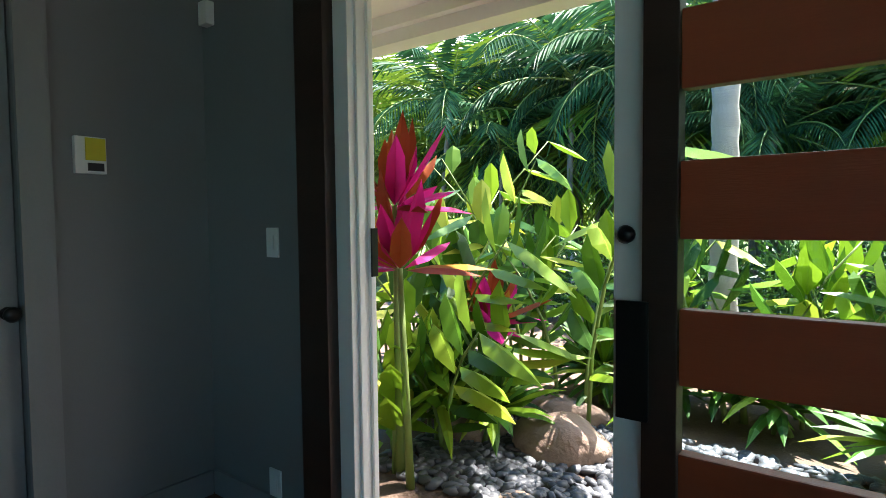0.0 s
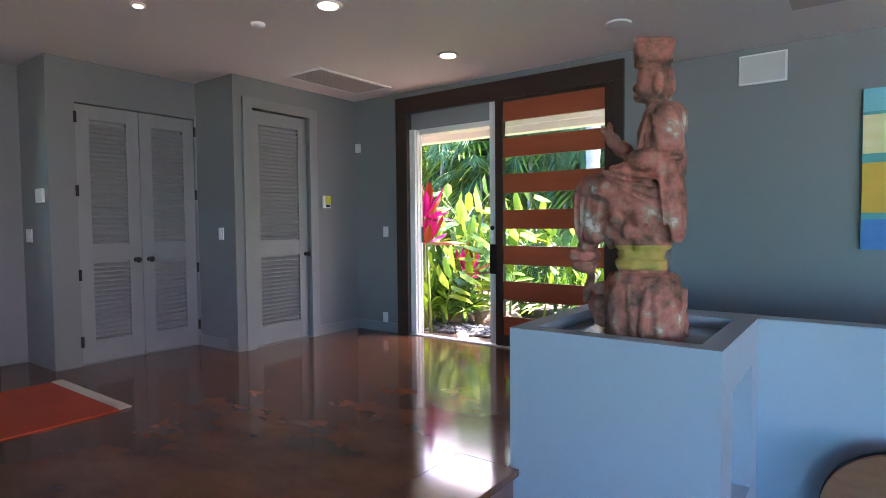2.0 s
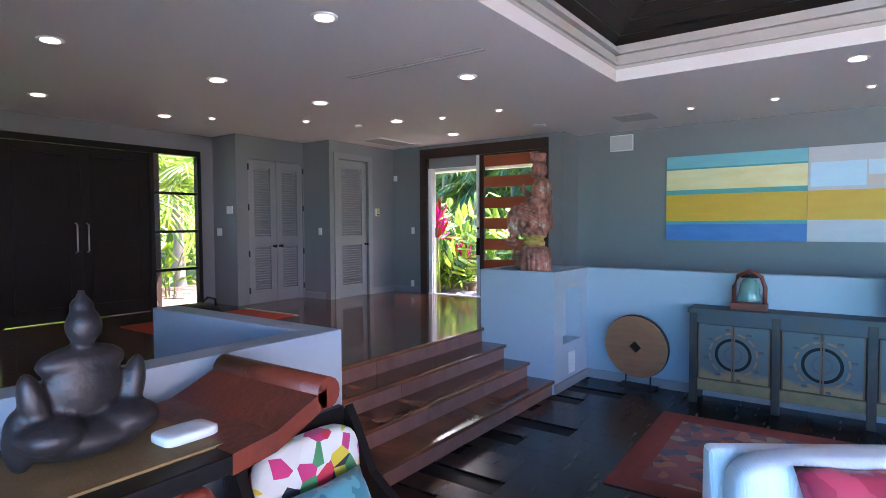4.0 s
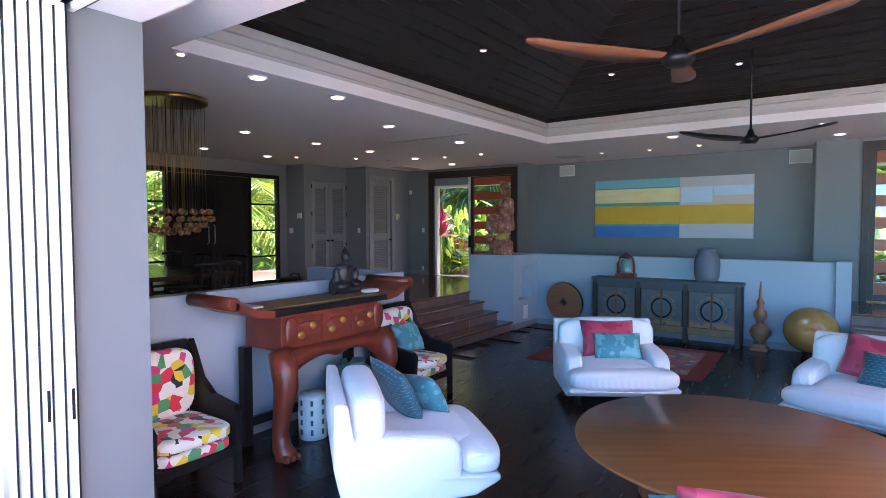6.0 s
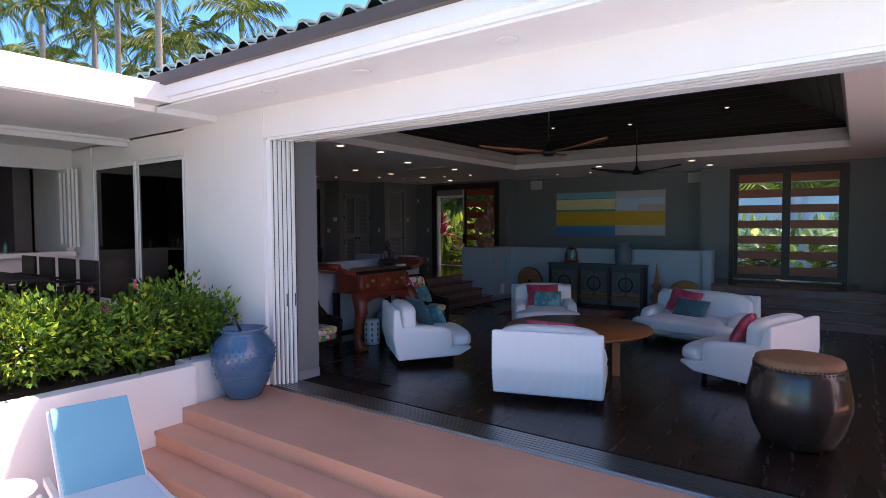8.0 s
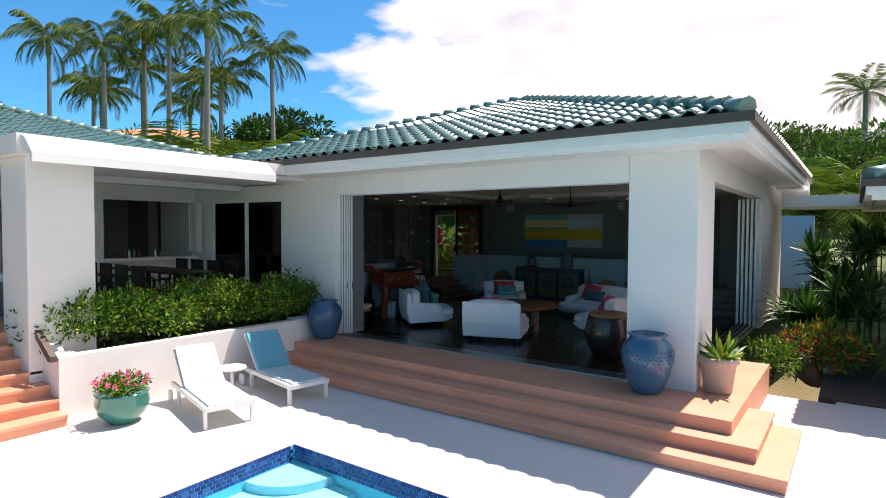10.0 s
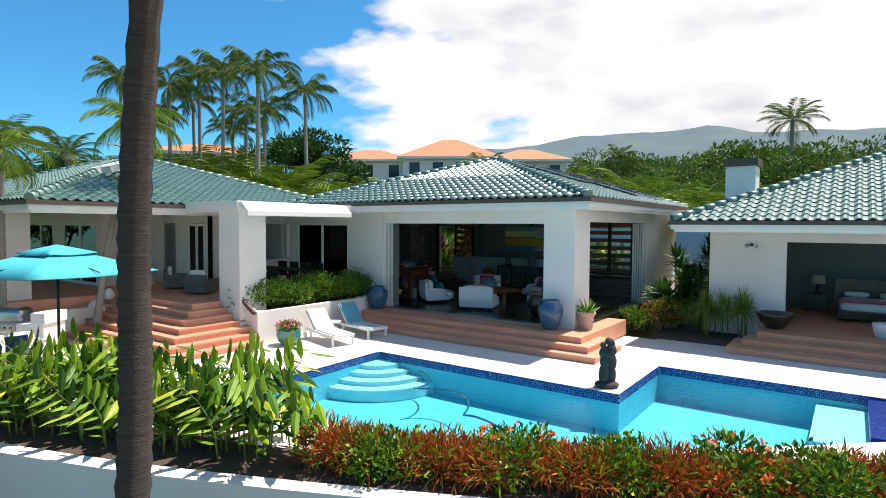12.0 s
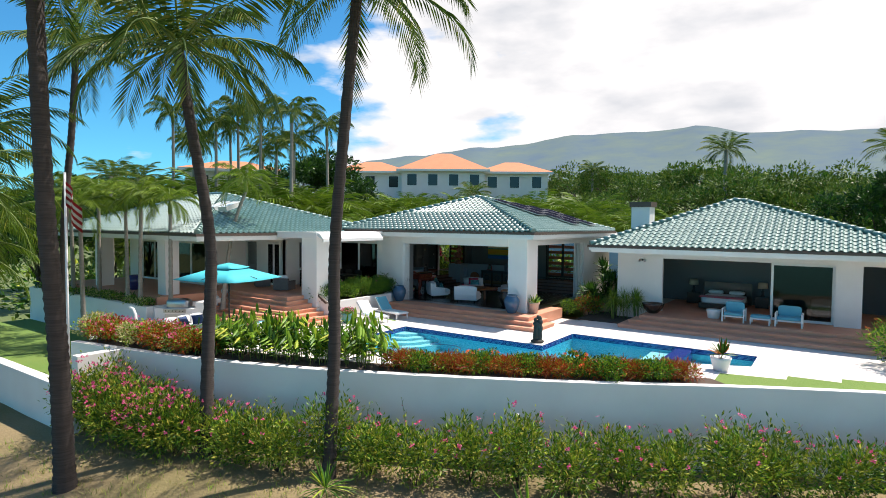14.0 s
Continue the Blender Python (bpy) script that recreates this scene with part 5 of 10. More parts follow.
for _ in range(9000):
    x, y = rnd(0, 26), rnd(-31, -15)
    if y > -22.6 + 0.45 * (x - 5) - 1.0 or y < -31:
        continue
    if noise.noise((x * 0.35, y * 0.35, 9.0)) < -0.15:
        continue
    z = land_height(x, y)
    for _ in range(3):
        dry.blade(Vector((x + rnd(-0.06, 0.06), y + rnd(-0.06, 0.06), z - 0.01)), (rnd(-0.8, 0.8), rnd(-0.8, 0.8), 0.7), rnd(0.10, 0.24), 0.015, random.choice((0, 0, 1)), cut=2)
tagged(new("slope_grass", dry.mesh("slope_grass", [L_DRY, L_LIME])), "sparse dry grass tufts on the slope", "grass", kind="stuff")

# planter hedge between the terraces
for k in range(9):
    y = -13.45 + 0.55 * k
    bush("planter_shrub", (2.0, y, 0.40), (0.80, 0.55, 0.46 + 0.08 * (k % 3 == 1)), 2200, 0.085, 0.055, [L_LIME, L_GREEN, L_PINK], "dense trailing green shrub spilling over the planter wall", slots=(0, 1, 1), flowers=1, flower_size=0.05, group="planter shrubs")
for k in range(9):
    bush("porch_shrub", (-14.5 + 1.35 * k, -19.15, 0.26), (0.8, 0.4, 0.22), 650, 0.11, 0.06, [L_GREEN, L_LIME, L_CREAM], "low green shrub on the porch garden wall", slots=(0, 0, 1, 2), group="porch shrubs")
# planting between the main house and the pavilion
bush("shade_shrub", (11.7, -4.0, -0.5), (0.7, 0.7, 0.6), 1300, 0.15, 0.06, [L_RED, L_LIME, L_GREEN], "red and yellow croton shrub beside the terrace steps", slots=(0, 1, 2))
bush("shade_shrub", (11.0, -5.2, -0.4), (0.45, 0.45, 0.4), 700, 0.10, 0.05, [L_GREEN, L_LIME], "round green shrub beside the terrace", slots=(0, 1))
spiky("weeping_shrub", (13.1, -4.3, -0.5), 60, 0.75, 0.02, [L_TREE, L_LIME], "weeping fine-leaved shrub against the pavilion wall", "shrub", 1.1, 1.2, (0, 1), heads=8, stalk=0.95)
spiky("weeping_shrub", (13.9, -4.0, -0.5), 60, 0.8, 0.02, [L_TREE, L_LIME], "weeping fine-leaved shrub against the pavilion wall", "shrub", 1.1, 1.2, (0, 1), heads=8, stalk=1.0)
for x, y, h in ((11.6, -1.0, 2.0), (12.3, -2.2, 1.4), (11.3, -2.6, 1.0), (12.4, 0.4, 2.4)):
    spiky("lady_palm", (x, y, -0.5), 26, 0.7, 0.09, [L_GREEN, L_DEEP], "dark fan-leaved palm in the side garden", "palm", 1.3, 0.5, (0, 1), heads=7, stalk=h, group="side garden palms")
structure("bed_side_garden", [(11.75, 14.0, -5.8, 2.2, -0.6, -0.50)], M_SOIL, "dark shaded garden soil")
bush("right_shrub", (24.4, -8.6, -0.5), (1.3, 1.1, 0.95), 2600, 0.16, 0.07, [L_GREEN, L_LIME, L_RED], "large mixed shrub at the end of the deck", slots=(0, 1, 1), flowers=30)
bush("right_shrub", (25.3, -7.0, -0.5), (1.0, 1.0, 1.5), 2000, 0.16, 0.07, [L_RED, L_GREEN], "dark red shrub at the end of the deck", slots=(0, 0, 1))

# ---- entry: doors and fittings ----
def slatted_panel(parent, x0, x1, y, z0, z1, slats=7, name="slat"):
    """Dark stiles and rails with wide red slats in front of clear glass."""
    part("stile", boxes([(x0, x0 + 0.085, y, y + 0.06, z0, z1)], 0.004), M_DARKWOOD, parent)
    part("stile", boxes([(x1 - 0.085, x1, y, y + 0.06, z0, z1)], 0.004), M_DARKWOOD, parent)
    part("rail", boxes([(x0 + 0.085, x1 - 0.085, y, y + 0.06, z1 - 0.028, z1)], 0.004), M_DARKWOOD, parent)
    part("rail", boxes([(x0 + 0.085, x1 - 0.085, y, y + 0.06, z0, z0 + 0.108)], 0.004), M_DARKWOOD, parent)
    lo, hi = z0 + 0.11, z1 - 0.03
    h = (hi - lo) / (slats + (slats - 1) * 0.90)
    for i in range(slats):
        z = lo + i * h * 1.90
        part(name, boxes([(x0 + 0.087, x1 - 0.087, y + 0.008, y + 0.05, z, z + h)], 0.006), M_REDWOOD, parent)
    g = part("pane", boxes([(x0 + 0.08, x1 - 0.08, y + 0.052, y + 0.058, lo, hi)]), M_GLASS, parent)
    g.visible_shadow = False


YD = 2.22
door = thing("door_frame_entry", "dark brown wooden frame of the entry sliding door", "door frame", kind="structure")
part("header", boxes([(-2.69, -0.10, YD - 0.03, YD + 0.12, 3.16, 3.335)], 0.006), M_DARKWOOD, door)
part("jamb", boxes([(-2.69, -2.53, YD - 0.03, YD + 0.12, Z_ENT, 3.16)], 0.006), M_DARKWOOD, door)
part("jamb", boxes([(-0.19, -0.10, YD - 0.03, YD + 0.12, Z_ENT, 3.16)], 0.006), M_DARKWOOD, door)
part("infill_panel", boxes([(-2.53, -1.40, YD + 0.05, YD + 0.10, 2.98, 3.16)]), M_DOORGREY, door, "grey infill panel above the opening")
part("casing", boxes([(-2.53, -2.455, YD + 0.02, YD + 0.15, Z_ENT, 2.98), (-2.455, -2.44, YD + 0.05, YD + 0.08, Z_ENT, 2.97), (-2.455, -2.44, YD + 0.11, YD + 0.13, Z_ENT, 2.97)], 0.004), M_TRIM, door, "white door casing with a latch plate")
part("casing", boxes([(-2.43, -1.40, YD + 0.06, YD + 0.22, 2.92, 2.98)], 0.004), M_TRIM, door, "white head casing")
part("latch_plate", boxes([(-2.432, -2.424, YD + 0.10, YD + 0.13, 1.72, 1.9)]), M_BLACK, door)
part("sill", boxes([(-2.53, -0.20, YD, YD + 0.09, Z_ENT - 0.02, Z_ENT + 0.012)]), M_TRIM, door, "white metal sill")
slider = thing("sliding_door", "half-open sliding door of wide red-brown slats over glass in a dark frame", "door")
slatted_panel(slider, -1.40, -0.19, YD - 0.005, Z_ENT + 0.02, 3.155)
part("edge_strip", boxes([(-1.48, -1.40, YD + 0.02, YD + 0.05, Z_ENT + 0.02, 3.15)], 0.003), M_TRIM, slider, "white door edge")
part("pull_plate", boxes([(-1.46, -1.38, YD - 0.02, YD - 0.006, 1.42, 1.72)], 0.004), M_BLACK, slider)
part("lock_knob", turned([(0.0001, 0), (0.022, 0), (0.024, 0.015), (0.014, 0.03), (0.0001, 0.03)], 14, at=(0, 0, 0)), M_BLACK, slider).matrix_basis = pose(-1.445, YD + 0.02, 1.885, 90, 0, 0)

door2 = thing("door_frame_corridor", "dark brown frame with two fixed slatted panels beside the corridor steps", "door frame", kind="structure")
part("header", boxes([(6.36, 8.72, YD - 0.03, YD + 0.12, 3.2, 3.335)], 0.006), M_DARKWOOD, door2)
part("jamb", boxes([(6.36, 6.46, YD - 0.03, YD + 0.12, Z_ENT, 3.2)], 0.006), M_DARKWOOD, door2)
part("jamb", boxes([(8.62, 8.72, YD - 0.03, YD + 0.12, Z_ENT, 3.2)], 0.006), M_DARKWOOD, door2)
for x0, x1 in ((6.46, 7.54), (7.54, 8.62)):
    pn = thing("slatted_panel", "fixed panel of red-brown slats over glass", "slatted panel", group="corridor panels")
    slatted_panel(pn, x0, x1, YD, Z_ENT + 0.02, 3.2)


def louvred_leaf(name, w, h, label, group="", knob=None, kind="", slat_step=0.042):
    """A louvred door leaf: stiles, three rails and many angled slats. x along the width, faces -y."""
    th = thing(name, label, "door", group=group)
    s = 0.115
    part("stile", boxes([(0, s, 0, 0.036, 0, h)], 0.003), M_DOORGREY, th)
    part("stile", boxes([(w - s, w, 0, 0.036, 0, h)], 0.003), M_DOORGREY, th)
    for z0, z1 in ((0, 0.20), (0.92, 1.08), (h - 0.13, h)):
        part("rail", boxes([(s, w - s, 0.001, 0.035, z0, z1)]), M_DOORGREY, th)
    sl = bmesh.new()
    box(sl, s - 0.005, w - s + 0.005, -0.02, 0.02, -0.003, 0.003)
    bmesh.ops.rotate(sl, verts=sl.verts, matrix=Matrix.Rotation(radians(-48), 3, "X"))
    me = finish("louvre", sl, M_DOORGREY)
    for a, b in ((0.20, 0.92), (1.08, h - 0.13)):
        z = a + 0.02
        while z < b - 0.01:
            o = new("louvre", me)
            o.parent = th
            o.matrix_basis = Matrix.Translation((0, 0.018, z))
            z += slat_step
    part("back_panel", boxes([(s, w - s, 0.037, 0.042, 0.2, h - 0.13)]), M_DOORGREY, th)
    if knob is not None:
        k = part("knob", turned([(0.022, 0), (0.024, 0.006), (0.009, 0.012), (0.009, 0.04), (0.026, 0.05), (0.028, 0.064), (0.016, 0.076), (0.0001, 0.078)], 16), M_BLACK, th, "black door knob")
        k.matrix_basis = pose(knob, 0, 0.92, 90, 0, 0)
    return th


# single louvred door in the louvre-side wall: local x runs along world y
d1 = louvred_leaf("louvred_door", 0.73, 2.40, "closed grey louvred door with a black knob", knob=0.695)
d1.matrix_basis = pose(-3.40, 0.77, Z_ENT + 0.012, 0, 0, 90)
cs = structure("trim_louvre_casing", [(-3.36, -3.335, 0.665, 0.768, Z_ENT, 3.20), (-3.36, -3.335, 1.502, 1.605, Z_ENT, 3.20), (-3.36, -3.335, 0.768, 1.502, 3.10, 3.20)], M_DOORGREY, "grey door casing")
for y0, kn in ((-0.556, 0.49), (0.0, 0.06)):
    d = louvred_leaf("closet_door", 0.55, 2.33, "closed grey louvred closet door with a small black knob", "closet doors", knob=kn)
    d.matrix_basis = pose(-4.04, y0, Z_ENT + 0.012, 0, 0, 90)
for y, z in ((-0.562, 0.85), (-0.562, 1.45), (-0.562, 2.2), (-0.562, 2.85), (0.55, 0.85), (0.55, 1.45), (0.55, 2.2), (0.55, 2.85)):
    h = solid("hinge", boxes([(-4.02, -4.008, y - 0.012, y + 0.012, z, z + 0.1)], 0.003), M_BLACK, "black metal door hinge", "hinge", group="closet hinges")

# black glazed garden doors
gd = thing("door_garden", "black garden doors with glazed side lights divided by thin bars", "door", kind="structure")
X = -4.65
part("head", boxes([(X - 0.09, X + 0.02, -4.5, -1.0, 3.05, 3.14)], 0.004), M_BLACKWOOD, gd)
for y in (-4.5, -3.72, -1.82, -1.06):
    part("post", boxes([(X - 0.09, X + 0.02, y, y + 0.06, Z_ENT, 3.05)], 0.004), M_BLACKWOOD, gd)
for y0 in (-3.66, -2.74):
    leaf = part("door_leaf", boxes([(X - 0.07, X - 0.02, y0 + 0.002, y0 + 0.918, Z_ENT + 0.01, 3.045)], 0.004), M_BLACKWOOD, gd, "solid black door leaf")
    for z0, z1 in ((0.85, 1.75), (1.9, 2.95)):
        part("panel_moulding", boxes([(X - 0.02, X - 0.008, y0 + 0.12, y0 + 0.80, z0, z0 + 0.03), (X - 0.02, X - 0.008, y0 + 0.12, y0 + 0.80, z1 - 0.03, z1), (X - 0.02, X - 0.008, y0 + 0.12, y0 + 0.15, z0 + 0.03, z1 - 0.03), (X - 0.02, X - 0.008, y0 + 0.77, y0 + 0.80, z0 + 0.03, z1 - 0.03)]), M_BLACKWOOD, leaf)
    hy = y0 + (0.84 if y0 < -3 else 0.06)
    part("pull_handle", tube([(X - 0.02, hy, 1.6), (X + 0.04, hy, 1.62), (X + 0.04, hy, 1.98), (X - 0.02, hy, 2.0)], 0.011), M_STEEL, leaf, "steel pull handle")
for y0 in (-4.44, -1.76):
    for z in (0.70, 1.28, 1.87, 2.46):
        part("glazing_bar", boxes([(X - 0.06, X - 0.01, y0, y0 + 0.70, z - 0.02, z + 0.02)]), M_BLACKWOOD, gd)
    pane = part("pane", boxes([(X - 0.04, X - 0.034, y0, y0 + 0.70, Z_ENT + 0.02, 3.05)]), M_GLASS, gd)
    pane.visible_shadow = False

# unseen roof, added to darken the planting behind the glazed side lights
structure("roof_side_shade", [(-6.3, -4.81, -5.2, -0.3, 3.22, 3.40)], M_TRIM, "unseen white roof added to shade the plants outside the garden doors")

# switches, keypads and vents
def plate(name, rows, label, category, m=None):
    th = thing(name, label, category)
    part("plate", boxes([rows[0]], 0.003), m or M_PLASTIC, th)
    for r in rows[1:]:
        part("rocker", boxes([r], 0.002), m or M_PLASTIC, th)
    return th


plate("light_switch", [(-2.917, -2.842, YD - 0.008, YD, 1.785, 1.905), (-2.892, -2.867, YD - 0.012, YD - 0.008, 1.815, 1.875)], "white wall switch plate", "switch")
plate("wall_outlet", [(-2.937, -2.862, YD - 0.008, YD, 0.785, 0.905), (-2.917, -2.882, YD - 0.010, YD - 0.008, 0.81, 0.88)], "white wall socket plate", "socket")
plate("wall_sensor", [(-3.32, -3.26, YD - 0.04, YD, 2.79, 2.89)], "small white wall sensor", "sensor")
plate("light_switch", [(-3.64, -3.56, 0.562, 0.572, 1.79, 1.91), (-3.615, -3.585, 0.558, 0.562, 1.82, 1.88)], "white wall switch plate", "switch")
plate("light_switch", [(-4.55, -4.42, -0.79, -0.78, 1.795, 1.915), (-4.525, -4.495, -0.794, -0.79, 1.825, 1.885), (-4.475, -4.445, -0.794, -0.79, 1.825, 1.885)], "white double switch plate", "switch")
th = plate("thermostat", [(-4.25, -4.11, -0.805, -0.78, 2.145, 2.265), (-4.23, -4.13, -0.808, -0.805, 2.20, 2.24)], "small white wall thermostat", "thermostat")
M_YELLOW = mat("yellow_sticker", (0.65, 0.55, 0.03), (0.55, 0.48, 0.02), 0.6, fine=50, bump=0.02)
yk = thing("alarm_keypad", "small wall keypad with a yellow cover", "keypad")
part("plate", boxes([(-3.36, -3.335, 1.68, 1.79, 2.12, 2.26)], 0.003), M_PLASTIC, yk)
part("cover", boxes([(-3.335, -3.328, 1.715, 1.785, 2.17, 2.255)]), M_YELLOW, yk, "yellow cover")
part("display", boxes([(-3.335, -3.328, 1.722, 1.778, 2.13, 2.16)]), M_BLACK, yk)
plate("wall_outlet", [(1.125, 1.135, 0.20, 0.38, 0.16, 0.42)], "white blank wall plate on the plinth", "socket")
for z in (1.22, 1.36):
    plate("wall_outlet", [(9.74, 9.75, -0.6, -0.35, z, z + 0.11)], "white wall socket plate", "socket")
M_SPK = mat("speaker_cloth", (0.55, 0.54, 0.52), (0.48, 0.47, 0.45), 0.9, fine=200, bump=0.2)
for x in (0.69, 5.26):
    sp = thing("wall_speaker", "square white flush wall speaker", "loudspeaker", group="wall speakers")
    part("frame", boxes([(x, x + 0.36, 2.795, 2.82, 3.09, 3.34)], 0.004), M_PLASTIC, sp)
    part("grille", boxes([(x + 0.015, x + 0.345, 2.79, 2.795, 3.105, 3.325)]), M_SPK, sp)
structure("baseboard", [(-3.36, -3.345, 1.605, 2.2, Z_ENT, Z_ENT + 0.11), (-3.345, -2.69, 2.205, 2.22, Z_ENT, Z_ENT + 0.11), (-4.01, -3.5, 0.558, 0.572, Z_ENT, Z_ENT + 0.11), (1.69, 1.705, -7.4, -4.04, 0.0, 0.11), (1.14, 6.0, 0.765, 0.78, 0, 0.11), (3.03, 3.045, -8.3, -7.90, 0, 0.11), (1.125, 1.14, -0.2, 0.765, 0, 0.11)], M_DOORGREY, "plain painted baseboard")
vent = thing("ceiling_vent", "rectangular ceiling return vent with fine slats", "vent")
part("frame", boxes([(-3.05, -2.52, 0.93, 0.97, C - 0.012, C - 0.001), (-3.05, -2.52, 1.90, 1.94, C - 0.012, C - 0.001), (-3.05, -3.01, 0.97, 1.90, C - 0.012, C - 0.001), (-2.56, -2.52, 0.97, 1.90, C - 0.012, C - 0.001)]), M_TRIM, vent)
vm = finish("vent_slat", boxes([(-3.01, -2.56, -0.006, 0.006, -0.008, -0.002)]), M_COFFER)
for i in range(36):
    o = new("vent_slat", vm)
    o.parent = vent
    o.matrix_basis = Matrix.Translation((0, 0.985 + 0.0257 * i, C))
part("backing", boxes([(-3.01, -2.56, 0.97, 1.90, C - 0.0015, C - 0.0005)]), M_BLACK, vent)
slot = thing("ceiling_slot_vent", "long narrow linear air slot in the ceiling", "vent")
part("slot", boxes([(-0.2, 1.35, -2.12, -2.09, C - 0.004, C - 0.001), (-0.2, 1.35, -2.06, -2.03, C - 0.004, C - 0.001)]), M_COFFER, slot)
hs = thing("ceiling_speaker", "flush square ceiling grille", "loudspeaker")
part("grille", boxes([(1.15, 1.65, 1.5, 2.0, C - 0.006, C - 0.001)]), M_SPK, hs)

# recessed ceiling lamps
dl = thing("downlight", "round recessed ceiling lamp, lit warm", "lamp", (-1.27, -1.49, C), group="downlights")
part("trim_ring", turned([(0.065, -0.001), (0.095, -0.001), (0.092, -0.012), (0.066, -0.010)], 24), M_TRIM, dl)
part("lens", turned([(0.0001, -0.016), (0.064, -0.016), (0.064, -0.0125), (0.0001, -0.0125)], 20), M_LAMP, dl, "glowing lens")
for x, y in ((-1.27, -2.83), (-3.46, -2.2), (-1.33, -0.04), (-1.36, 1.37), (0.77, -1.43), (0.86, -3.36), (-1.19, -4.30), (1.64, -5.09), (1.66, -6.14), (3.86, 0.15), (6.05, 1.47), (5.92, 0.22), (-3.37, -3.65)):
    copy_thing(dl, pose(x, y, C))
sd = thing("smoke_detector", "small round white smoke detector on the ceiling", "detector", (-2.0, -0.11, C))
part("body", turned([(0.0001, -0.03), (0.035, -0.03), (0.05, -0.018), (0.052, -0.001), (0.0001, -0.001)], 20), M_PLASTIC, sd)
ul = thing("unlit_downlight", "round recessed ceiling lamp, switched off", "lamp", (0.09, 1.51, C))
part("trim_ring", turned([(0.065, -0.001), (0.095, -0.001), (0.092, -0.012), (0.066, -0.010)], 24), M_TRIM, ul)
part("lens", turned([(0.0001, -0.009), (0.064, -0.009), (0.064, -0.005), (0.0001, -0.005)], 20), M_SPK, ul)
sl = thing("spot_downlight", "small recessed ceiling spot lamp", "lamp", (-3.14, -1.72, C), group="spot lamps")
part("trim_ring", turned([(0.028, -0.001), (0.048, -0.001), (0.046, -0.014), (0.029, -0.012)], 18), M_TRIM, sl)
part("lens", turned([(0.0001, -0.019), (0.027, -0.019), (0.027, -0.0145), (0.0001, -0.0145)], 14), M_LAMP, sl, "glowing lens")
for x, y in ((-2.32, -0.81), (-0.68, 0.14), (0.19, 0.17), (2.17, 1.52), (3.08, 1.58), (3.98, 1.49), (1.80, -6.98)):
    copy_thing(sl, pose(x, y, C))
for x, y, z in ((2.6, -3.6, 4.1), (3.4, -1.4, 4.15), (5.0, -1.1, 4.1), (6.9, -1.5, 4.15), (4.2, -5.2, 4.5)):
    copy_thing(sl, pose(x, y, z))

# orange rug and a black bag near the garden doors
M_RUGO = mat("orange_wool_rug", (0.55, 0.075, 0.02), (0.42, 0.05, 0.015), 0.95, scale=3, fine=120, bump=0.5, depth=0.006)
M_FRINGE = mat("cream_wool", (0.65, 0.58, 0.48), (0.55, 0.48, 0.38), 0.95, fine=100, bump=0.3)
rug = thing("entry_rug", "orange-red woven rug with a cream fringe", "rug")
part("field", boxes([(-3.63, -2.46, -2.75, -0.95, Z_ENT, Z_ENT + 0.012)], 0.004), M_RUGO, rug)
fr = bmesh.new()
for i in range(48):
    x = -3.62 + 1.15 * i / 47
    tube([(x, -0.95, Z_ENT + 0.008), (x + rnd(-0.015, 0.015), -0.90, Z_ENT + 0.012), (x + rnd(-0.02, 0.02), -0.865, Z_ENT + 0.006)], 0.008, 4, fr)
part("fringe", fr, M_FRINGE, rug, "cream knotted fringe")
bag = thing("black_bag", "crumpled black leather bag lying on the rug", "bag", (-3.1, -1.95, Z_ENT + 0.012))
part("body", soft_box(0.62, 0.40, 0.24, 2.6, 14, (0, 0, 0.12)), M_BLACKWOOD, bag)
part("strap", tube([(-0.2, 0.1, 0.2), (-0.1, 0.15, 0.30), (0.12, 0.12, 0.29), (0.24, 0.05, 0.18)], 0.014), M_BLACKWOOD, bag)
part("strap", tube([(0.28, 0.0, 0.14), (0.40, 0.1, 0.06), (0.42, 0.22, 0.02)], 0.014), M_BLACKWOOD, bag)


# ---- entry garden ----
M_ENTRYSOIL = mat("brown_sandy_soil", (0.17, 0.11, 0.075), (0.09, 0.06, 0.04), 0.95, scale=3, fine=40, bump=0.5, depth=0.02)
random.seed(21)
structure("bed_entry", [(-9.0, 0.0, 2.46, 9.5, -0.3, 0.55), (0.0, 10.0, 3.06, 9.5, -0.3, 0.55), (-9.0, -4.81, -8.5, 2.46, -0.4, 0.55)], M_ENTRYSOIL, "brown sandy garden soil")
M_ROCK = mat("tan_river_boulder", (0.36, 0.26, 0.19), (0.22, 0.15, 0.11), 0.9, scale=3, fine=25, bump=0.6, depth=0.02)
M_PEB = mat("grey_river_pebble", (0.05, 0.055, 0.06), (0.12, 0.13, 0.14), 0.5, scale=8, fine=40, bump=0.1)


def boulder(at, sx, sy, sz, label="rounded tan boulder beside the pebble bed", m=None):
    bm = bmesh.new()
    bmesh.ops.create_icosphere(bm, subdivisions=4, radius=1.0)
    seed = rnd(0, 40)
    for v in bm.verts:
        d = v.co.normalized()
        f = 1 + 0.16 * noise.noise(d * 1.4 + Vector((seed, 0, 0))) + 0.05 * noise.noise(d * 5 + Vector((seed, 2, 0)))
        v.co = Vector((d.x * sx * f, d.y * sy * f, d.z * sz * f))
    for f in bm.faces:
        f.smooth = True
    return solid("boulder", bm, m or M_ROCK, label, "rock", at=(*at, 0, 0, rnd(0, 360)), group="garden boulders")


boulder((-2.35, 3.08, 0.50), 0.30, 0.12, 0.09, "flat worn stepping boulder before the door")
boulder((-2.4, 3.85, 0.58), 0.30, 0.24, 0.20)
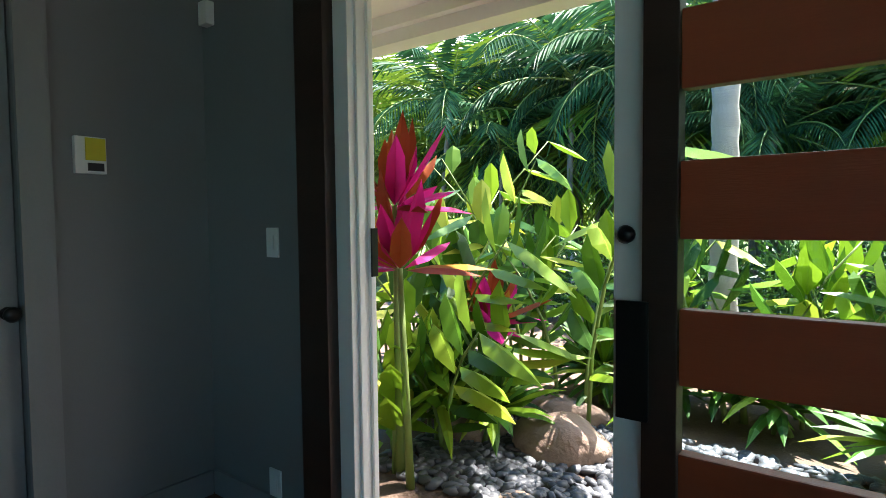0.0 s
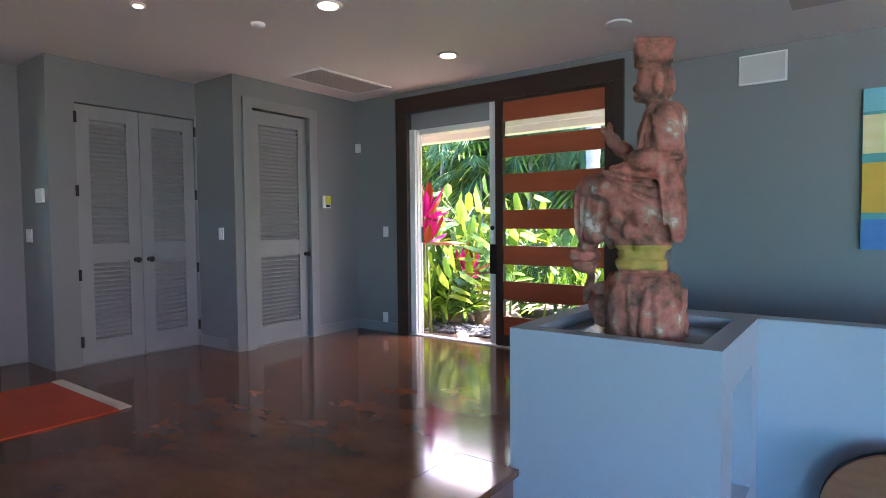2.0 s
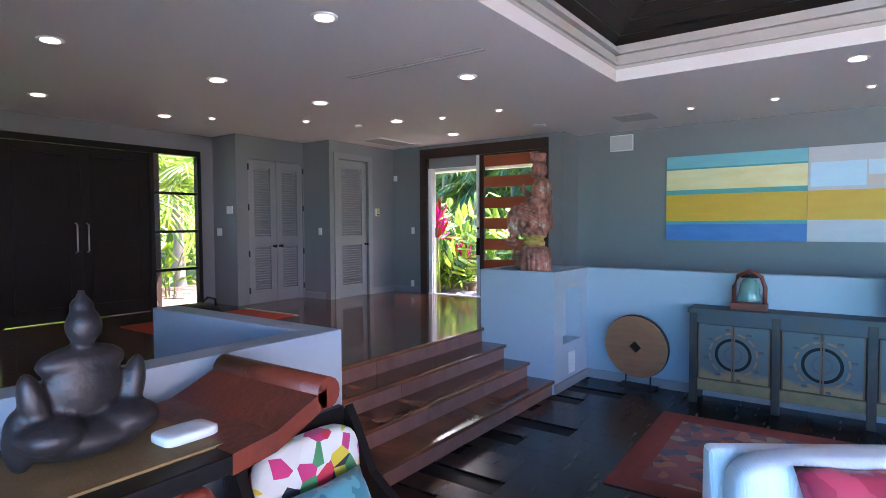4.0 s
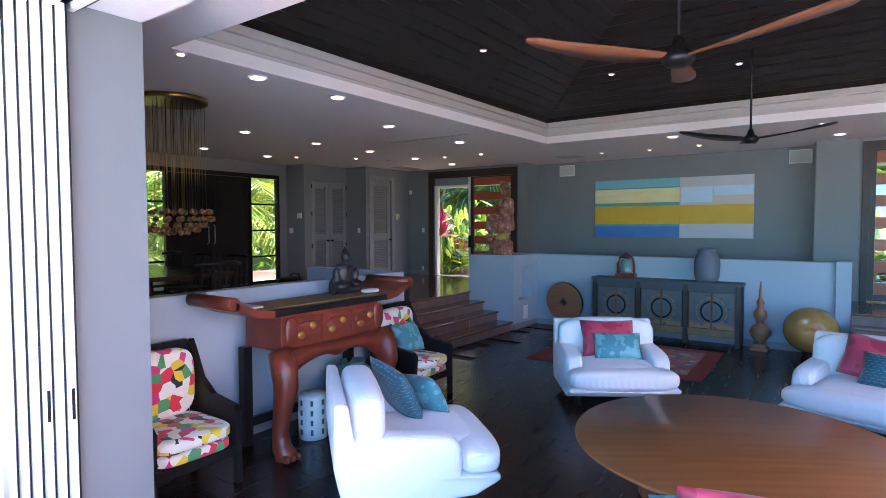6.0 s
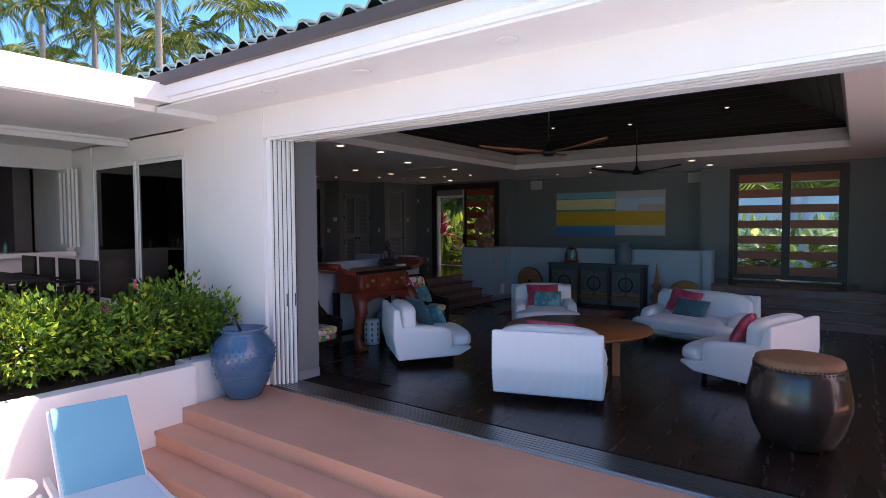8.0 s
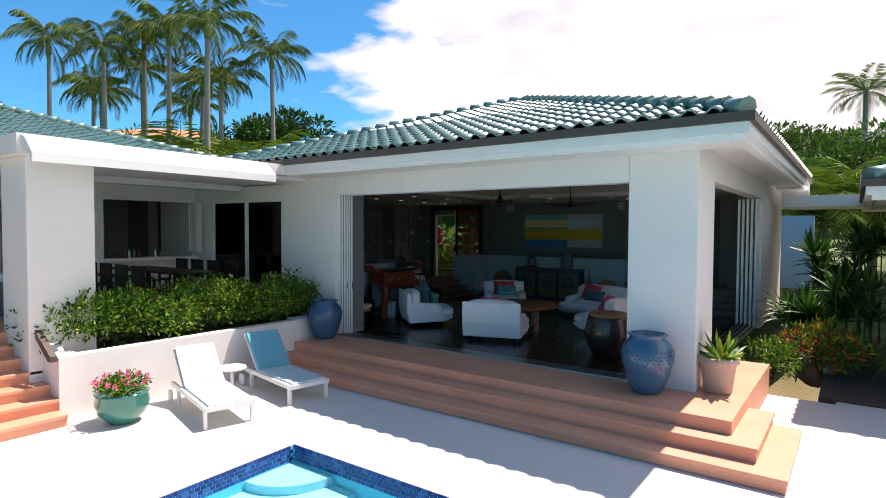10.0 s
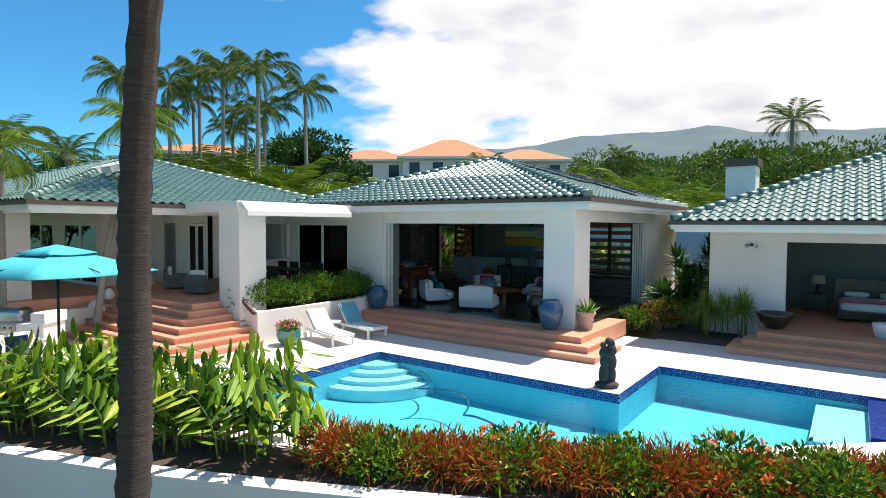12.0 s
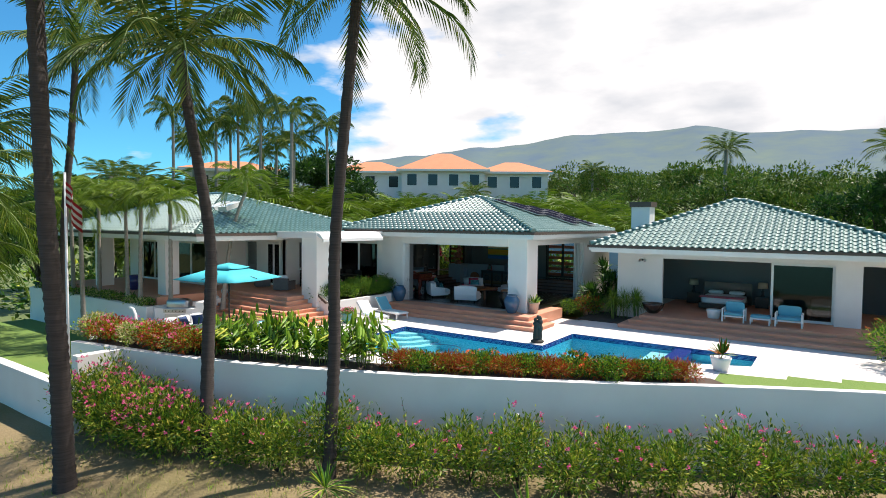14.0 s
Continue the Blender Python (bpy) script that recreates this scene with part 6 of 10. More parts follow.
boulder((-2.97, 3.85, 0.57), 0.26, 0.20, 0.15)
boulder((-2.75, 4.35, 0.58), 0.45, 0.2, 0.13)
boulder((11.6, -3.4, -0.45), 0.55, 0.45, 0.4, "dark boulder in the side garden")
boulder((11.9, -2.4, -0.45), 0.45, 0.4, 0.35, "dark boulder in the side garden")
boulder((2.3, -17.5, -0.35), 0.5, 0.36, 0.34, "dark lava boulder beside the steps", M_PEB)
peb = Leaves()
pv, pf = [], []
bm = bmesh.new()
bmesh.ops.create_icosphere(bm, subdivisions=1, radius=1.0)
pc, pt = [v.co.copy() for v in bm.verts], [tuple(v.index for v in f.verts) for f in bm.faces]
bm.free()
for _ in range(1500):
    x, y = rnd(-3.2, -0.9), rnd(3.05, 4.4)
    q = Euler((rnd(-0.4, 0.4), rnd(-0.4, 0.4), rnd(0, 6.3))).to_matrix()
    sx, sy, sz = rnd(0.035, 0.07), rnd(0.028, 0.05), rnd(0.018, 0.03)
    o = len(pv)
    for c in pc:
        w = q @ Vector((c.x * sx, c.y * sy, c.z * sz))
        pv.append((x + w.x, y + w.y, 0.565 + rnd(0, 0.002) + w.z))
    pf.extend(tuple(o + i for i in t) for t in pt)
me = bpy.data.meshes.new("pebbles")
me.from_pydata(pv, [], pf)
me.polygons.foreach_set("use_smooth", [True] * len(pf))
me.materials.append(M_PEB)
tagged(new("pebbles", me), "smooth dark grey river pebbles", "pebbles", kind="stuff")

for x, y, s, h in ((-3.25, 3.3, 7, 0.95), (-3.55, 4.1, 7, 1.5), (-3.3, 4.9, 6, 1.9), (-4.1, 5.8, 6, 2.7), (-2.5, 4.5, 3, 1.95), (-4.2, 4.6, 6, 2.0), (-2.0, 5.7, 5, 1.6), (-1.1, 5.2, 7, 1.5), (0.1, 4.8, 7, 1.5), (1.0, 5.4, 8, 1.7)):
    ginger("red_ginger", (x, y, 0.55), s, h, 0.56, 0.15, [L_LIME, L_GREEN], "tall lime-green ginger with broad leaves in the entry garden", "entry gingers", slots=(0, 1, 0))
for x, y, z in ((-2.82, 2.98, 1.55), (-2.95, 3.05, 1.85), (-3.09, 4.25, 0.92)):
    spiky("ti_plant", (x, y, 0.55), 20, 0.50, 0.11, [L_MAGENTA, L_RED], "ti plant with magenta leaves", "plant", 1.2, 0.35, (0, 0, 1), "ti plants", stalk=z)
for x, y in ((-2.6, 5.0), (-2.2, 4.75), (-3.0, 3.75), (-1.5, 5.0), (-0.6, 4.4), (0.2, 3.9)):
    spiky("fern", (x, y, 0.55), 34, 0.50, 0.07, [L_GREEN, L_LIME], "bright green fern clump", "fern", 1.3, 0.6, (0, 1), "ferns", heads=4, stalk=0.25)
for k in range(9):
    bush("garden_hedge", (-5.5 + 1.0 * k, 7.6, 0.55), (0.75, 0.5, 0.75), 1500, 0.09, 0.05, [L_DEEP, L_GREEN], "dark clipped garden hedge", slots=(0, 0, 1), group="entry hedge")
ent = palm("feather_palm", (-3.6, 10.4, 0.5), [(-3.6, 10.4, 2.6), (-3.5, 10.4, 4.4)], 15, 2.5, 0.6, 0.06, 0.045, "slender bamboo-like feather palm behind the hedge", bark=M_BARKG, leaf=L_BLUE, pairs=30, droop=1.15, hang=0.5, group="entry palms")
for k in range(27):
    x = -8.5 + 0.52 * k
    copy_thing(ent, pose(x, 10.6 + 1.2 * (k % 3), 0.3, rnd(-3, 3), rnd(-3, 3), rnd(0, 360)) @ Matrix.Scale(rnd(0.65, 1.25), 4))
for k in range(5):
    ginger("banana_leaf_plant", (5.6 + 0.85 * k, 4.3 + 0.4 * (k % 2), 0.55), 6, 1.7, 0.65, 0.2, [L_LIME, L_GREEN], "broad-leaved plant beyond the corridor panels", "corridor garden", slots=(0, 1))
spiky("ti_plant", (6.9, 4.2, 0.55), 26, 0.5, 0.1, [L_PINK, L_LIME], "pink and green ti plant", "plant", 1.2, 0.35, (0, 1), "ti plants", stalk=0.7)
M_BLUEWALL = mat("pale_blue_garden_wall", (0.25, 0.48, 0.66), (0.20, 0.42, 0.60), 0.8, scale=1, fine=40, bump=0.2)
structure("wall_garden_blue", [(4.5, 11.0, 6.4, 6.6, 0.3, 2.9)], M_BLUEWALL, "pale blue garden wall")
structure("trim_back_eave", [(-4.9, 11.0, 3.50, 3.66, 3.04, 3.56), (-4.9, 11.0, 3.44, 3.50, 3.12, 3.20), (-4.9, 0.0, 2.46, 3.44, 3.20, 3.24)], M_TRIM, "white moulded eave edge over the entry")
# garden seen through the glazed doors
for y in (-4.6, -3.9, -1.9, -1.3, -0.5):
    ginger("red_ginger", (-6.6 - rnd(0, 0.6), y, 0.55), 8, 2.2, 0.5, 0.14, [L_LIME, L_GREEN], "lime-green ginger outside the garden doors", "side gingers", slots=(0, 1, 0))
M_LIMESTONE = mat("weathered_limestone", (0.62, 0.57, 0.50), (0.46, 0.41, 0.35), 0.9, scale=4, fine=30, bump=0.6, depth=0.02)
gs = bmesh.new()
turned([(0.30, 0), (0.34, 0.15), (0.30, 0.32), (0.25, 0.55), (0.26, 0.75), (0.22, 0.95), (0.18, 1.1), (0.12, 1.2), (0.0001, 1.24)], 20, gs)
solid("stone_statue", gs, M_LIMESTONE, "pale weathered limestone garden statue", "statue", at=(-5.35, -1.75, 0.55))
structure("post_garden", [(-5.9, -5.55, -1.55, -1.2, 0.5, 3.5)], M_DARKWOOD, "dark wooden porch post")

# ---- living room ----
random.seed(33)


def cloth(name, a, b, scale=6.0, thresh=0.5, c=None, rough=0.8, kind="noise"):
    """Printed cloth: blots of two or three colours with a fine weave relief."""
    m = bpy.data.materials.new(name)
    m.use_nodes = True
    n, l = m.node_tree.nodes, m.node_tree.links
    p = n["Principled BSDF"]
    co = n.new("ShaderNodeTexCoord")
    if kind == "cells":
        t = n.new("ShaderNodeTexVoronoi")
        t.inputs["Scale"].default_value = scale
        src = t.outputs["Color"]
        sep = n.new("ShaderNodeSeparateColor")
        l.new(src, sep.inputs[0])
        fac = sep.outputs[0]
    elif kind == "grid":
        t = n.new("ShaderNodeTexBrick")
        t.inputs["Scale"].default_value = scale
        t.inputs["Mortar Size"].default_value = 0.09
        t.inputs["Color1"].default_value, t.inputs["Color2"].default_value, t.inputs["Mortar"].default_value = (0, 0, 0, 1), (0.15, 0.15, 0.15, 1), (1, 1, 1, 1)
        fac = t.outputs["Color"]
    else:
        t = n.new("ShaderNodeTexNoise")
        t.inputs["Scale"].default_value = scale
        fac = t.outputs["Fac"]
    l.new(co.outputs["Object"], t.inputs["Vector"])
    ramp = n.new("ShaderNodeValToRGB")
    ramp.color_ramp.interpolation = "CONSTANT" if kind != "grid" else "LINEAR"
    ramp.color_ramp.elements[0].color = (*a, 1)
    ramp.color_ramp.elements[1].position, ramp.color_ramp.elements[1].color = thresh, (*b, 1)
    for i, col in enumerate(c or ()):
        e = ramp.color_ramp.elements.new(min(0.98, thresh + (1 - thresh) * (i + 1) / (len(c) + 1)))
        e.color = (*col, 1)
    l.new(fac, ramp.inputs["Fac"])
    l.new(ramp.outputs["Color"], p.inputs["Base Color"])
    p.inputs["Roughness"].default_value = rough
    p.inputs["Sheen Weight"].default_value = 0.2
    w, bp = n.new("ShaderNodeTexNoise"), n.new("ShaderNodeBump")
    w.inputs["Scale"].default_value = 220
    bp.inputs["Strength"].default_value, bp.inputs["Distance"].default_value = 0.2, 0.002
    l.new(co.outputs["Object"], w.inputs["Vector"])
    l.new(w.outputs["Fac"], bp.inputs["Height"])
    l.new(bp.outputs[0], p.inputs["Normal"])
    return m


def corduroy():
    m = mat("white_corded_cloth", (0.80, 0.79, 0.80), (0.74, 0.73, 0.75), 0.9, scale=2, fine=30, bump=0.0)
    n, l = m.node_tree.nodes, m.node_tree.links
    co, w, bp = n.new("ShaderNodeTexCoord"), n.new("ShaderNodeTexWave"), n.new("ShaderNodeBump")
    w.bands_direction = "X"
    w.inputs["Scale"].default_value = 26
    bp.inputs["Strength"].default_value, bp.inputs["Distance"].default_value = 0.35, 0.004
    l.new(co.outputs["Object"], w.inputs["Vector"])
    l.new(w.outputs["Fac"], bp.inputs["Height"])
    l.new(bp.outputs[0], n["Principled BSDF"].inputs["Normal"])
    n["Principled BSDF"].inputs["Sheen Weight"].default_value = 0.3
    return m


M_SOFA = corduroy()
M_TEAL = cloth("teal_silk_print", (0.03, 0.22, 0.25), (0.10, 0.38, 0.40), 9, 0.52, rough=0.45)
M_TEALG = cloth("teal_trellis_print", (0.04, 0.25, 0.28), (0.015, 0.09, 0.12), 9, 0.5, rough=0.5, kind="grid")
M_PINKC = cloth("rose_red_print", (0.60, 0.05, 0.09), (0.42, 0.02, 0.05), 7, 0.55, rough=0.5)
M_FLORAL = cloth("bright_floral_print", (0.75, 0.72, 0.64), (0.02, 0.02, 0.03), 13, 0.22, [(0.70, 0.03, 0.06), (0.75, 0.70, 0.62), (0.72, 0.50, 0.03), (0.05, 0.28, 0.10), (0.72, 0.66, 0.58), (0.65, 0.04, 0.16)], kind="cells")
M_OAK = mat("honey_oak", (0.33, 0.115, 0.035), (0.16, 0.055, 0.018), 0.38, scale=1.2, fine=22, stretch=(1, 12, 1), bump=0.05, coat=0.15)
M_REDLAC = mat("worn_red_lacquer", (0.26, 0.035, 0.015), (0.09, 0.02, 0.01), 0.4, scale=5, fine=35, bump=0.35, depth=0.01)
M_GOLD = mat("worn_gilt", (0.45, 0.22, 0.05), (0.25, 0.08, 0.02), 0.45, metal=0.4, scale=9, fine=40, bump=0.3)
M_RUNNER = mat("brown_brocade", (0.30, 0.17, 0.06), (0.20, 0.10, 0.035), 0.7, scale=12, fine=70, bump=0.3)
M_CELADON = mat("crackled_celadon", (0.12, 0.28, 0.24), (0.08, 0.20, 0.18), 0.25, scale=6, fine=40, bump=0.1, coat=0.5)
M_BRONZE = mat("dark_bronze", (0.055, 0.045, 0.045), (0.03, 0.025, 0.028), 0.45, metal=0.5, scale=8, fine=40, bump=0.3)
M_CABBLUE = mat("worn_blue_cabinet_paint", (0.03, 0.065, 0.095), (0.075, 0.06, 0.035), 0.6, scale=4, fine=30, bump=0.3, depth=0.005)
M_CABDARK = mat("chipped_black_cabinet_paint", (0.008, 0.012, 0.018), (0.06, 0.045, 0.025), 0.55, scale=3.5, fine=18, bump=0.35, depth=0.005)
M_PANELBLUE = mat("faded_blue_door_paint", (0.055, 0.095, 0.115), (0.095, 0.11, 0.09), 0.6, scale=5, fine=30, bump=0.25, depth=0.004)
M_EDGE = mat("bare_copper_brown_edge", (0.20, 0.10, 0.05), (0.11, 0.055, 0.03), 0.6, scale=9, fine=40, bump=0.2)
M_WORN = mat("worn_ochre_paint", (0.26, 0.19, 0.08), (0.12, 0.10, 0.05), 0.65, scale=7, fine=30, bump=0.3, depth=0.005)
pn, pl = M_PANELBLUE.node_tree.nodes, M_PANELBLUE.node_tree.links
p_co, p_no, p_sep = pn.new("ShaderNodeTexCoord"), pn.new("ShaderNodeTexNoise"), pn.new("ShaderNodeSeparateXYZ")
p_no.inputs["Scale"].default_value, p_no.inputs["Detail"].default_value = 6.0, 5.0
p_add, p_map, p_mix = pn.new("ShaderNodeMath"), pn.new("ShaderNodeMapRange"), pn.new("ShaderNodeMixRGB")
p_add.operation = "MULTIPLY_ADD"
p_add.inputs[1].default_value = 0.16
p_map.inputs["From Min"].default_value, p_map.inputs["From Max"].default_value = 0.41, 0.47
p_mix.inputs["Color1"].default_value = (0.25, 0.16, 0.07, 1)
p_bsdf = pn["Principled BSDF"]
pl.new(p_bsdf.inputs["Base Color"].links[0].from_socket, p_mix.inputs["Color2"])
pl.new(p_co.outputs["Object"], p_no.inputs["Vector"])
pl.new(p_co.outputs["Object"], p_sep.inputs[0])
pl.new(p_no.outputs["Fac"], p_add.inputs[0])
pl.new(p_sep.outputs["Z"], p_add.inputs[2])
pl.new(p_add.outputs[0], p_map.inputs["Value"])
pl.new(p_map.outputs[0], p_mix.inputs["Fac"])
pl.new(p_mix.outputs["Color"], p_bsdf.inputs["Base Color"])
M_MOTIF = mat("painted_ochre_motif", (0.36, 0.16, 0.06), (0.26, 0.10, 0.05), 0.6, scale=9, fine=40, bump=0.1)
M_MOTIFD = mat("painted_dark_motif", (0.06, 0.07, 0.09), (0.10, 0.09, 0.08), 0.6, scale=9, fine=40, bump=0.1)
M_GONG = mat("aged_wooden_disc", (0.40, 0.165, 0.075), (0.25, 0.09, 0.045), 0.5, scale=3, fine=25, stretch=(1, 1, 6), bump=0.2)
M_BALLW = mat("polished_golden_burl", (0.52, 0.27, 0.08), (0.36, 0.16, 0.04), 0.2, scale=3, fine=18, bump=0.05, coat=0.6)
M_VASE = mat("slate_blue_jar", (0.10, 0.12, 0.16), (0.14, 0.16, 0.20), 0.6, scale=5, fine=60, bump=0.4)
M_DRUM = mat("dark_lacquered_drum", (0.025, 0.014, 0.012), (0.05, 0.025, 0.018), 0.25, scale=4, fine=30, bump=0.1, coat=0.3)
M_HIDE = mat("drum_hide", (0.30, 0.15, 0.08), (0.20, 0.09, 0.05), 0.7, scale=5, fine=40, bump=0.3)
M_RUGR = cloth("red_persian_wool", (0.22, 0.035, 0.03), (0.03, 0.035, 0.07), 10, 0.5, [(0.35, 0.10, 0.04), (0.22, 0.04, 0.03), (0.30, 0.20, 0.12)], kind="cells", rough=0.95)
M_FANW = mat("walnut_fan_blade", (0.22, 0.075, 0.035), (0.14, 0.045, 0.022), 0.35, scale=2, fine=25, stretch=(1, 9, 9), bump=0.05)


def turn_to(x, y, fx, fy, z=0.0):
    """A pose at (x, y) whose local -y looks along (fx, fy)."""
    return Matrix.Translation((x, y, z)) @ Matrix.Rotation(math.atan2(fx, -fy), 4, "Z")


def scatter_pillow(parent_name, m_world, w, h, material, label, tilt=-62, spin=0, group=""):
    """A stuffed square pillow with pulled-out corners."""
    bm = bmesh.new()
    n = 14
    for side in (-1, 1):
        grid = []
        for j in range(n + 1):
            row = []
            for i in range(n + 1):
                u, v = 2 * i / n - 1, 2 * j / n - 1
                e = (1 - abs(u) ** 2.6) * (1 - abs(v) ** 2.6)
                pin = 1 - 0.07 * (1 - abs(u * v)) * max(abs(u), abs(v)) ** 3
                row.append(bm.verts.new((u * w / 2 * pin, v * h / 2 * pin, side * (0.085 * e ** 0.55) + 0.004 * noise.noise((u * 3, v * 3, side)))))
            grid.append(row)
        for a, b in zip(grid, grid[1:]):
            for i in range(n):
                bm.faces.new((a[i], a[i + 1], b[i + 1], b[i])).smooth = True
    bmesh.ops.remove_doubles(bm, verts=bm.verts[:], dist=0.002)
    return solid("pillow", bm, material, label, "pillow", at=m_world @ pose(0, 0, 0, -tilt, 0, 0) @ pose(0, 0, 0, 0, 0, spin), group=group)


def lounge_chair(m, W, label, name="armchair", group="white lounge chairs"):
    """A low, deep lounge seat in white corded cloth: tilted shell, bolster back, sloping arms and a long seat cushion; faces local -y."""
    th = thing(name, label, "sofa" if W > 1.4 else "armchair", m, group)
    shell = bmesh.new()
    prof = [(0.50, 0.09), (-0.40, 0.12), (-0.58, 0.21), (-0.58, 0.25), (0.40, 0.28), (0.47, 0.82), (0.56, 0.83), (0.57, 0.40)]
    a = [shell.verts.new((-W / 2, y, z)) for y, z in prof]
    b = [shell.verts.new((W / 2, y, z)) for y, z in prof]
    shell.faces.new(a), shell.faces.new(b[::-1])
    for i in range(len(prof)):
        k = (i + 1) % len(prof)
        shell.faces.new((a[i], a[k], b[k], b[i]))
    bmesh.ops.bevel(shell, geom=shell.edges[:], offset=0.035, segments=3, affect="EDGES", profile=0.6)
    part("shell", shell, M_SOFA, th)
    part("back_cushion", soft_box(W * 0.95, 0.27, 0.46, 4.0, 22, (0, 0.33, 0.63), crown=0.05), M_SOFA, th)
    seat = soft_box(W - 0.40, 0.92, 0.24, 5.0, 20, (0, -0.06, 0.35), crown=0.12)
    soft_box(W * 0.995, 0.36, 0.23, 3.4, 20, (0, -0.46, 0.335), seat, 0.05)
    part("seat_cushion", seat, M_SOFA, th)
    for s in (-1, 1):
        arm = soft_box(0.23, 0.84, 0.42, 4.5, 18, (s * (W / 2 - 0.113), 0.11, 0.36))
        for v in arm.verts:
            if v.co.z > 0.36:
                v.co.z += 0.06 * (v.co.y - 0.11)
        part("arm", arm, M_SOFA, th)
    for sx in (-1, 1):
        for y in (-0.32, 0.42):
            part("foot", turned([(0.03, 0), (0.035, 0.01), (0.03, 0.09), (0.04, 0.10)], 12, at=(sx * (W / 2 - 0.15), y, 0)), M_BLACK, th)
    return th


def offset(m, x, y, z):
    return m @ Matrix.Translation((x, y, z))


mL = turn_to(3.54, -6.24, 0.64, 0.77)
lounge_chair(mL, 1.15, "white corded lounge chair with teal pillows")
scatter_pillow("", offset(mL, 0.22, 0.02, 0.66) @ pose(0, 0, 0, 0, 0, 18), 0.52, 0.52, M_TEALG, "teal printed pillow leaning on the white chair", spin=8)
scatter_pillow("", offset(mL, 0.32, -0.22, 0.60) @ pose(0, 0, 0, 0, 0, 28), 0.46, 0.34, M_TEAL, "small teal printed pillow on the white chair", spin=-6)
mC = turn_to(4.06, -3.16, 0.55, -0.83)
lounge_chair(mC, 1.18, "white corded lounge chair with rose and teal pillows")
scatter_pillow("", offset(mC, -0.02, 0.10, 0.66), 0.62, 0.44, M_PINKC, "rose-red printed pillow on the white chair")
scatter_pillow("", offset(mC, 0.05, -0.06, 0.60), 0.54, 0.32, M_TEAL, "teal silk pillow on the white chair")
mF = turn_to(5.95, -6.82, -0.30, 0.95)
lounge_chair(mF, 1.24, "white corded lounge chair seen from its straight back")
scatter_pillow("", offset(mF, 0.0, 0.10, 0.70), 0.62, 0.44, M_PINKC, "rose-red printed pillow on the white chair", spin=4)
scatter_pillow("", offset(mF, 0.05, -0.06, 0.62), 0.70, 0.34, M_TEAL, "teal printed pillow on the white chair")
mR = turn_to(6.68, -2.86, -0.22, -0.975)
lounge_chair(mR, 1.70, "white corded two-seat sofa with rose and teal pillows", "loveseat")
scatter_pillow("", offset(mR, -0.22, 0.08, 0.68), 0.56, 0.44, M_PINKC, "rose-red printed pillow on the white sofa", spin=-8)
scatter_pillow("", offset(mR, -0.02, -0.08, 0.60), 0.58, 0.34, M_TEALG, "teal trellis pillow on the white sofa", spin=-4)
mR2 = turn_to(7.78, -4.78, -0.95, 0.30)
lounge_chair(mR2, 1.35, "white corded lounge chair with a rose-red pillow")
scatter_pillow("", offset(mR2, 0.30, 0.05, 0.68) @ pose(0, 0, 0, 0, 0, 15), 0.55, 0.5, M_PINKC, "rose-red printed pillow on the white chair", spin=10)
scatter_pillow("", offset(mR2, 0.08, -0.05, 0.60), 0.5, 0.34, M_TEAL, "teal pillow on the white chair")

table = thing("round_table", "large round honey oak coffee table on square legs", "table", Matrix.Translation((5.70, -5.48, 0)) @ Matrix.Rotation(radians(32), 4, "Z") @ Matrix.Diagonal((1.03, 1.03, 0.79, 1)))
part("tabletop", turned([(0.0001, 0.66), (0.90, 0.66), (0.96, 0.69), (0.985, 0.71), (0.98, 0.735), (0.0001, 0.74)], 72), M_OAK, table)
for sx in (-1, 1):
    for sy in (-1, 1):
        part("leg", boxes([(sx * 0.42 - 0.05, sx * 0.42 + 0.05, sy * 0.42 - 0.05, sy * 0.42 + 0.05, 0, 0.66)], 0.006), M_OAK, table)
for s in (-1, 1):
    part("apron", boxes([(-0.37, 0.37, s * 0.42 - 0.02, s * 0.42 + 0.02, 0.56, 0.66)]), M_OAK, table)
    part("apron", boxes([(s * 0.42 - 0.02, s * 0.42 + 0.02, -0.37, 0.37, 0.56, 0.66)]), M_OAK, table)

drum = thing("barrel_drum", "dark lacquered barrel drum with a studded hide top", "drum", Matrix.Translation((8.47, -6.96, 0)) @ Matrix.Scale(1.1, 4))
part("barrel", turned([(0.24, 0.0), (0.27, 0.02), (0.34, 0.16), (0.385, 0.33), (0.385, 0.43), (0.35, 0.60), (0.325, 0.68)], 40), M_DRUM, drum)
part("hide", turned([(0.335, 0.62), (0.330, 0.68), (0.322, 0.715), (0.29, 0.725), (0.0001, 0.72)], 40), M_HIDE, drum)
stud = finish("stud", turned([(0.0001, 0.007), (0.006, 0.005), (0.008, 0), (0.0001, 0)], 8), M_BLACK)
for i in range(60):
    a = 2 * math.pi * i / 60
    for z, r in ((0.645, 0.336), (0.668, 0.333)):
        o = new("stud", stud)
        o.parent = drum
        o.matrix_basis = Matrix.Translation((r * math.cos(a), r * math.sin(a), z)) @ Matrix.Rotation(a, 4, "Z") @ Matrix.Rotation(radians(90), 4, "Y")

# altar table with carved cabriole legs, bronze figure, jars
al = thing("altar_table", "tall carved red lacquer altar table with a brocade runner", "table", Matrix.Translation((0.0, -0.736, 0)) @ Matrix.Diagonal((1, 0.92, 1, 1)))
part("top", boxes([(1.80, 2.42, -6.35, -4.80, 1.22, 1.275)], 0.01), M_BLACKWOOD, al, "black table top")
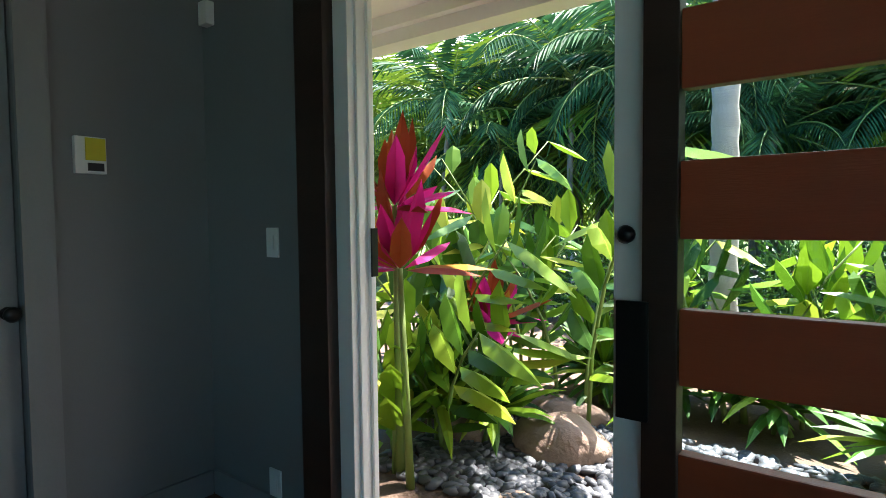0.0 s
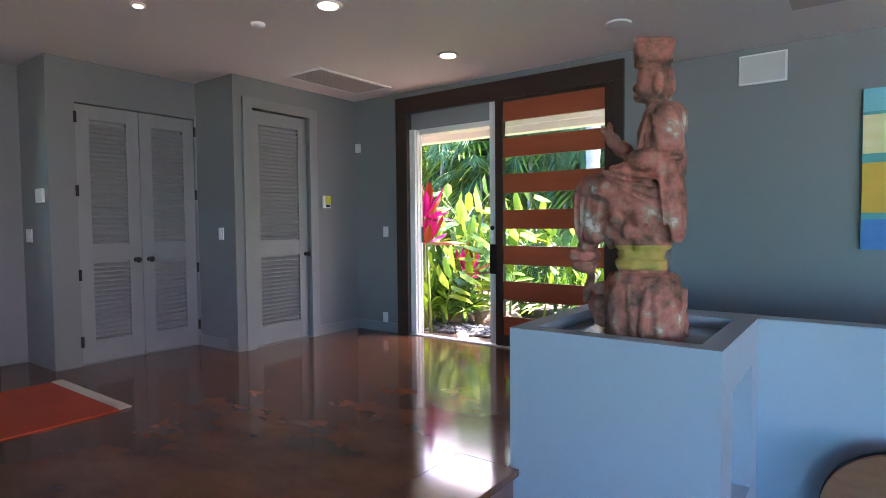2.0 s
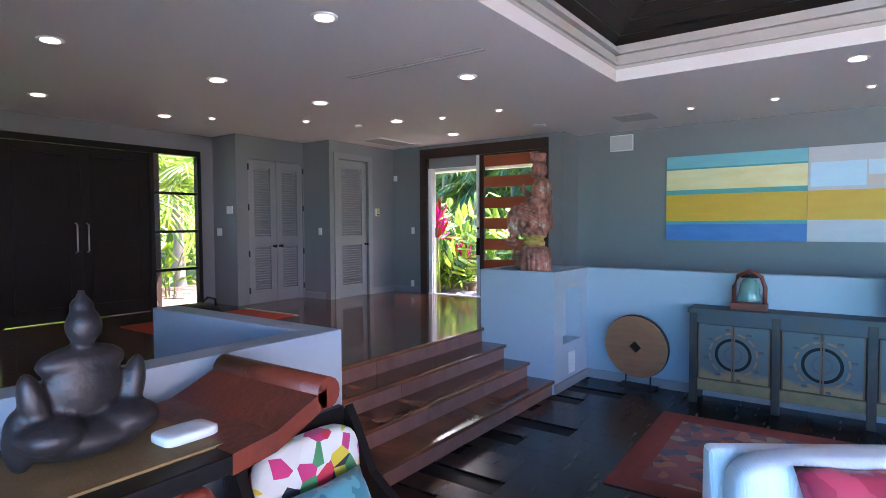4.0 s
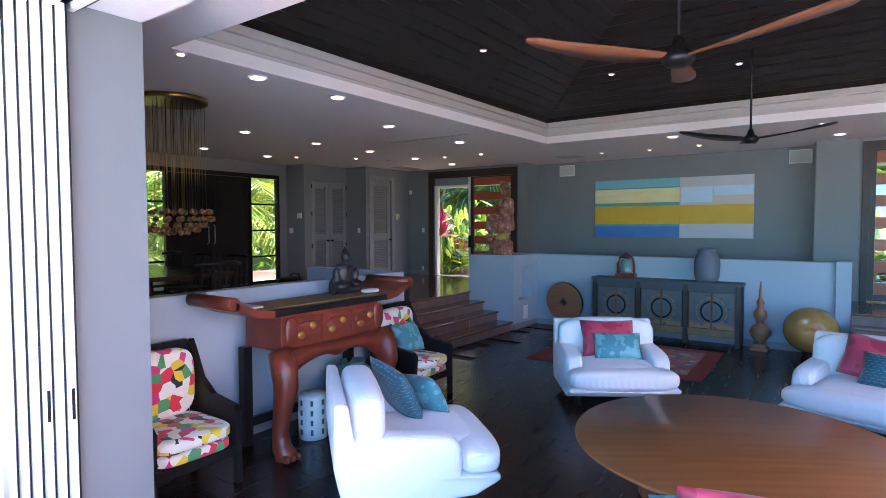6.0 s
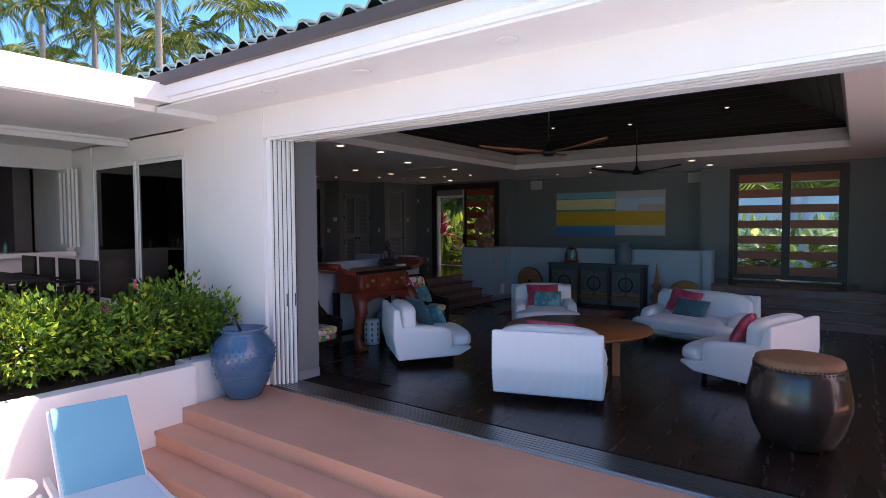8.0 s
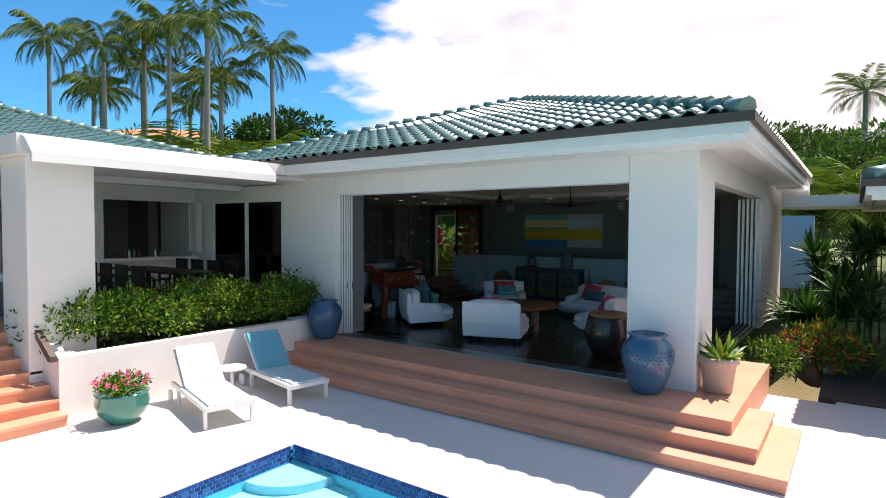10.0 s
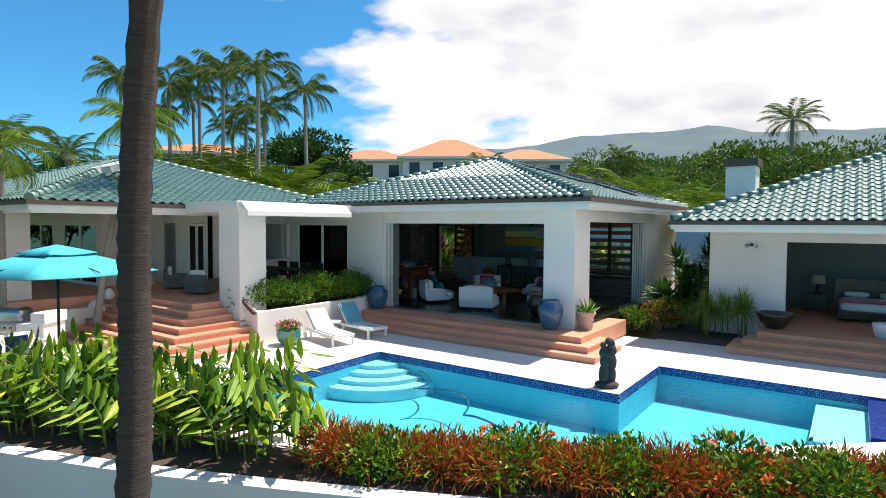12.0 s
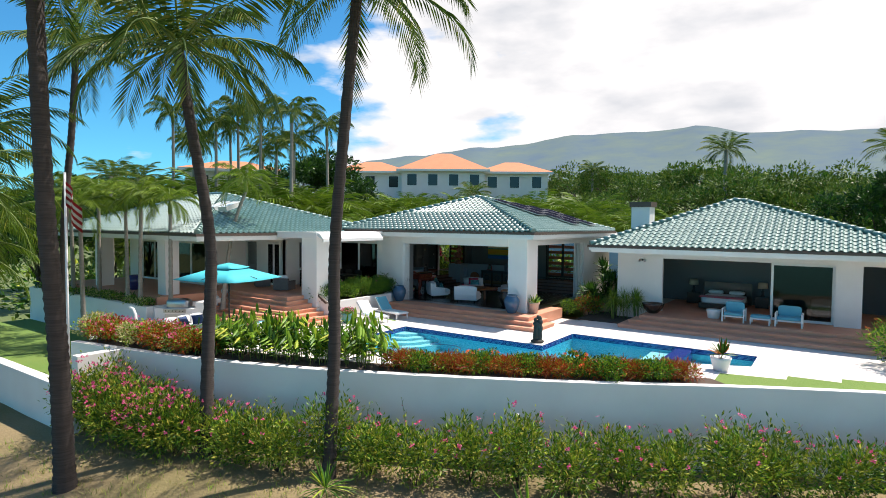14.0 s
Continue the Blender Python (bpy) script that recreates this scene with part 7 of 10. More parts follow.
for s, y in ((-1, -6.35), (1, -4.80)):
    pts = [(y + s * -0.02, 1.25), (y + s * 0.15, 1.27), (y + s * 0.28, 1.32), (y + s * 0.38, 1.36)]
    sc = bmesh.new()
    top = [[sc.verts.new((x, yy, zz + 0.03)) for yy, zz in pts] for x in (1.80, 2.42)]
    bot = [[sc.verts.new((x, yy, zz - 0.035)) for yy, zz in pts] for x in (1.80, 2.42)]
    for i in range(3):
        sc.faces.new((top[0][i], top[0][i + 1], top[1][i + 1], top[1][i]))
        sc.faces.new((bot[0][i], bot[0][i + 1], bot[1][i + 1], bot[1][i]))
        for k in (0, 1):
            sc.faces.new((top[k][i], top[k][i + 1], bot[k][i + 1], bot[k][i]))
    sc.faces.new((top[0][3], top[1][3], bot[1][3], bot[0][3]))
    part("scroll_end", sc, M_REDLAC, al)
    part("scroll_roll", tube([(1.80, y + s * 0.39, 1.37), (2.42, y + s * 0.39, 1.37)], 0.055, 14), M_REDLAC, al)
part("runner", boxes([(1.90, 2.33, -6.36, -4.79, 1.276, 1.285)], 0.002), M_RUNNER, al, "brown brocade runner")
part("runner_drop", boxes([(1.92, 2.31, -6.70, -6.37, 1.30, 1.315)], 0.003), M_FRINGE, al, "cream embroidered runner end")
part("carcass", boxes([(1.86, 2.36, -6.22, -4.90, 0.90, 1.22)], 0.008), M_REDLAC, al)
for i in range(3):
    y0 = -6.12 + 0.40 * i
    dr = part("drawer_front", boxes([(2.36, 2.375, y0, y0 + 0.375, 0.95, 1.18)], 0.006), M_REDLAC, al, "carved drawer front")
    part("carved_relief", soft_box(0.03, 0.30, 0.15, 2.2, 10, (2.376, y0 + 0.19, 1.065)), M_REDLAC, dr)
    for dz in (-0.04, 0.03):
        part("carved_relief", soft_box(0.04, 0.10, 0.07, 2.0, 8, (2.384, y0 + 0.11 + 0.15 * (dz > 0), 1.065 + dz)), M_GOLD, dr)
for y0 in (-6.2, -4.90):
    part("corner_bracket", soft_box(0.06, 0.16, 0.26, 2.4, 10, (2.37, y0 + (0.09 if y0 < -5 else -0.02), 1.07)), M_REDLAC, al)
ap = bmesh.new()
n = 28
fr_, bk_ = [], []
for i in range(n + 1):
    u = i / n
    y = -6.25 + 1.40 * u
    low = 0.72 + 0.10 * math.sin(math.pi * u) - 0.05 * math.exp(-((u - 0.5) / 0.08) ** 2) - 0.22 * (abs(2 * u - 1) ** 6)
    fr_.append((ap.verts.new((2.42, y, 0.92)), ap.verts.new((2.47, y, (low + 0.92) / 2)), ap.verts.new((2.40, y, low))))
    bk_.append((ap.verts.new((2.34, y, 0.92)), ap.verts.new((2.34, y, (low + 0.92) / 2)), ap.verts.new((2.34, y, low))))
for i in range(n):
    for k in (0, 1):
        ap.faces.new((fr_[i][k], fr_[i + 1][k], fr_[i + 1][k + 1], fr_[i][k + 1])).smooth = True
    ap.faces.new((fr_[i][2], fr_[i + 1][2], bk_[i + 1][2], bk_[i][2]))
    ap.faces.new((fr_[i][0], fr_[i + 1][0], bk_[i + 1][0], bk_[i][0]))
part("carved_apron", ap, M_REDLAC, al)
for y in (-6.25, -4.86):
    part("cabriole_leg", tube([(2.36, y, 0.92), (2.43, y, 0.78), (2.45, y, 0.62), (2.40, y, 0.42), (2.36, y, 0.22), (2.38, y, 0.10), (2.44, y, 0.03), (2.46, y, 0.0)], [0.10, 0.12, 0.11, 0.085, 0.075, 0.085, 0.10, 0.07], 12), M_REDLAC, al)
    for dy in (-0.06, 0.0, 0.06):
        part("claw", soft_box(0.12, 0.05, 0.07, 2.2, 8, (2.50, y + dy, 0.035)), M_REDLAC, al)
    part("back_leg", boxes([(1.84, 1.93, y - 0.045, y + 0.045, 0, 0.90)], 0.006), M_BLACKWOOD, al)
part("stretcher", boxes([(1.86, 1.90, -6.2, -4.90, 0.16, 0.24)]), M_BLACKWOOD, al)


def blobs(name, rows, material, label, category, at, voxel=0.014, smooth=4):
    """A carved figure: rounded masses fused into one plain surface."""
    bm = bmesh.new()
    for x, y, z, sx, sy, sz, rx, ry, *power in rows:
        t = bmesh.new()
        bmesh.ops.create_icosphere(t, subdivisions=3, radius=1.0)
        if power:
            for v in t.verts:
                v.co /= sum(abs(c) ** power[0] for c in v.co) ** (1 / power[0])
        bmesh.ops.transform(t, matrix=pose(x, y, z, rx, ry, 0) @ Matrix.Diagonal((sx, sy, sz, 1)), verts=t.verts)
        vm = [bm.verts.new(v.co) for v in t.verts]
        t.verts.index_update()
        for f in t.faces:
            bm.faces.new([vm[v.index] for v in f.verts]).smooth = True
        t.free()
    ob = solid(name, bm, material, label, category, at=at)
    r = ob.modifiers.new("fuse", "REMESH")
    r.mode, r.voxel_size, r.use_smooth_shade = "VOXEL", voxel, True
    s = ob.modifiers.new("soften", "SMOOTH")
    s.factor, s.iterations = 0.5, smooth
    return ob


blobs("bronze_figure", [(0, 0, 0.06, 0.17, 0.12, 0.06, 0, 0), (0.10, -0.03, 0.09, 0.09, 0.09, 0.05, 0, 0), (-0.10, -0.03, 0.09, 0.09, 0.09, 0.05, 0, 0), (0, 0.02, 0.20, 0.105, 0.07, 0.12, 0, 0), (0, 0.02, 0.27, 0.12, 0.06, 0.05, 0, 0),
      (0.13, 0, 0.17, 0.035, 0.04, 0.10, 0, 12), (-0.13, 0, 0.17, 0.035, 0.04, 0.10, 0, -12), (-0.16, 0.02, 0.08, 0.04, 0.05, 0.09, 0, 0), (0, 0.01, 0.33, 0.03, 0.03, 0.03, 0, 0), (0, 0, 0.375, 0.048, 0.05, 0.055, 0, 0), (0, 0.01, 0.43, 0.032, 0.034, 0.03, 0, 0), (0, 0.01, 0.465, 0.012, 0.012, 0.02, 0, 0)],
      M_BRONZE, "dark bronze seated figure on the altar table", "statue", pose(2.08, -5.42, 1.286, 0, 0, 90), 0.009, 3)
bk = solid("folded_cloth", soft_box(0.12, 0.18, 0.035, 5, 10, (2.2, -5.19, 1.303)), M_PLASTIC, "small folded white cloth on the altar table", "cloth")
jar = thing("garden_jar", "large rounded celadon jar with raised dots under the altar table", "jar", (2.02, -5.27, 0))
part("body", turned([(0.14, 0), (0.18, 0.02), (0.265, 0.16), (0.295, 0.28), (0.27, 0.40), (0.18, 0.50), (0.12, 0.53), (0.14, 0.56), (0.125, 0.56), (0.10, 0.52), (0.0001, 0.50)], 36), M_CELADON, jar)
dot = finish("raised_dot", turned([(0.0001, 0.008), (0.006, 0.006), (0.009, 0), (0.0001, 0)], 8), M_CELADON)
for r, z in ((0.27, 0.17), (0.287, 0.24), (0.289, 0.31), (0.272, 0.39)):
    for i in range(26):
        a = 2 * math.pi * (i + (z > 0.2) * 0.5) / 26
        o = new("raised_dot", dot)
        o.parent = jar
        o.matrix_basis = Matrix.Translation((r * math.cos(a), r * math.sin(a), z)) @ Matrix.Rotation(a, 4, "Z") @ Matrix.Rotation(radians(90), 4, "Y")
stool = thing("porcelain_stool", "small pale porcelain drum stool with blue marks", "stool", (2.22, -6.0, 0))
part("body", turned([(0.11, 0), (0.13, 0.01), (0.135, 0.20), (0.13, 0.40), (0.115, 0.42), (0.0001, 0.42)], 28), M_PLASTIC, stool)
for i in range(8):
    a = 2 * math.pi * i / 8
    mk = part("blue_mark", boxes([(0.134, 0.138, -0.012, 0.012, 0.06 + 0.09 * k, 0.11 + 0.09 * k) for k in range(4)]), M_MOTIFD, stool)
    mk.matrix_basis = Matrix.Rotation(a, 4, "Z")


def floral_chair(at, label):
    """A low dark wooden chair with sweeping arms and bright floral cushions; faces +x."""
    th = thing("floral_armchair", label, "armchair", (*at, 0, 0, 0), "floral armchairs")
    for s in (-0.33, 0.33):
        arm = bmesh.new()
        pts = [(0.0, 1.05), (0.06, 0.95), (0.16, 0.75), (0.32, 0.64), (0.62, 0.60), (0.66, 0.56), (0.64, 0.30), (0.02, 0.25), (-0.04, 0.98)]
        a = [arm.verts.new((x, s - 0.025, z)) for x, z in pts]
        b = [arm.verts.new((x, s + 0.025, z)) for x, z in pts]
        arm.faces.new(a), arm.faces.new(b[::-1])
        for i in range(len(pts)):
            k = (i + 1) % len(pts)
            arm.faces.new((a[i], a[k], b[k], b[i]))
        part("arm_panel", arm, M_BLACKWOOD, th)
        part("leg", boxes([(0.60, 0.65, s - 0.025, s + 0.025, 0, 0.31)], 0.004), M_BLACKWOOD, th)
        part("leg", boxes([(-0.02, 0.03, s - 0.025, s + 0.025, 0, 0.26)], 0.004), M_BLACKWOOD, th)
    part("seat_frame", boxes([(0.0, 0.64, -0.305, 0.305, 0.22, 0.29)], 0.004), M_BLACKWOOD, th)
    part("back_frame", boxes([(-0.05, -0.01, -0.305, 0.305, 0.25, 1.05)], 0.006), M_BLACKWOOD, th)
    part("seat_cushion", soft_box(0.64, 0.60, 0.10, 5, 16, (0.34, 0, 0.335)), M_FLORAL, th)
    part("seat_cushion", soft_box(0.66, 0.60, 0.11, 5, 16, (0.35, 0, 0.435)), M_FLORAL, th)
    part("back_cushion", soft_box(0.13, 0.60, 0.55, 4, 16, (0.07, 0, 0.74)), M_FLORAL, th)
    return th


floral_chair((1.84, -7.30, 0), "black wooden armchair with bright floral cushions beside the altar table")
floral_chair((1.84, -4.46, 0), "black wooden armchair with bright floral cushions and a teal pillow")
scatter_pillow("", turn_to(2.12, -4.48, 1, 0, 0.68), 0.44, 0.36, M_TEAL, "teal printed pillow on the floral armchair")

# painted cabinet with three pairs of doors
cb = thing("painted_cabinet", "long worn blue and black painted cabinet with round flower motifs", "cabinet")
x0, x1, yf, yb, H = 2.43, 4.85, 0.43, 0.765, 1.035
part("top", boxes([(x0 - 0.02, x1 + 0.02, yf - 0.02, yb, H - 0.05, H)], 0.006), M_CABBLUE, cb)
part("frieze", boxes([(x0, x1, yf, yf + 0.04, H - 0.16, H - 0.05)], 0.004), M_CABBLUE, cb)
part("carcass", boxes([(x0 + 0.02, x1 - 0.02, yf + 0.05, yb, 0.20, H - 0.05)]), M_CABDARK, cb)
part("bottom_rail", boxes([(x0 + 0.08, x1 - 0.08, yf + 0.005, yf + 0.045, 0.15, 0.27)], 0.004), M_WORN, cb)
for xx in (x0, x0 + 0.78, x0 + 1.56, x1 - 0.075):
    part("post", boxes([(xx, xx + 0.075, yf - 0.005, yf + 0.07, 0, H - 0.05)], 0.006), M_CABDARK, cb)
for xx in (x0, x1 - 0.075):
    part("post", boxes([(xx, xx + 0.075, yb - 0.08, yb, 0, H - 0.05)], 0.006), M_CABDARK, cb)
for i in range(3):
    a = x0 + 0.78 * i + 0.085
    w = 0.685 if i < 2 else 0.70
    cx, cz = a + w / 2, 0.56
    for k in (0, 1):
        xa = a + k * w / 2
        dd = part("door", boxes([(xa + 0.004, xa + w / 2 - 0.004, yf + 0.015, yf + 0.045, 0.28, H - 0.17)], 0.004), M_PANELBLUE, cb, "faded blue painted door leaf")
        for ea, eb in ((xa + 0.004, xa + 0.018), (xa + w / 2 - 0.018, xa + w / 2 - 0.004)):
            part("edge_strip", boxes([(ea, eb, yf + 0.009, yf + 0.016, 0.28, H - 0.17)]), M_EDGE, dd)
    for r0, r1, mm in ((0.215, 0.235, M_MOTIF), (0.145, 0.175, M_BLACKWOOD), (0.07, 0.09, M_MOTIFD)):
        ring = bmesh.new()
        seg = 36
        vi = [ring.verts.new((cx + r0 * math.cos(2 * math.pi * q / seg), yf + 0.0125, cz + r0 * math.sin(2 * math.pi * q / seg))) for q in range(seg)]
        vo = [ring.verts.new((cx + r1 * math.cos(2 * math.pi * q / seg), yf + 0.0125, cz + r1 * math.sin(2 * math.pi * q / seg))) for q in range(seg)]
        for q in range(seg):
            if r0 > 0.19 and q % 3 == 2:
                continue
            ring.faces.new((vi[q], vi[(q + 1) % seg], vo[(q + 1) % seg], vo[q]))
        part("painted_motif", ring, mm, cb)
    for q in range(8):
        t = 2 * math.pi * q / 8 + 0.2
        part("painted_motif", soft_box(0.05, 0.004, 0.03, 2, 6, (cx + 0.265 * math.cos(t), yf + 0.0125, cz + 0.265 * math.sin(t))), M_MOTIFD, cb)
bell = thing("temple_bell", "green bronze bell hanging in a small arched wooden frame", "bell", (2.98, 0.60, 1.035))
part("base", boxes([(-0.17, 0.17, -0.08, 0.08, 0, 0.07)], 0.006), M_REDLAC, bell)
part("arch", tube([(-0.145, 0, 0.06), (-0.145, 0, 0.24), (-0.11, 0, 0.35), (0, 0, 0.41), (0.11, 0, 0.35), (0.145, 0, 0.24), (0.145, 0, 0.06)], 0.022, 8), M_REDLAC, bell)
part("bell_body", turned([(0.115, 0.10), (0.12, 0.115), (0.10, 0.18), (0.09, 0.27), (0.06, 0.32), (0.02, 0.34), (0.0001, 0.34)], 24), M_CELADON, bell, "green bronze bell")
part("yoke", tube([(-0.08, 0, 0.35), (0, 0, 0.36), (0.08, 0, 0.35)], 0.018), M_BLACKWOOD, bell)
vase = thing("stone_jar", "slate blue cylindrical stone jar with a rope rim on the cabinet", "jar", (4.32, 0.58, 1.035))
part("body", turned([(0.14, 0), (0.16, 0.01), (0.19, 0.10), (0.20, 0.30), (0.18, 0.42), (0.13, 0.47), (0.135, 0.50), (0.145, 0.54), (0.12, 0.545), (0.10, 0.48), (0.0001, 0.46)], 32), M_VASE, vase)
part("handle", tube([(-0.12, 0, 0.50), (-0.06, -0.03, 0.56), (0.06, -0.03, 0.56), (0.12, 0, 0.50)], 0.012), M_VASE, vase)
gong = thing("wooden_disc", "round wooden disc with a square hole on a stand", "disc", pose(1.80, 0.62, 0.50, 8, 0, -6))
gb = bmesh.new()
seg = 56
rings = []
for y in (-0.045, 0.045):
    rings.append([gb.verts.new((0.375 * math.cos(2 * math.pi * i / seg), y, 0.375 * math.sin(2 * math.pi * i / seg))) for i in range(seg)])
    sq = []
    for i in range(seg):
        t = 2 * math.pi * i / seg
        k = 0.075 / (abs(math.cos(t)) + abs(math.sin(t)))
        sq.append(gb.verts.new((k * math.cos(t), y, k * math.sin(t))))
    rings.append(sq)
for i in range(seg):
    k = (i + 1) % seg
    gb.faces.new((rings[0][i], rings[0][k], rings[1][k], rings[1][i]))
    gb.faces.new((rings[2][i], rings[2][k], rings[3][k], rings[3][i]))
    gb.faces.new((rings[0][i], rings[0][k], rings[2][k], rings[2][i])).smooth = True
    gb.faces.new((rings[1][i], rings[1][k], rings[3][k], rings[3][i]))
part("disc", gb, M_GONG, gong)
part("rim_band", turned([(0.372, -0.02), (0.382, -0.02), (0.382, 0.02), (0.372, 0.02)], 56), M_BLACK, gong).matrix_basis = pose(0, 0, 0, 90, 0, 0)
for x in (-0.15, 0.15):
    part("stand_post", tube([(x, 0.0, -0.36), (x, -0.03, -0.49)], 0.009), M_BLACK, gong)
part("stand_foot", boxes([(-0.22, 0.22, -0.12, 0.06, -0.497, -0.485)]), M_BLACK, gong)
fin = thing("turned_finial", "tall turned weathered wooden finial on a square block", "finial", (5.11, 0.56, 0))
part("block", boxes([(-0.12, 0.12, -0.12, 0.12, 0, 0.05), (-0.09, 0.09, -0.09, 0.09, 0.05, 0.10)], 0.006), M_GONG, fin)
part("spindle", turned([(0.05, 0.10), (0.07, 0.14), (0.14, 0.24), (0.15, 0.30), (0.11, 0.38), (0.05, 0.42), (0.06, 0.46), (0.10, 0.54), (0.095, 0.60), (0.05, 0.66), (0.04, 0.70), (0.06, 0.74), (0.05, 0.78), (0.025, 0.82), (0.02, 0.95), (0.008, 1.08), (0.0001, 1.09)], 24), M_GONG, fin)
ball = thing("burl_sphere", "large polished golden wooden sphere with carved hollows", "sphere", (5.79, 0.36, 0))
sb = bmesh.new()
bmesh.ops.create_icosphere(sb, subdivisions=5, radius=0.36)
for v in sb.verts:
    d = v.co.normalized()
    cut = max(0.0, 1 - ((d - Vector((-0.1, -0.93, 0.35))).length / 0.30)) + max(0.0, 1 - ((d - Vector((0.25, -0.93, 0.25))).length / 0.22))
    v.co *= 1.0 - 0.10 * min(1, cut * 1.6) + 0.012 * noise.noise(d * 2)
    v.co.z = v.co.z * 0.93 + 0.42
for f in sb.faces:
    f.smooth = True
part("sphere", sb, M_BALLW, ball)
part("foot_ring", turned([(0.10, 0), (0.11, 0.01), (0.10, 0.09), (0.08, 0.10)], 24), M_BLACKWOOD, ball)
rug2 = thing("persian_rug", "red and indigo patterned wool rug before the cabinet", "rug", (3.54, -1.02, 0.003, 0, 0, 2))
part("field", boxes([(-0.98, 0.98, -0.75, 0.75, 0, 0.008)], 0.002), M_RUGR, rug2)
part("border", boxes([(-1.2, 1.2, -0.97, -0.75, 0, 0.009), (-1.2, 1.2, 0.75, 0.97, 0, 0.009), (-1.2, -0.98, -0.75, 0.75, 0, 0.009), (0.98, 1.2, -0.75, 0.75, 0, 0.009)]), mat("rust_wool_border", (0.30, 0.06, 0.035), (0.20, 0.045, 0.04), 0.95, scale=12, fine=90, bump=0.4), rug2)

# two-panel striped painting
pt = thing("painting", "wide two-panel painting of turquoise, cream, amber and blue stripes", "painting")
P = {"tq": ((0.12, 0.42, 0.52), (0.18, 0.50, 0.56)), "cr": ((0.72, 0.58, 0.22), (0.82, 0.74, 0.48)), "te": ((0.04, 0.28, 0.30), (0.07, 0.36, 0.36)), "am": ((0.70, 0.40, 0.03), (0.62, 0.33, 0.02)), "bl": ((0.03, 0.14, 0.42), (0.05, 0.22, 0.52)), "li": ((0.46, 0.44, 0.50), (0.55, 0.52, 0.56)), "sk": ((0.38, 0.60, 0.78), (0.55, 0.68, 0.78)), "pk": ((0.62, 0.45, 0.40), (0.55, 0.48, 0.50))}
PM = {k: mat("paint_" + k, *v, 0.5, scale=2.5, fine=30, stretch=(1, 1, 4), bump=0.15, depth=0.003) for k, v in P.items()}
part("canvas", boxes([(1.56, 3.35, 2.775, 2.815, 1.70, 2.935)]), PM["te"], pt)
part("canvas", boxes([(3.353, 4.70, 2.775, 2.815, 1.70, 2.935)]), PM["li"], pt)
for xa, xb, za, zb, k in ((1.562, 3.348, 2.76, 2.933, "tq"), (1.562, 3.348, 2.44, 2.735, "cr"), (1.562, 3.348, 1.985, 2.37, "am"), (1.562, 3.348, 1.702, 1.935, "bl"), (3.355, 4.698, 2.745, 2.933, "li"), (3.38, 3.97, 2.42, 2.735, "sk"), (3.99, 4.69, 2.42, 2.735, "pk"), (3.99, 4.69, 2.55, 2.735, "sk"), (3.355, 4.698, 1.985, 2.37, "am"), (3.355, 4.698, 1.702, 1.935, "li"), (3.36, 4.66, 1.95, 1.968, "pk")):
    d = 0.004 if (k, za) == ("sk", 2.55) else 0.0
    part("stripe", boxes([(xa, xb, 2.771 - d, 2.775 - d, za, zb)]), PM[k], pt)


def ceiling_fan(x, y, z, label, blade_m, rot):
    th = thing("ceiling_fan", label, "fan", (x, y, z, 0, 0, rot), "ceiling fans")
    part("motor", turned([(0.0001, -0.05), (0.07, -0.045), (0.10, -0.01), (0.10, 0.02), (0.05, 0.06), (0.03, 0.12), (0.018, 0.14)], 24), M_BLACK, th)
    part("rod", tube([(0, 0, 0.12), (0, 0, 1.75)], 0.014, 10), M_BLACK, th)
    part("canopy", turned([(0.018, 1.66), (0.06, 1.70), (0.07, 1.80)], 20), M_BLACK, th)
    for k in range(3):
        bl = bmesh.new()
        n = 12
        up, lo = [], []
        for i in range(n + 1):
            f = i / n
            r = 0.05 + 0.92 * f
            w = 0.05 + 0.16 * math.sin(min(1.0, f * 1.25) * math.pi * 0.62) * (1 - 0.45 * f) if f < 0.97 else 0.04
            sweep = 0.10 * f * f
            zz = 0.02 + 0.07 * f * f
            tw = 0.18 * (1 - f)
            up.append((bl.verts.new((r, sweep - w / 2, zz - tw * w)), bl.verts.new((r, sweep + w / 2, zz + tw * w))))
            lo.append((bl.verts.new((r, sweep - w / 2, zz - tw * w - 0.016)), bl.verts.new((r, sweep + w / 2, zz + tw * w - 0.016))))
        for i in range(n):
            bl.faces.new((up[i][0], up[i + 1][0], up[i + 1][1], up[i][1])).smooth = True
            bl.faces.new((lo[i][0], lo[i + 1][0], lo[i + 1][1], lo[i][1])).smooth = True
            bl.faces.new((up[i][0], up[i + 1][0], lo[i + 1][0], lo[i][0]))
            bl.faces.new((up[i][1], up[i + 1][1], lo[i + 1][1], lo[i][1]))
        bl.faces.new((up[n][0], up[n][1], lo[n][1], lo[n][0]))
        part("blade", bl, blade_m, th).matrix_basis = Matrix.Rotation(radians(120 * k), 4, "Z")


ceiling_fan(5.38, -5.75, 3.02, "ceiling fan with three long walnut blades at rest", M_FANW, 97)
ceiling_fan(5.16, -1.15, 3.08, "ceiling fan with three long dark blades at rest", M_BLACKWOOD, 97)

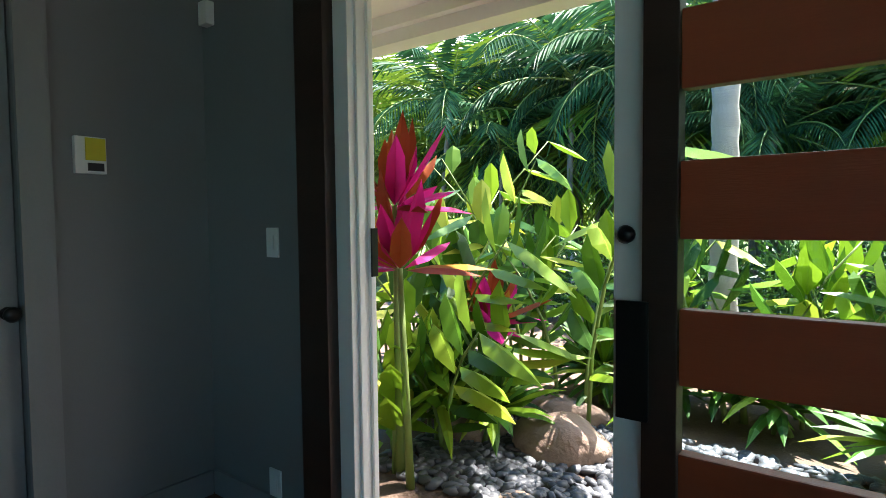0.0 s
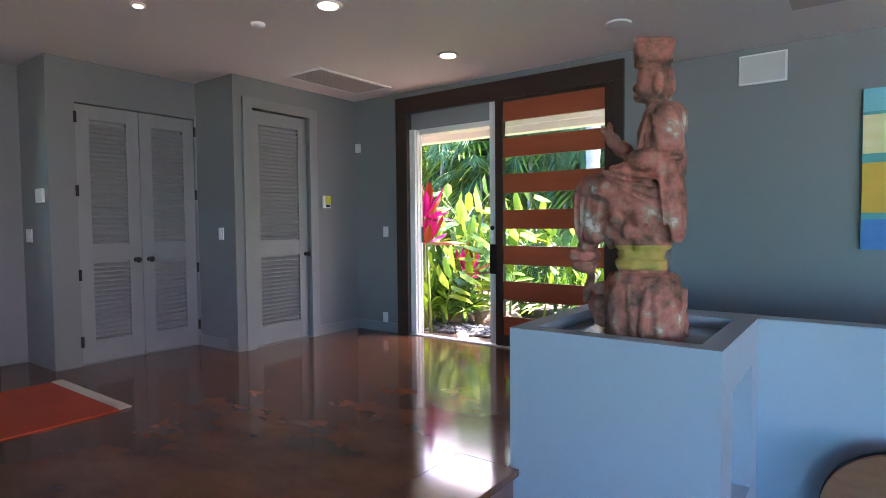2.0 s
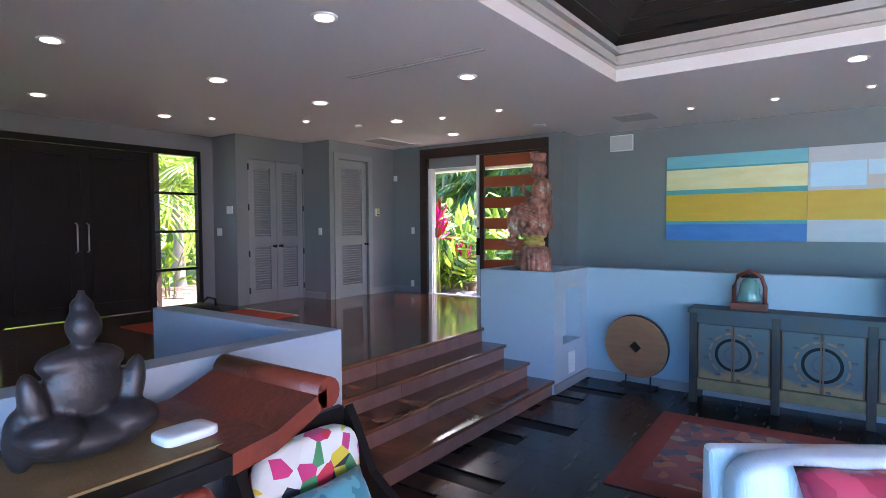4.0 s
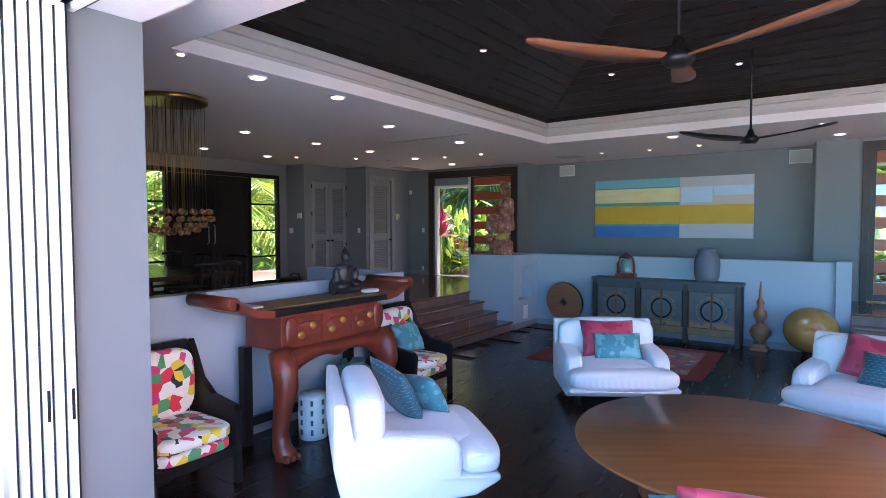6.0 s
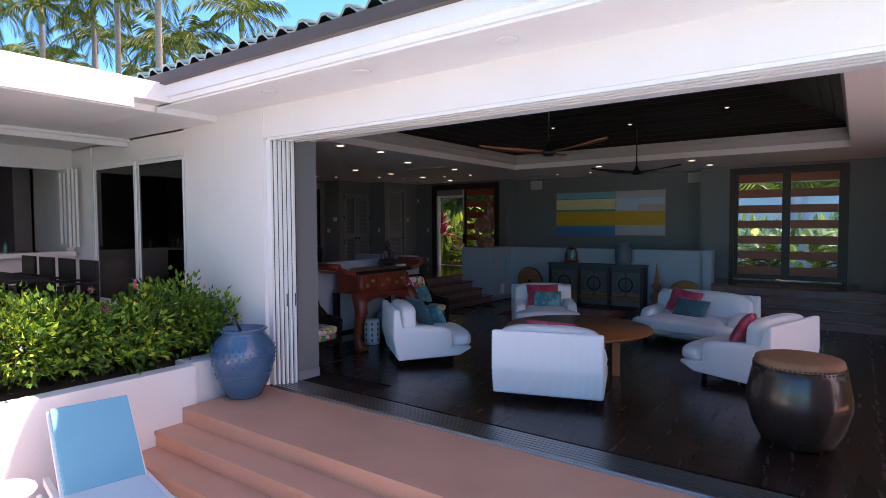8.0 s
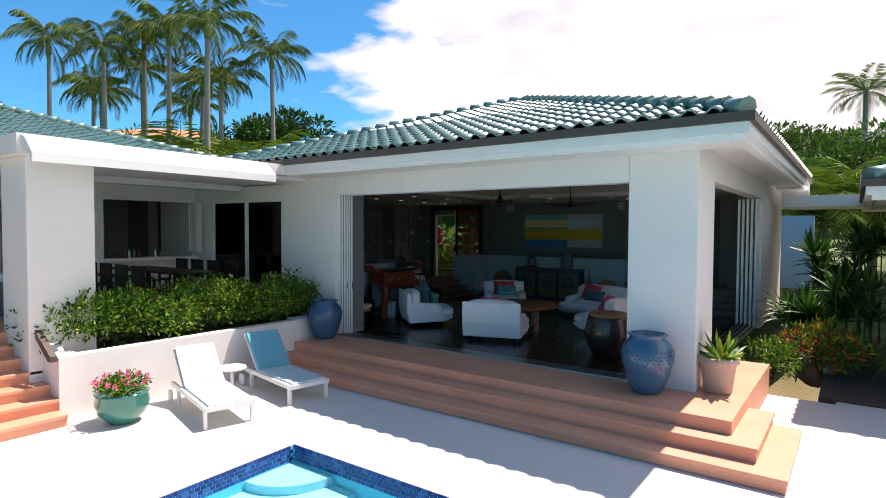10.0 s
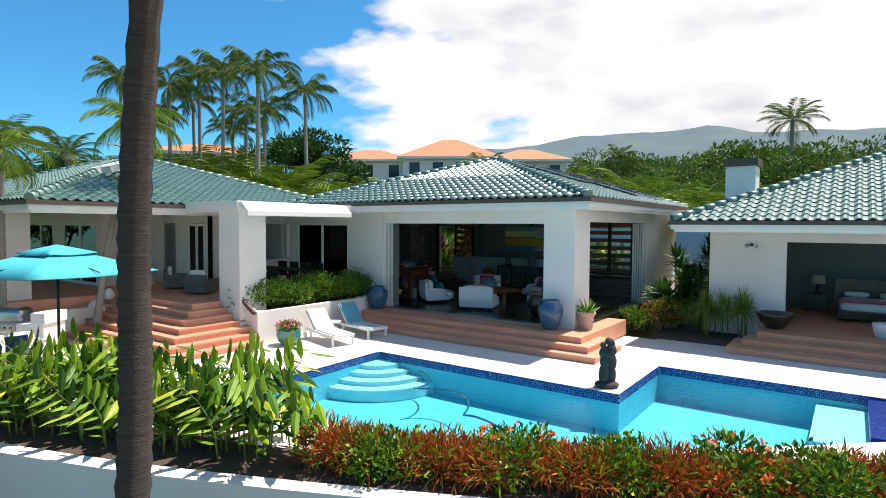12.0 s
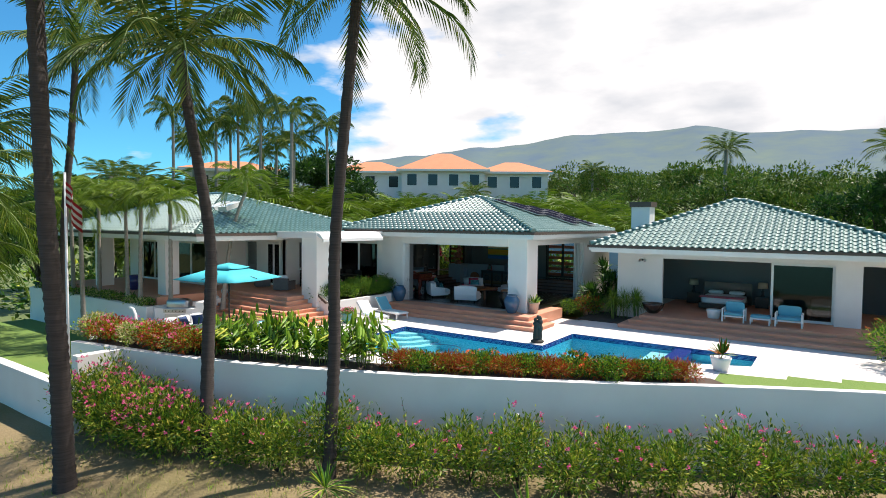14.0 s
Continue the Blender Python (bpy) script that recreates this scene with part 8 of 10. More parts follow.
# folding glass panels pushed together at both openings
for i in range(6):
    pn = thing("sliding_panel", "white aluminium edge of a stacked sliding glass panel", "door panel", group="stacked panels")
    y = -8.57 + 0.045 * i
    x = 2.95 + 0.028 * i
    part("stile", boxes([(2.865, x, y, y + 0.033, 0.006, 3.10)], 0.004), M_TRIM, pn)
    part("edge_seal", boxes([(x - 0.01, x + 0.002, y + 0.034, y + 0.041, 0.006, 3.1)]), M_BLACK, pn)
    if i in (3, 5):
        part("latch", boxes([(x, x + 0.004, y + 0.010, y + 0.024, 1.0, 1.16)]), M_BLACK, pn)
structure("trim_head_track", [(2.9, 9.36, -8.58 + 0.1 * i, -8.55 + 0.1 * i, 3.085, 3.12) for i in range(4)], M_TRIM, "white sliding door head tracks")
# thin black sheet stands in for the shade between the head tracks
structure("trim_head_shadow", [(2.87, 9.36, -8.575, -8.20, 3.119, 3.124)], M_BLACK, "black strip in place of the shade between the door head tracks")
structure("beam_head", [(2.86, 9.345, -8.3, -7.9, 3.13, 3.4)], M_TRIM, "white painted head beam inside the opening")
for i in range(5):
    pn = thing("sliding_panel", "white aluminium edge of a stacked sliding glass panel", "door panel", group="stacked side panels")
    x = 9.78 + 0.1 * i
    part("stile", boxes([(x, x + 0.055, -1.45 - 0.02 * i, -1.26, 0.0, 3.13)], 0.004), M_TRIM, pn)
structure("trim_side_track", [(9.8 + 0.1 * i, 9.83 + 0.1 * i, -7.45, -1.25, -0.03, 0.003) for i in range(5)], M_STEEL, "metal door tracks of the side opening")

# chandelier and dining set beyond the half wall
ch = thing("chandelier", "brass chandelier of thin strands with amber glass drops", "chandelier", (0.12, -6.15, 0))
M_BRASS = mat("aged_brass", (0.42, 0.28, 0.09), (0.32, 0.20, 0.06), 0.3, metal=1.0, fine=40, bump=0.05)
M_AMBER = mat("amber_glass_drop", (0.30, 0.16, 0.06), (0.18, 0.10, 0.05), 0.15, fine=20, bump=0.05, coat=0.6)
part("canopy", turned([(0.36, C - 0.05), (0.38, C - 0.05), (0.38, C - 0.002), (0.0001, C - 0.002)], 40), M_BRASS, ch)
wires, drops = bmesh.new(), bmesh.new()
for k in range(46):
    a, r = 2.399 * k, 0.34 * math.sqrt((k + 0.5) / 46)
    x, y = r * math.cos(a), r * math.sin(a)
    tube([(x, y, 2.12), (x, y, C - 0.04)], 0.0025, 4, wires)
for j, (r, z) in enumerate(((0.38, 2.14), (0.40, 2.06), (0.34, 1.99), (0.25, 1.94), (0.14, 1.91))):
    n = int(r * 52)
    for i in range(n):
        a = 2 * math.pi * i / n
        t = bmesh.ops.create_icosphere(drops, subdivisions=1, radius=0.036, matrix=Matrix.Translation((r * math.cos(a), r * math.sin(a), z)))
tagged(part("strand", wires, M_BRASS, ch), kind="stuff")
tagged(part("glass_drop", drops, M_AMBER, ch, "amber glass drops"), kind="stuff")
dt = thing("dining_table", "long dark wooden dining table", "table", (-1.2, -6.0, Z_ENT))
part("tabletop", boxes([(-1.4, 1.4, -0.55, 0.55, 0.70, 0.75)], 0.008), M_DRUM, dt)
for sx in (-1, 1):
    for sy in (-1, 1):
        part("leg", boxes([(sx * 1.2 - 0.05, sx * 1.2 + 0.05, sy * 0.42 - 0.05, sy * 0.42 + 0.05, 0, 0.70)], 0.004), M_DRUM, dt)


def dining_chair():
    th = thing("dining_chair", "black wooden dining chair with a curved top rail", "chair", (-2.0, -5.25, Z_ENT, 0, 0, 180), "dining chairs")
    part("seat", boxes([(-0.23, 0.23, -0.22, 0.22, 0.42, 0.46)], 0.01), M_BLACKWOOD, th)
    for sx in (-1, 1):
        part("leg", tube([(sx * 0.2, 0.19, 0), (sx * 0.2, 0.19, 0.44)], 0.018), M_BLACKWOOD, th)
        part("leg", tube([(sx * 0.2, -0.2, 0), (sx * 0.2, -0.2, 0.44), (sx * 0.21, -0.25, 0.88)], 0.018), M_BLACKWOOD, th)
    part("top_rail", tube([(-0.27, -0.22, 0.88), (-0.15, -0.27, 0.90), (0, -0.285, 0.905), (0.15, -0.27, 0.90), (0.27, -0.22, 0.88)], 0.026), M_BLACKWOOD, th)
    for x in (-0.08, 0, 0.08):
        part("back_slat", tube([(x, -0.2, 0.45), (x, -0.27, 0.89)], 0.010), M_BLACKWOOD, th)
    return th


dc = dining_chair()
for x, y, r in ((-1.2, -5.25, 180), (-0.4, -5.25, 180), (-2.0, -6.75, 0), (-1.2, -6.75, 0), (-0.4, -6.75, 0), (0.5, -6.0, 90), (-2.9, -6.0, -90)):
    copy_thing(dc, pose(x, y, Z_ENT, 0, 0, r))

# wooden seated figure on the plinth: base stump, lotus seat, draped legs, torso, crowned head
M_CARVED = mat("worn_painted_wood_carving", (0.34, 0.15, 0.10), (0.17, 0.085, 0.06), 0.75, scale=7, fine=16, bump=0.55, depth=0.02)
cn, cl_ = M_CARVED.node_tree.nodes, M_CARVED.node_tree.links
c_co, c_no, c_ramp = cn.new("ShaderNodeTexCoord"), cn.new("ShaderNodeTexNoise"), cn.new("ShaderNodeValToRGB")
c_no.inputs["Scale"].default_value, c_no.inputs["Detail"].default_value, c_no.inputs["Roughness"].default_value = 5.5, 9.0, 0.68
for pos, col in ((0.36, (0.06, 0.035, 0.03)), (0.46, (0.24, 0.095, 0.06)), (0.53, (0.40, 0.12, 0.09)), (0.60, (0.33, 0.20, 0.14)), (0.67, (0.62, 0.52, 0.46))):
    e = c_ramp.color_ramp.elements.new(pos)
    e.color = (*col, 1)
c_sep, c_band, c_mix = cn.new("ShaderNodeSeparateXYZ"), cn.new("ShaderNodeMath"), cn.new("ShaderNodeMixRGB")
c_band.operation = "COMPARE"
c_band.inputs[1].default_value, c_band.inputs[2].default_value = 0.41, 0.06
c_mul = cn.new("ShaderNodeMath")
c_mul.operation = "MULTIPLY"
c_mul.inputs[1].default_value = 0.5
c_mix.inputs["Color2"].default_value = (0.42, 0.40, 0.03, 1)
cl_.new(c_co.outputs["Object"], c_no.inputs["Vector"])
cl_.new(c_no.outputs["Fac"], c_ramp.inputs["Fac"])
cl_.new(c_co.outputs["Object"], c_sep.inputs[0])
cl_.new(c_sep.outputs["Z"], c_band.inputs[0])
c_side = cn.new("ShaderNodeMath")
c_side.operation = "GREATER_THAN"
c_side.inputs[1].default_value = -0.16
c_both = cn.new("ShaderNodeMath")
c_both.operation = "MULTIPLY"
cl_.new(c_sep.outputs["X"], c_side.inputs[0])
cl_.new(c_band.outputs[0], c_both.inputs[0])
cl_.new(c_side.outputs[0], c_both.inputs[1])
cl_.new(c_both.outputs[0], c_mul.inputs[0])
cl_.new(c_mul.outputs[0], c_mix.inputs["Fac"])
cl_.new(c_ramp.outputs["Color"], c_mix.inputs["Color1"])
cl_.new(c_mix.outputs["Color"], cn["Principled BSDF"].inputs["Base Color"])
c_wave, c_bump = cn.new("ShaderNodeTexWave"), cn.new("ShaderNodeBump")
c_wave.inputs["Scale"].default_value, c_wave.inputs["Distortion"].default_value = 4.0, 11.0
c_wave.inputs["Detail"].default_value, c_wave.inputs["Detail Scale"].default_value = 2.0, 0.8
c_bump.inputs["Strength"].default_value, c_bump.inputs["Distance"].default_value = 0.4, 0.010
cl_.new(c_co.outputs["Object"], c_wave.inputs["Vector"])
cl_.new(c_wave.outputs["Fac"], c_bump.inputs["Height"])
cl_.new(c_bump.outputs[0], cn["Principled BSDF"].inputs["Normal"])
FIGURE = [
    # stump base with draped folds, then the collar and the lotus seat
    (0.0, 0, 0.16, 0.175, 0.17, 0.185, 0, 0, 5), (0.02, 0, 0.03, 0.16, 0.16, 0.05, 0, 0, 4), (-0.02, 0, 0.375, 0.125, 0.125, 0.035, 0, 0, 5), (-0.02, 0, 0.43, 0.115, 0.115, 0.03, 0, 0, 4), (0.0, 0, 0.475, 0.125, 0.12, 0.035, 0, 0, 4),
    (-0.05, 0, 0.555, 0.16, 0.155, 0.10, 0, 0, 2.6), (-0.02, 0, 0.65, 0.19, 0.17, 0.07, 0, 0, 3),
    # lap, crossed thigh and hanging leg
    (-0.08, -0.05, 0.74, 0.20, 0.12, 0.085, 0, 6, 2.6), (-0.12, 0.08, 0.74, 0.20, 0.10, 0.08, 0, 4, 2.6), (-0.26, 0.04, 0.76, 0.085, 0.11, 0.075, 0, 0, 2.4), (-0.30, 0.05, 0.62, 0.062, 0.085, 0.18, 0, -6, 3), (-0.23, -0.03, 0.62, 0.06, 0.07, 0.16, 0, 6, 2.6), (-0.29, 0.05, 0.47, 0.055, 0.07, 0.05, 0, 0, 2.2),
    # lotus under the foot, its stem, leaf and bud
    (-0.31, 0.05, 0.41, 0.085, 0.085, 0.035, 0, 0, 3), (-0.31, 0.05, 0.365, 0.065, 0.065, 0.045, 0, 0, 2.2), (-0.285, 0.05, 0.26, 0.021, 0.021, 0.10, 0, 14, 3), (-0.24, 0.04, 0.15, 0.045, 0.045, 0.05, 0, 0, 2), (-0.20, 0.03, 0.10, 0.06, 0.05, 0.06, 0, 0, 2), (-0.22, 0.03, 0.25, 0.05, 0.02, 0.03, 0, -30, 2), (-0.16, 0.05, 0.22, 0.06, 0.05, 0.12, 0, 10, 2.2),
    # torso, shoulders, sleeves and the long drape behind
    (0.07, 0, 0.92, 0.105, 0.15, 0.19, 0, -6, 3), (0.085, 0, 1.07, 0.10, 0.175, 0.09, 0, 0, 2.6), (0.10, -0.155, 0.97, 0.065, 0.06, 0.16, 6, -4, 2.6), (0.10, 0.155, 0.97, 0.065, 0.06, 0.15, -6, -4, 2.6), (0.04, -0.16, 0.86, 0.12, 0.06, 0.06, 0, 14, 2.6), (-0.07, -0.13, 0.845, 0.075, 0.045, 0.03, 0, 0, 2.2), (-0.13, -0.12, 0.85, 0.045, 0.035, 0.02, 0, 0, 2),
    (0.125, -0.12, 0.70, 0.045, 0.06, 0.22, 0, -7, 3.4), (0.13, 0.0, 0.72, 0.05, 0.13, 0.20, 0, -4, 3.4), (0.13, 0.10, 0.72, 0.045, 0.06, 0.20, 0, -6, 3),
    # raised arm
    (-0.03, 0.16, 0.92, 0.10, 0.045, 0.05, 0, -22, 2.4), (-0.13, 0.17, 0.97, 0.05, 0.035, 0.04, 0, 30, 2.2), (-0.18, 0.17, 1.02, 0.032, 0.03, 0.045, 0, -25, 2.2), (-0.195, 0.16, 1.075, 0.012, 0.012, 0.045, 0, -10, 2), (-0.225, 0.18, 1.06, 0.012, 0.012, 0.04, 0, -35, 2), (-0.21, 0.19, 1.07, 0.012, 0.012, 0.035, 0, -20, 2),
    # neck, head and crown
    (0.05, 0, 1.165, 0.05, 0.055, 0.05, 0, 0, 2.4), (0.03, 0, 1.265, 0.078, 0.07, 0.10, 0, 6, 2.5), (-0.045, 0, 1.255, 0.018, 0.018, 0.026, 0, 20, 2), (-0.03, 0, 1.205, 0.03, 0.03, 0.025, 0, 0, 2), (0.055, 0.075, 1.25, 0.02, 0.014, 0.055, 0, 0, 2.2), (0.055, -0.075, 1.25, 0.02, 0.014, 0.055, 0, 0, 2.2), (0.08, 0, 1.27, 0.05, 0.065, 0.08, 0, 0, 2.4),
    (0.03, 0, 1.365, 0.092, 0.085, 0.022, 0, 0, 3), (0.03, 0, 1.415, 0.09, 0.082, 0.05, 0, 4, 5), (0.03, 0, 1.46, 0.098, 0.09, 0.016, 0, 4, 4)]
# carved folds: thin ridges over the thigh, the sleeve, the drape and the stump
for k in range(7):
    FIGURE.append((-0.09 + 0.012 * k, -0.165 + 0.004 * k, 0.815 - 0.034 * k, 0.16 - 0.012 * k, 0.030, 0.011, 0, 12 + 6 * k, 2))
for k in range(5):
    FIGURE.append((-0.345 + 0.030 * k, -0.030 - 0.012 * k, 0.62, 0.011, 0.030, 0.13, 0, -4 + 3 * k, 2))
for k in range(6):
    FIGURE.append((0.075 + 0.018 * k, -0.168 + 0.010 * k, 0.72, 0.010, 0.026, 0.17, 0, -5, 2))
for k in range(6):
    FIGURE.append((0.06 + 0.012 * k, -0.196, 1.05 - 0.035 * k, 0.055, 0.020, 0.011, 0, 46 - 9 * k, 2))
for k in range(5):
    FIGURE.append((-0.01 + 0.026 * k, -0.135 - 0.006 * k, 1.0, 0.009, 0.026, 0.15, 0, 14 - 5 * k, 2))
for k in range(11):
    a = -3.2 + 0.33 * k
    FIGURE.append((0.176 * math.cos(a), 0.172 * math.sin(a), 0.15 - 0.02 * (k % 2), 0.020, 0.022, 0.15, 0, 9 * math.sin(3.0 * k), 2))
for row, (rz, rr) in enumerate(((0.60, 0.165), (0.54, 0.145), (0.49, 0.115))):
    for k in range(9):
        a = 2 * math.pi * (k + 0.5 * (row % 2)) / 9
        FIGURE.append((-0.05 + rr * math.cos(a), rr * math.sin(a), rz, 0.036, 0.036, 0.045, 0, 0, 2))
wooden = blobs("wooden_figure", FIGURE, M_CARVED, "life-worn carved wooden seated figure with faded red and white paint", "statue", pose(0.70, 0.19, 1.345, 0, 0, 13), 0.0070, 2)
fold = bpy.data.textures.new("carved_folds", "MARBLE")
fold.noise_scale, fold.turbulence = 0.06, 5.0
fd = wooden.modifiers.new("folds", "DISPLACE")
fd.texture, fd.strength, fd.mid_level = fold, 0.012, 0.5

# floor boards of the living room, laid last
random.seed(5)
floor_liv = thing("floor_living", "dark espresso hardwood floor boards with a soft sheen", "floor", kind="structure")
plank_a = finish("board", boxes([(0, 1.796, 0, 0.226, -0.022, 0.0)]), M_PLANK)
plank_b = finish("board", boxes([(0, 1.196, 0, 0.226, -0.022, 0.0)]), M_PLANK)
row = 0
y = -8.17
while y < 1.05:
    x = 1.78 - (0.9 * (row % 2)) - 0.3 * (row % 3)
    while x < 9.74:
        long = random.random() < 0.7
        w = 1.8 if long else 1.2
        if x >= 0.2 and not (x < 3.03 and y < -7.85):
            o = new("board", plank_a if long else plank_b)
            o.parent = floor_liv
            o.matrix_basis = Matrix.Translation((min(x, 9.74 - w), y, random.uniform(-0.0008, 0.0)))
        x += w
    y += 0.229
    row += 1

# ---- outdoor things ----
random.seed(44)
M_GLAZE = mat("blue_glazed_ceramic", (0.03, 0.09, 0.17), (0.05, 0.14, 0.24), 0.25, scale=3, fine=30, bump=0.1, coat=0.4)
M_GLAZEG = mat("green_glazed_ceramic", (0.02, 0.16, 0.13), (0.04, 0.24, 0.20), 0.2, scale=3, fine=30, bump=0.05, coat=0.5)
M_CLAYPOT = mat("pale_clay_pot", (0.55, 0.40, 0.32), (0.45, 0.32, 0.25), 0.8, scale=4, fine=40, bump=0.2)
M_CANVASB = mat("turquoise_canvas", (0.04, 0.42, 0.50), (0.05, 0.48, 0.56), 0.8, scale=2, fine=150, bump=0.15)
M_CUSHB = mat("soft_blue_cushion", (0.10, 0.36, 0.46), (0.13, 0.42, 0.52), 0.85, scale=3, fine=150, bump=0.15)
M_CUSHW = mat("white_outdoor_cushion", (0.78, 0.78, 0.78), (0.72, 0.72, 0.72), 0.85, scale=3, fine=150, bump=0.15)
M_SLING = mat("pale_aqua_sling", (0.55, 0.68, 0.70), (0.50, 0.63, 0.66), 0.8, scale=3, fine=150, bump=0.15)
M_NAVY = mat("navy_cloth", (0.02, 0.045, 0.12), (0.03, 0.06, 0.16), 0.8, scale=5, fine=120, bump=0.15)
M_WICKER = mat("grey_wicker", (0.16, 0.15, 0.15), (0.10, 0.095, 0.095), 0.8, scale=8, fine=90, bump=0.5)


def dotted_pot(at, r, h, label, m, dots=True, group=""):
    """A bulbous glazed jar with rows of raised dots, on its foot."""
    th = thing("glazed_pot", label, "pot", (*at, 0, 0, 0), group)
    part("body", turned([(0.50 * r, 0), (0.56 * r, 0.02 * h), (0.78 * r, 0.22 * h), (0.96 * r, 0.50 * h), (1.0 * r, 0.66 * h), (0.90 * r, 0.82 * h), (0.68 * r, 0.92 * h), (0.66 * r, 0.95 * h), (0.76 * r, 0.985 * h), (0.75 * r, h), (0.64 * r, h), (0.58 * r, 0.9 * h), (0.0001, 0.86 * h)], 44), m, th)
    if dots:
        me = finish("raised_dot", turned([(0.0001, 0.010), (0.009, 0.008), (0.013, 0), (0.0001, 0)], 8), m)
        for f, rr in ((0.50, 0.955), (0.56, 0.975), (0.62, 0.99), (0.68, 0.995), (0.74, 0.965)):
            for i in range(30):
                a = 2 * math.pi * (i + 0.5 * (round(f * 50) % 2)) / 30
                o = new("raised_dot", me)
                o.parent = th
                o.matrix_basis = Matrix.Translation((rr * r * math.cos(a), rr * r * math.sin(a), f * h)) @ Matrix.Rotation(a, 4, "Z") @ Matrix.Rotation(radians(90), 4, "Y")
    for z in (0.30, 0.36):
        part("raised_band", turned([(r * (0.60 + z * 0.78), z * h - 0.006), (r * (0.62 + z * 0.78), z * h), (r * (0.60 + z * 0.80), z * h + 0.008)], 40), m, th)
    part("soil", turned([(0.0001, 0.87 * h), (0.55 * r, 0.87 * h), (0.55 * r, 0.88 * h), (0.0001, 0.885 * h)], 20), M_SOIL, th)
    return th


pot1 = dotted_pot((2.94, -9.0, -0.02), 0.37, 0.82, "large blue glazed jar with raised dots beside the sliding panels", M_GLAZE)
solid("driftwood_stick", tube([(2.94, -9.0, 0.70), (2.89, -9.07, 0.9), (2.76, -9.15, 1.08)], [0.02, 0.016, 0.008], 6), M_BARK, "bare stick standing in the blue jar", "stick")
dotted_pot((9.78, -8.98, -0.02), 0.37, 0.86, "large blue glazed jar with raised dots before the column", M_GLAZE)
pp = thing("clay_pot", "pale clay pot with a banded rim on the terrace", "pot", (10.62, -8.35, -0.02))
part("body", turned([(0.17, 0), (0.19, 0.02), (0.235, 0.36), (0.25, 0.42), (0.28, 0.44), (0.285, 0.52), (0.25, 0.525), (0.22, 0.47), (0.0001, 0.46)], 36), M_CLAYPOT, pp)
spiky("agave", (10.62, -8.35, 0.42), 26, 0.45, 0.09, [L_GREEN, L_LIME], "pale green agave in the clay pot", "plant", 1.2, 0.2, (0, 1), stalk=0.05)
gp = thing("glazed_bowl_planter", "round green glazed planter on the deck", "pot", (3.45, -13.45, Z_DECK))
part("body", turned([(0.18, 0), (0.20, 0.02), (0.33, 0.16), (0.37, 0.30), (0.35, 0.42), (0.37, 0.45), (0.34, 0.46), (0.31, 0.40), (0.0001, 0.40)], 40), M_GLAZEG, gp)
bush("flowering_plant", (3.45, -13.45, -0.13), (0.36, 0.36, 0.16), 900, 0.06, 0.04, [L_GREEN, L_LIME, L_PINK], "low plant with small magenta flowers in the green planter", "plant", (0, 1), flowers=36, flower_size=0.04)
bw = thing("dark_bowl", "wide dark glazed bowl on the pavilion terrace", "pot", (15.1, -4.55, -0.05))
part("body", turned([(0.20, 0), (0.24, 0.02), (0.42, 0.22), (0.50, 0.40), (0.52, 0.48), (0.47, 0.48), (0.40, 0.30), (0.0001, 0.26)], 40), M_DRUM, bw)
wt = thing("side_table", "small white drum side table on the pavilion terrace", "table", (17.75, -4.35, -0.05))
part("body", turned([(0.22, 0), (0.24, 0.02), (0.30, 0.34), (0.31, 0.40), (0.0001, 0.40)], 32), M_CUSHW, wt)
bp_ = thing("white_planter", "white tapered planter at the edge of the lawn", "pot", (19.35, -12.5, Z_DECK + 0.01))
part("body", turned([(0.20, 0), (0.22, 0.02), (0.30, 0.34), (0.33, 0.44), (0.30, 0.44), (0.26, 0.38), (0.0001, 0.38)], 36), M_CUSHW, bp_)
spiky("bromeliad", (19.35, -12.5, -0.14), 40, 0.55, 0.08, [L_RED, L_GREEN], "bronze bromeliad in the white planter", "plant", 1.1, 0.3, (0, 1, 1), stalk=0.1)


def chaise(m, label, back, cushion, fold):
    """A white sun lounger on four legs with two wheels, back raised; head at +y."""
    th = thing("sun_lounger", label, "lounger", m, "sun loungers")
    for s in (-1, 1):
        part("side_rail", boxes([(s * 0.34 - 0.025, s * 0.34 + 0.025, -1.0, 0.85, 0.26, 0.33)], 0.006), M_TRIM, th)
        part("leg", boxes([(s * 0.34 - 0.025, s * 0.34 + 0.025, -0.95, -0.89, 0, 0.26)], 0.004), M_TRIM, th)
        part("leg", boxes([(s * 0.34 - 0.025, s * 0.34 + 0.025, 0.45, 0.51, 0.0, 0.26)], 0.004), M_TRIM, th)
        wh = part("wheel", turned([(0.04, -0.02), (0.10, -0.02), (0.11, 0.0), (0.10, 0.02), (0.04, 0.02)], 20), M_TRIM, th)
        wh.matrix_basis = pose(s * 0.40, 0.75, 0.11, 0, 90, 0)
    part("end_rail", boxes([(-0.34, 0.34, -1.0, -0.95, 0.26, 0.33)], 0.004), M_TRIM, th)
    part("seat_pad", boxes([(-0.31, 0.31, -0.97, 0.28, 0.30, 0.36)], 0.02), cushion, th)
    bk = part("back_frame", boxes([(-0.33, 0.33, 0, 0.80, 0, 0.035)], 0.008), M_TRIM, th)
    bk.matrix_basis = pose(0, 0.28, 0.31, back, 0, 0)
    pad = part("back_pad", boxes([(-0.31, 0.31, 0, 0.80, 0.036, 0.085)], 0.02), fold, th)
    pad.matrix_basis = pose(0, 0.28, 0.31, back, 0, 0)
    return th


chaise(turn_to(3.95, -12.35, 0.93, -0.25, Z_DECK), "white sun lounger with a pale cushion on the deck", 42, M_SLING, M_CUSHW)
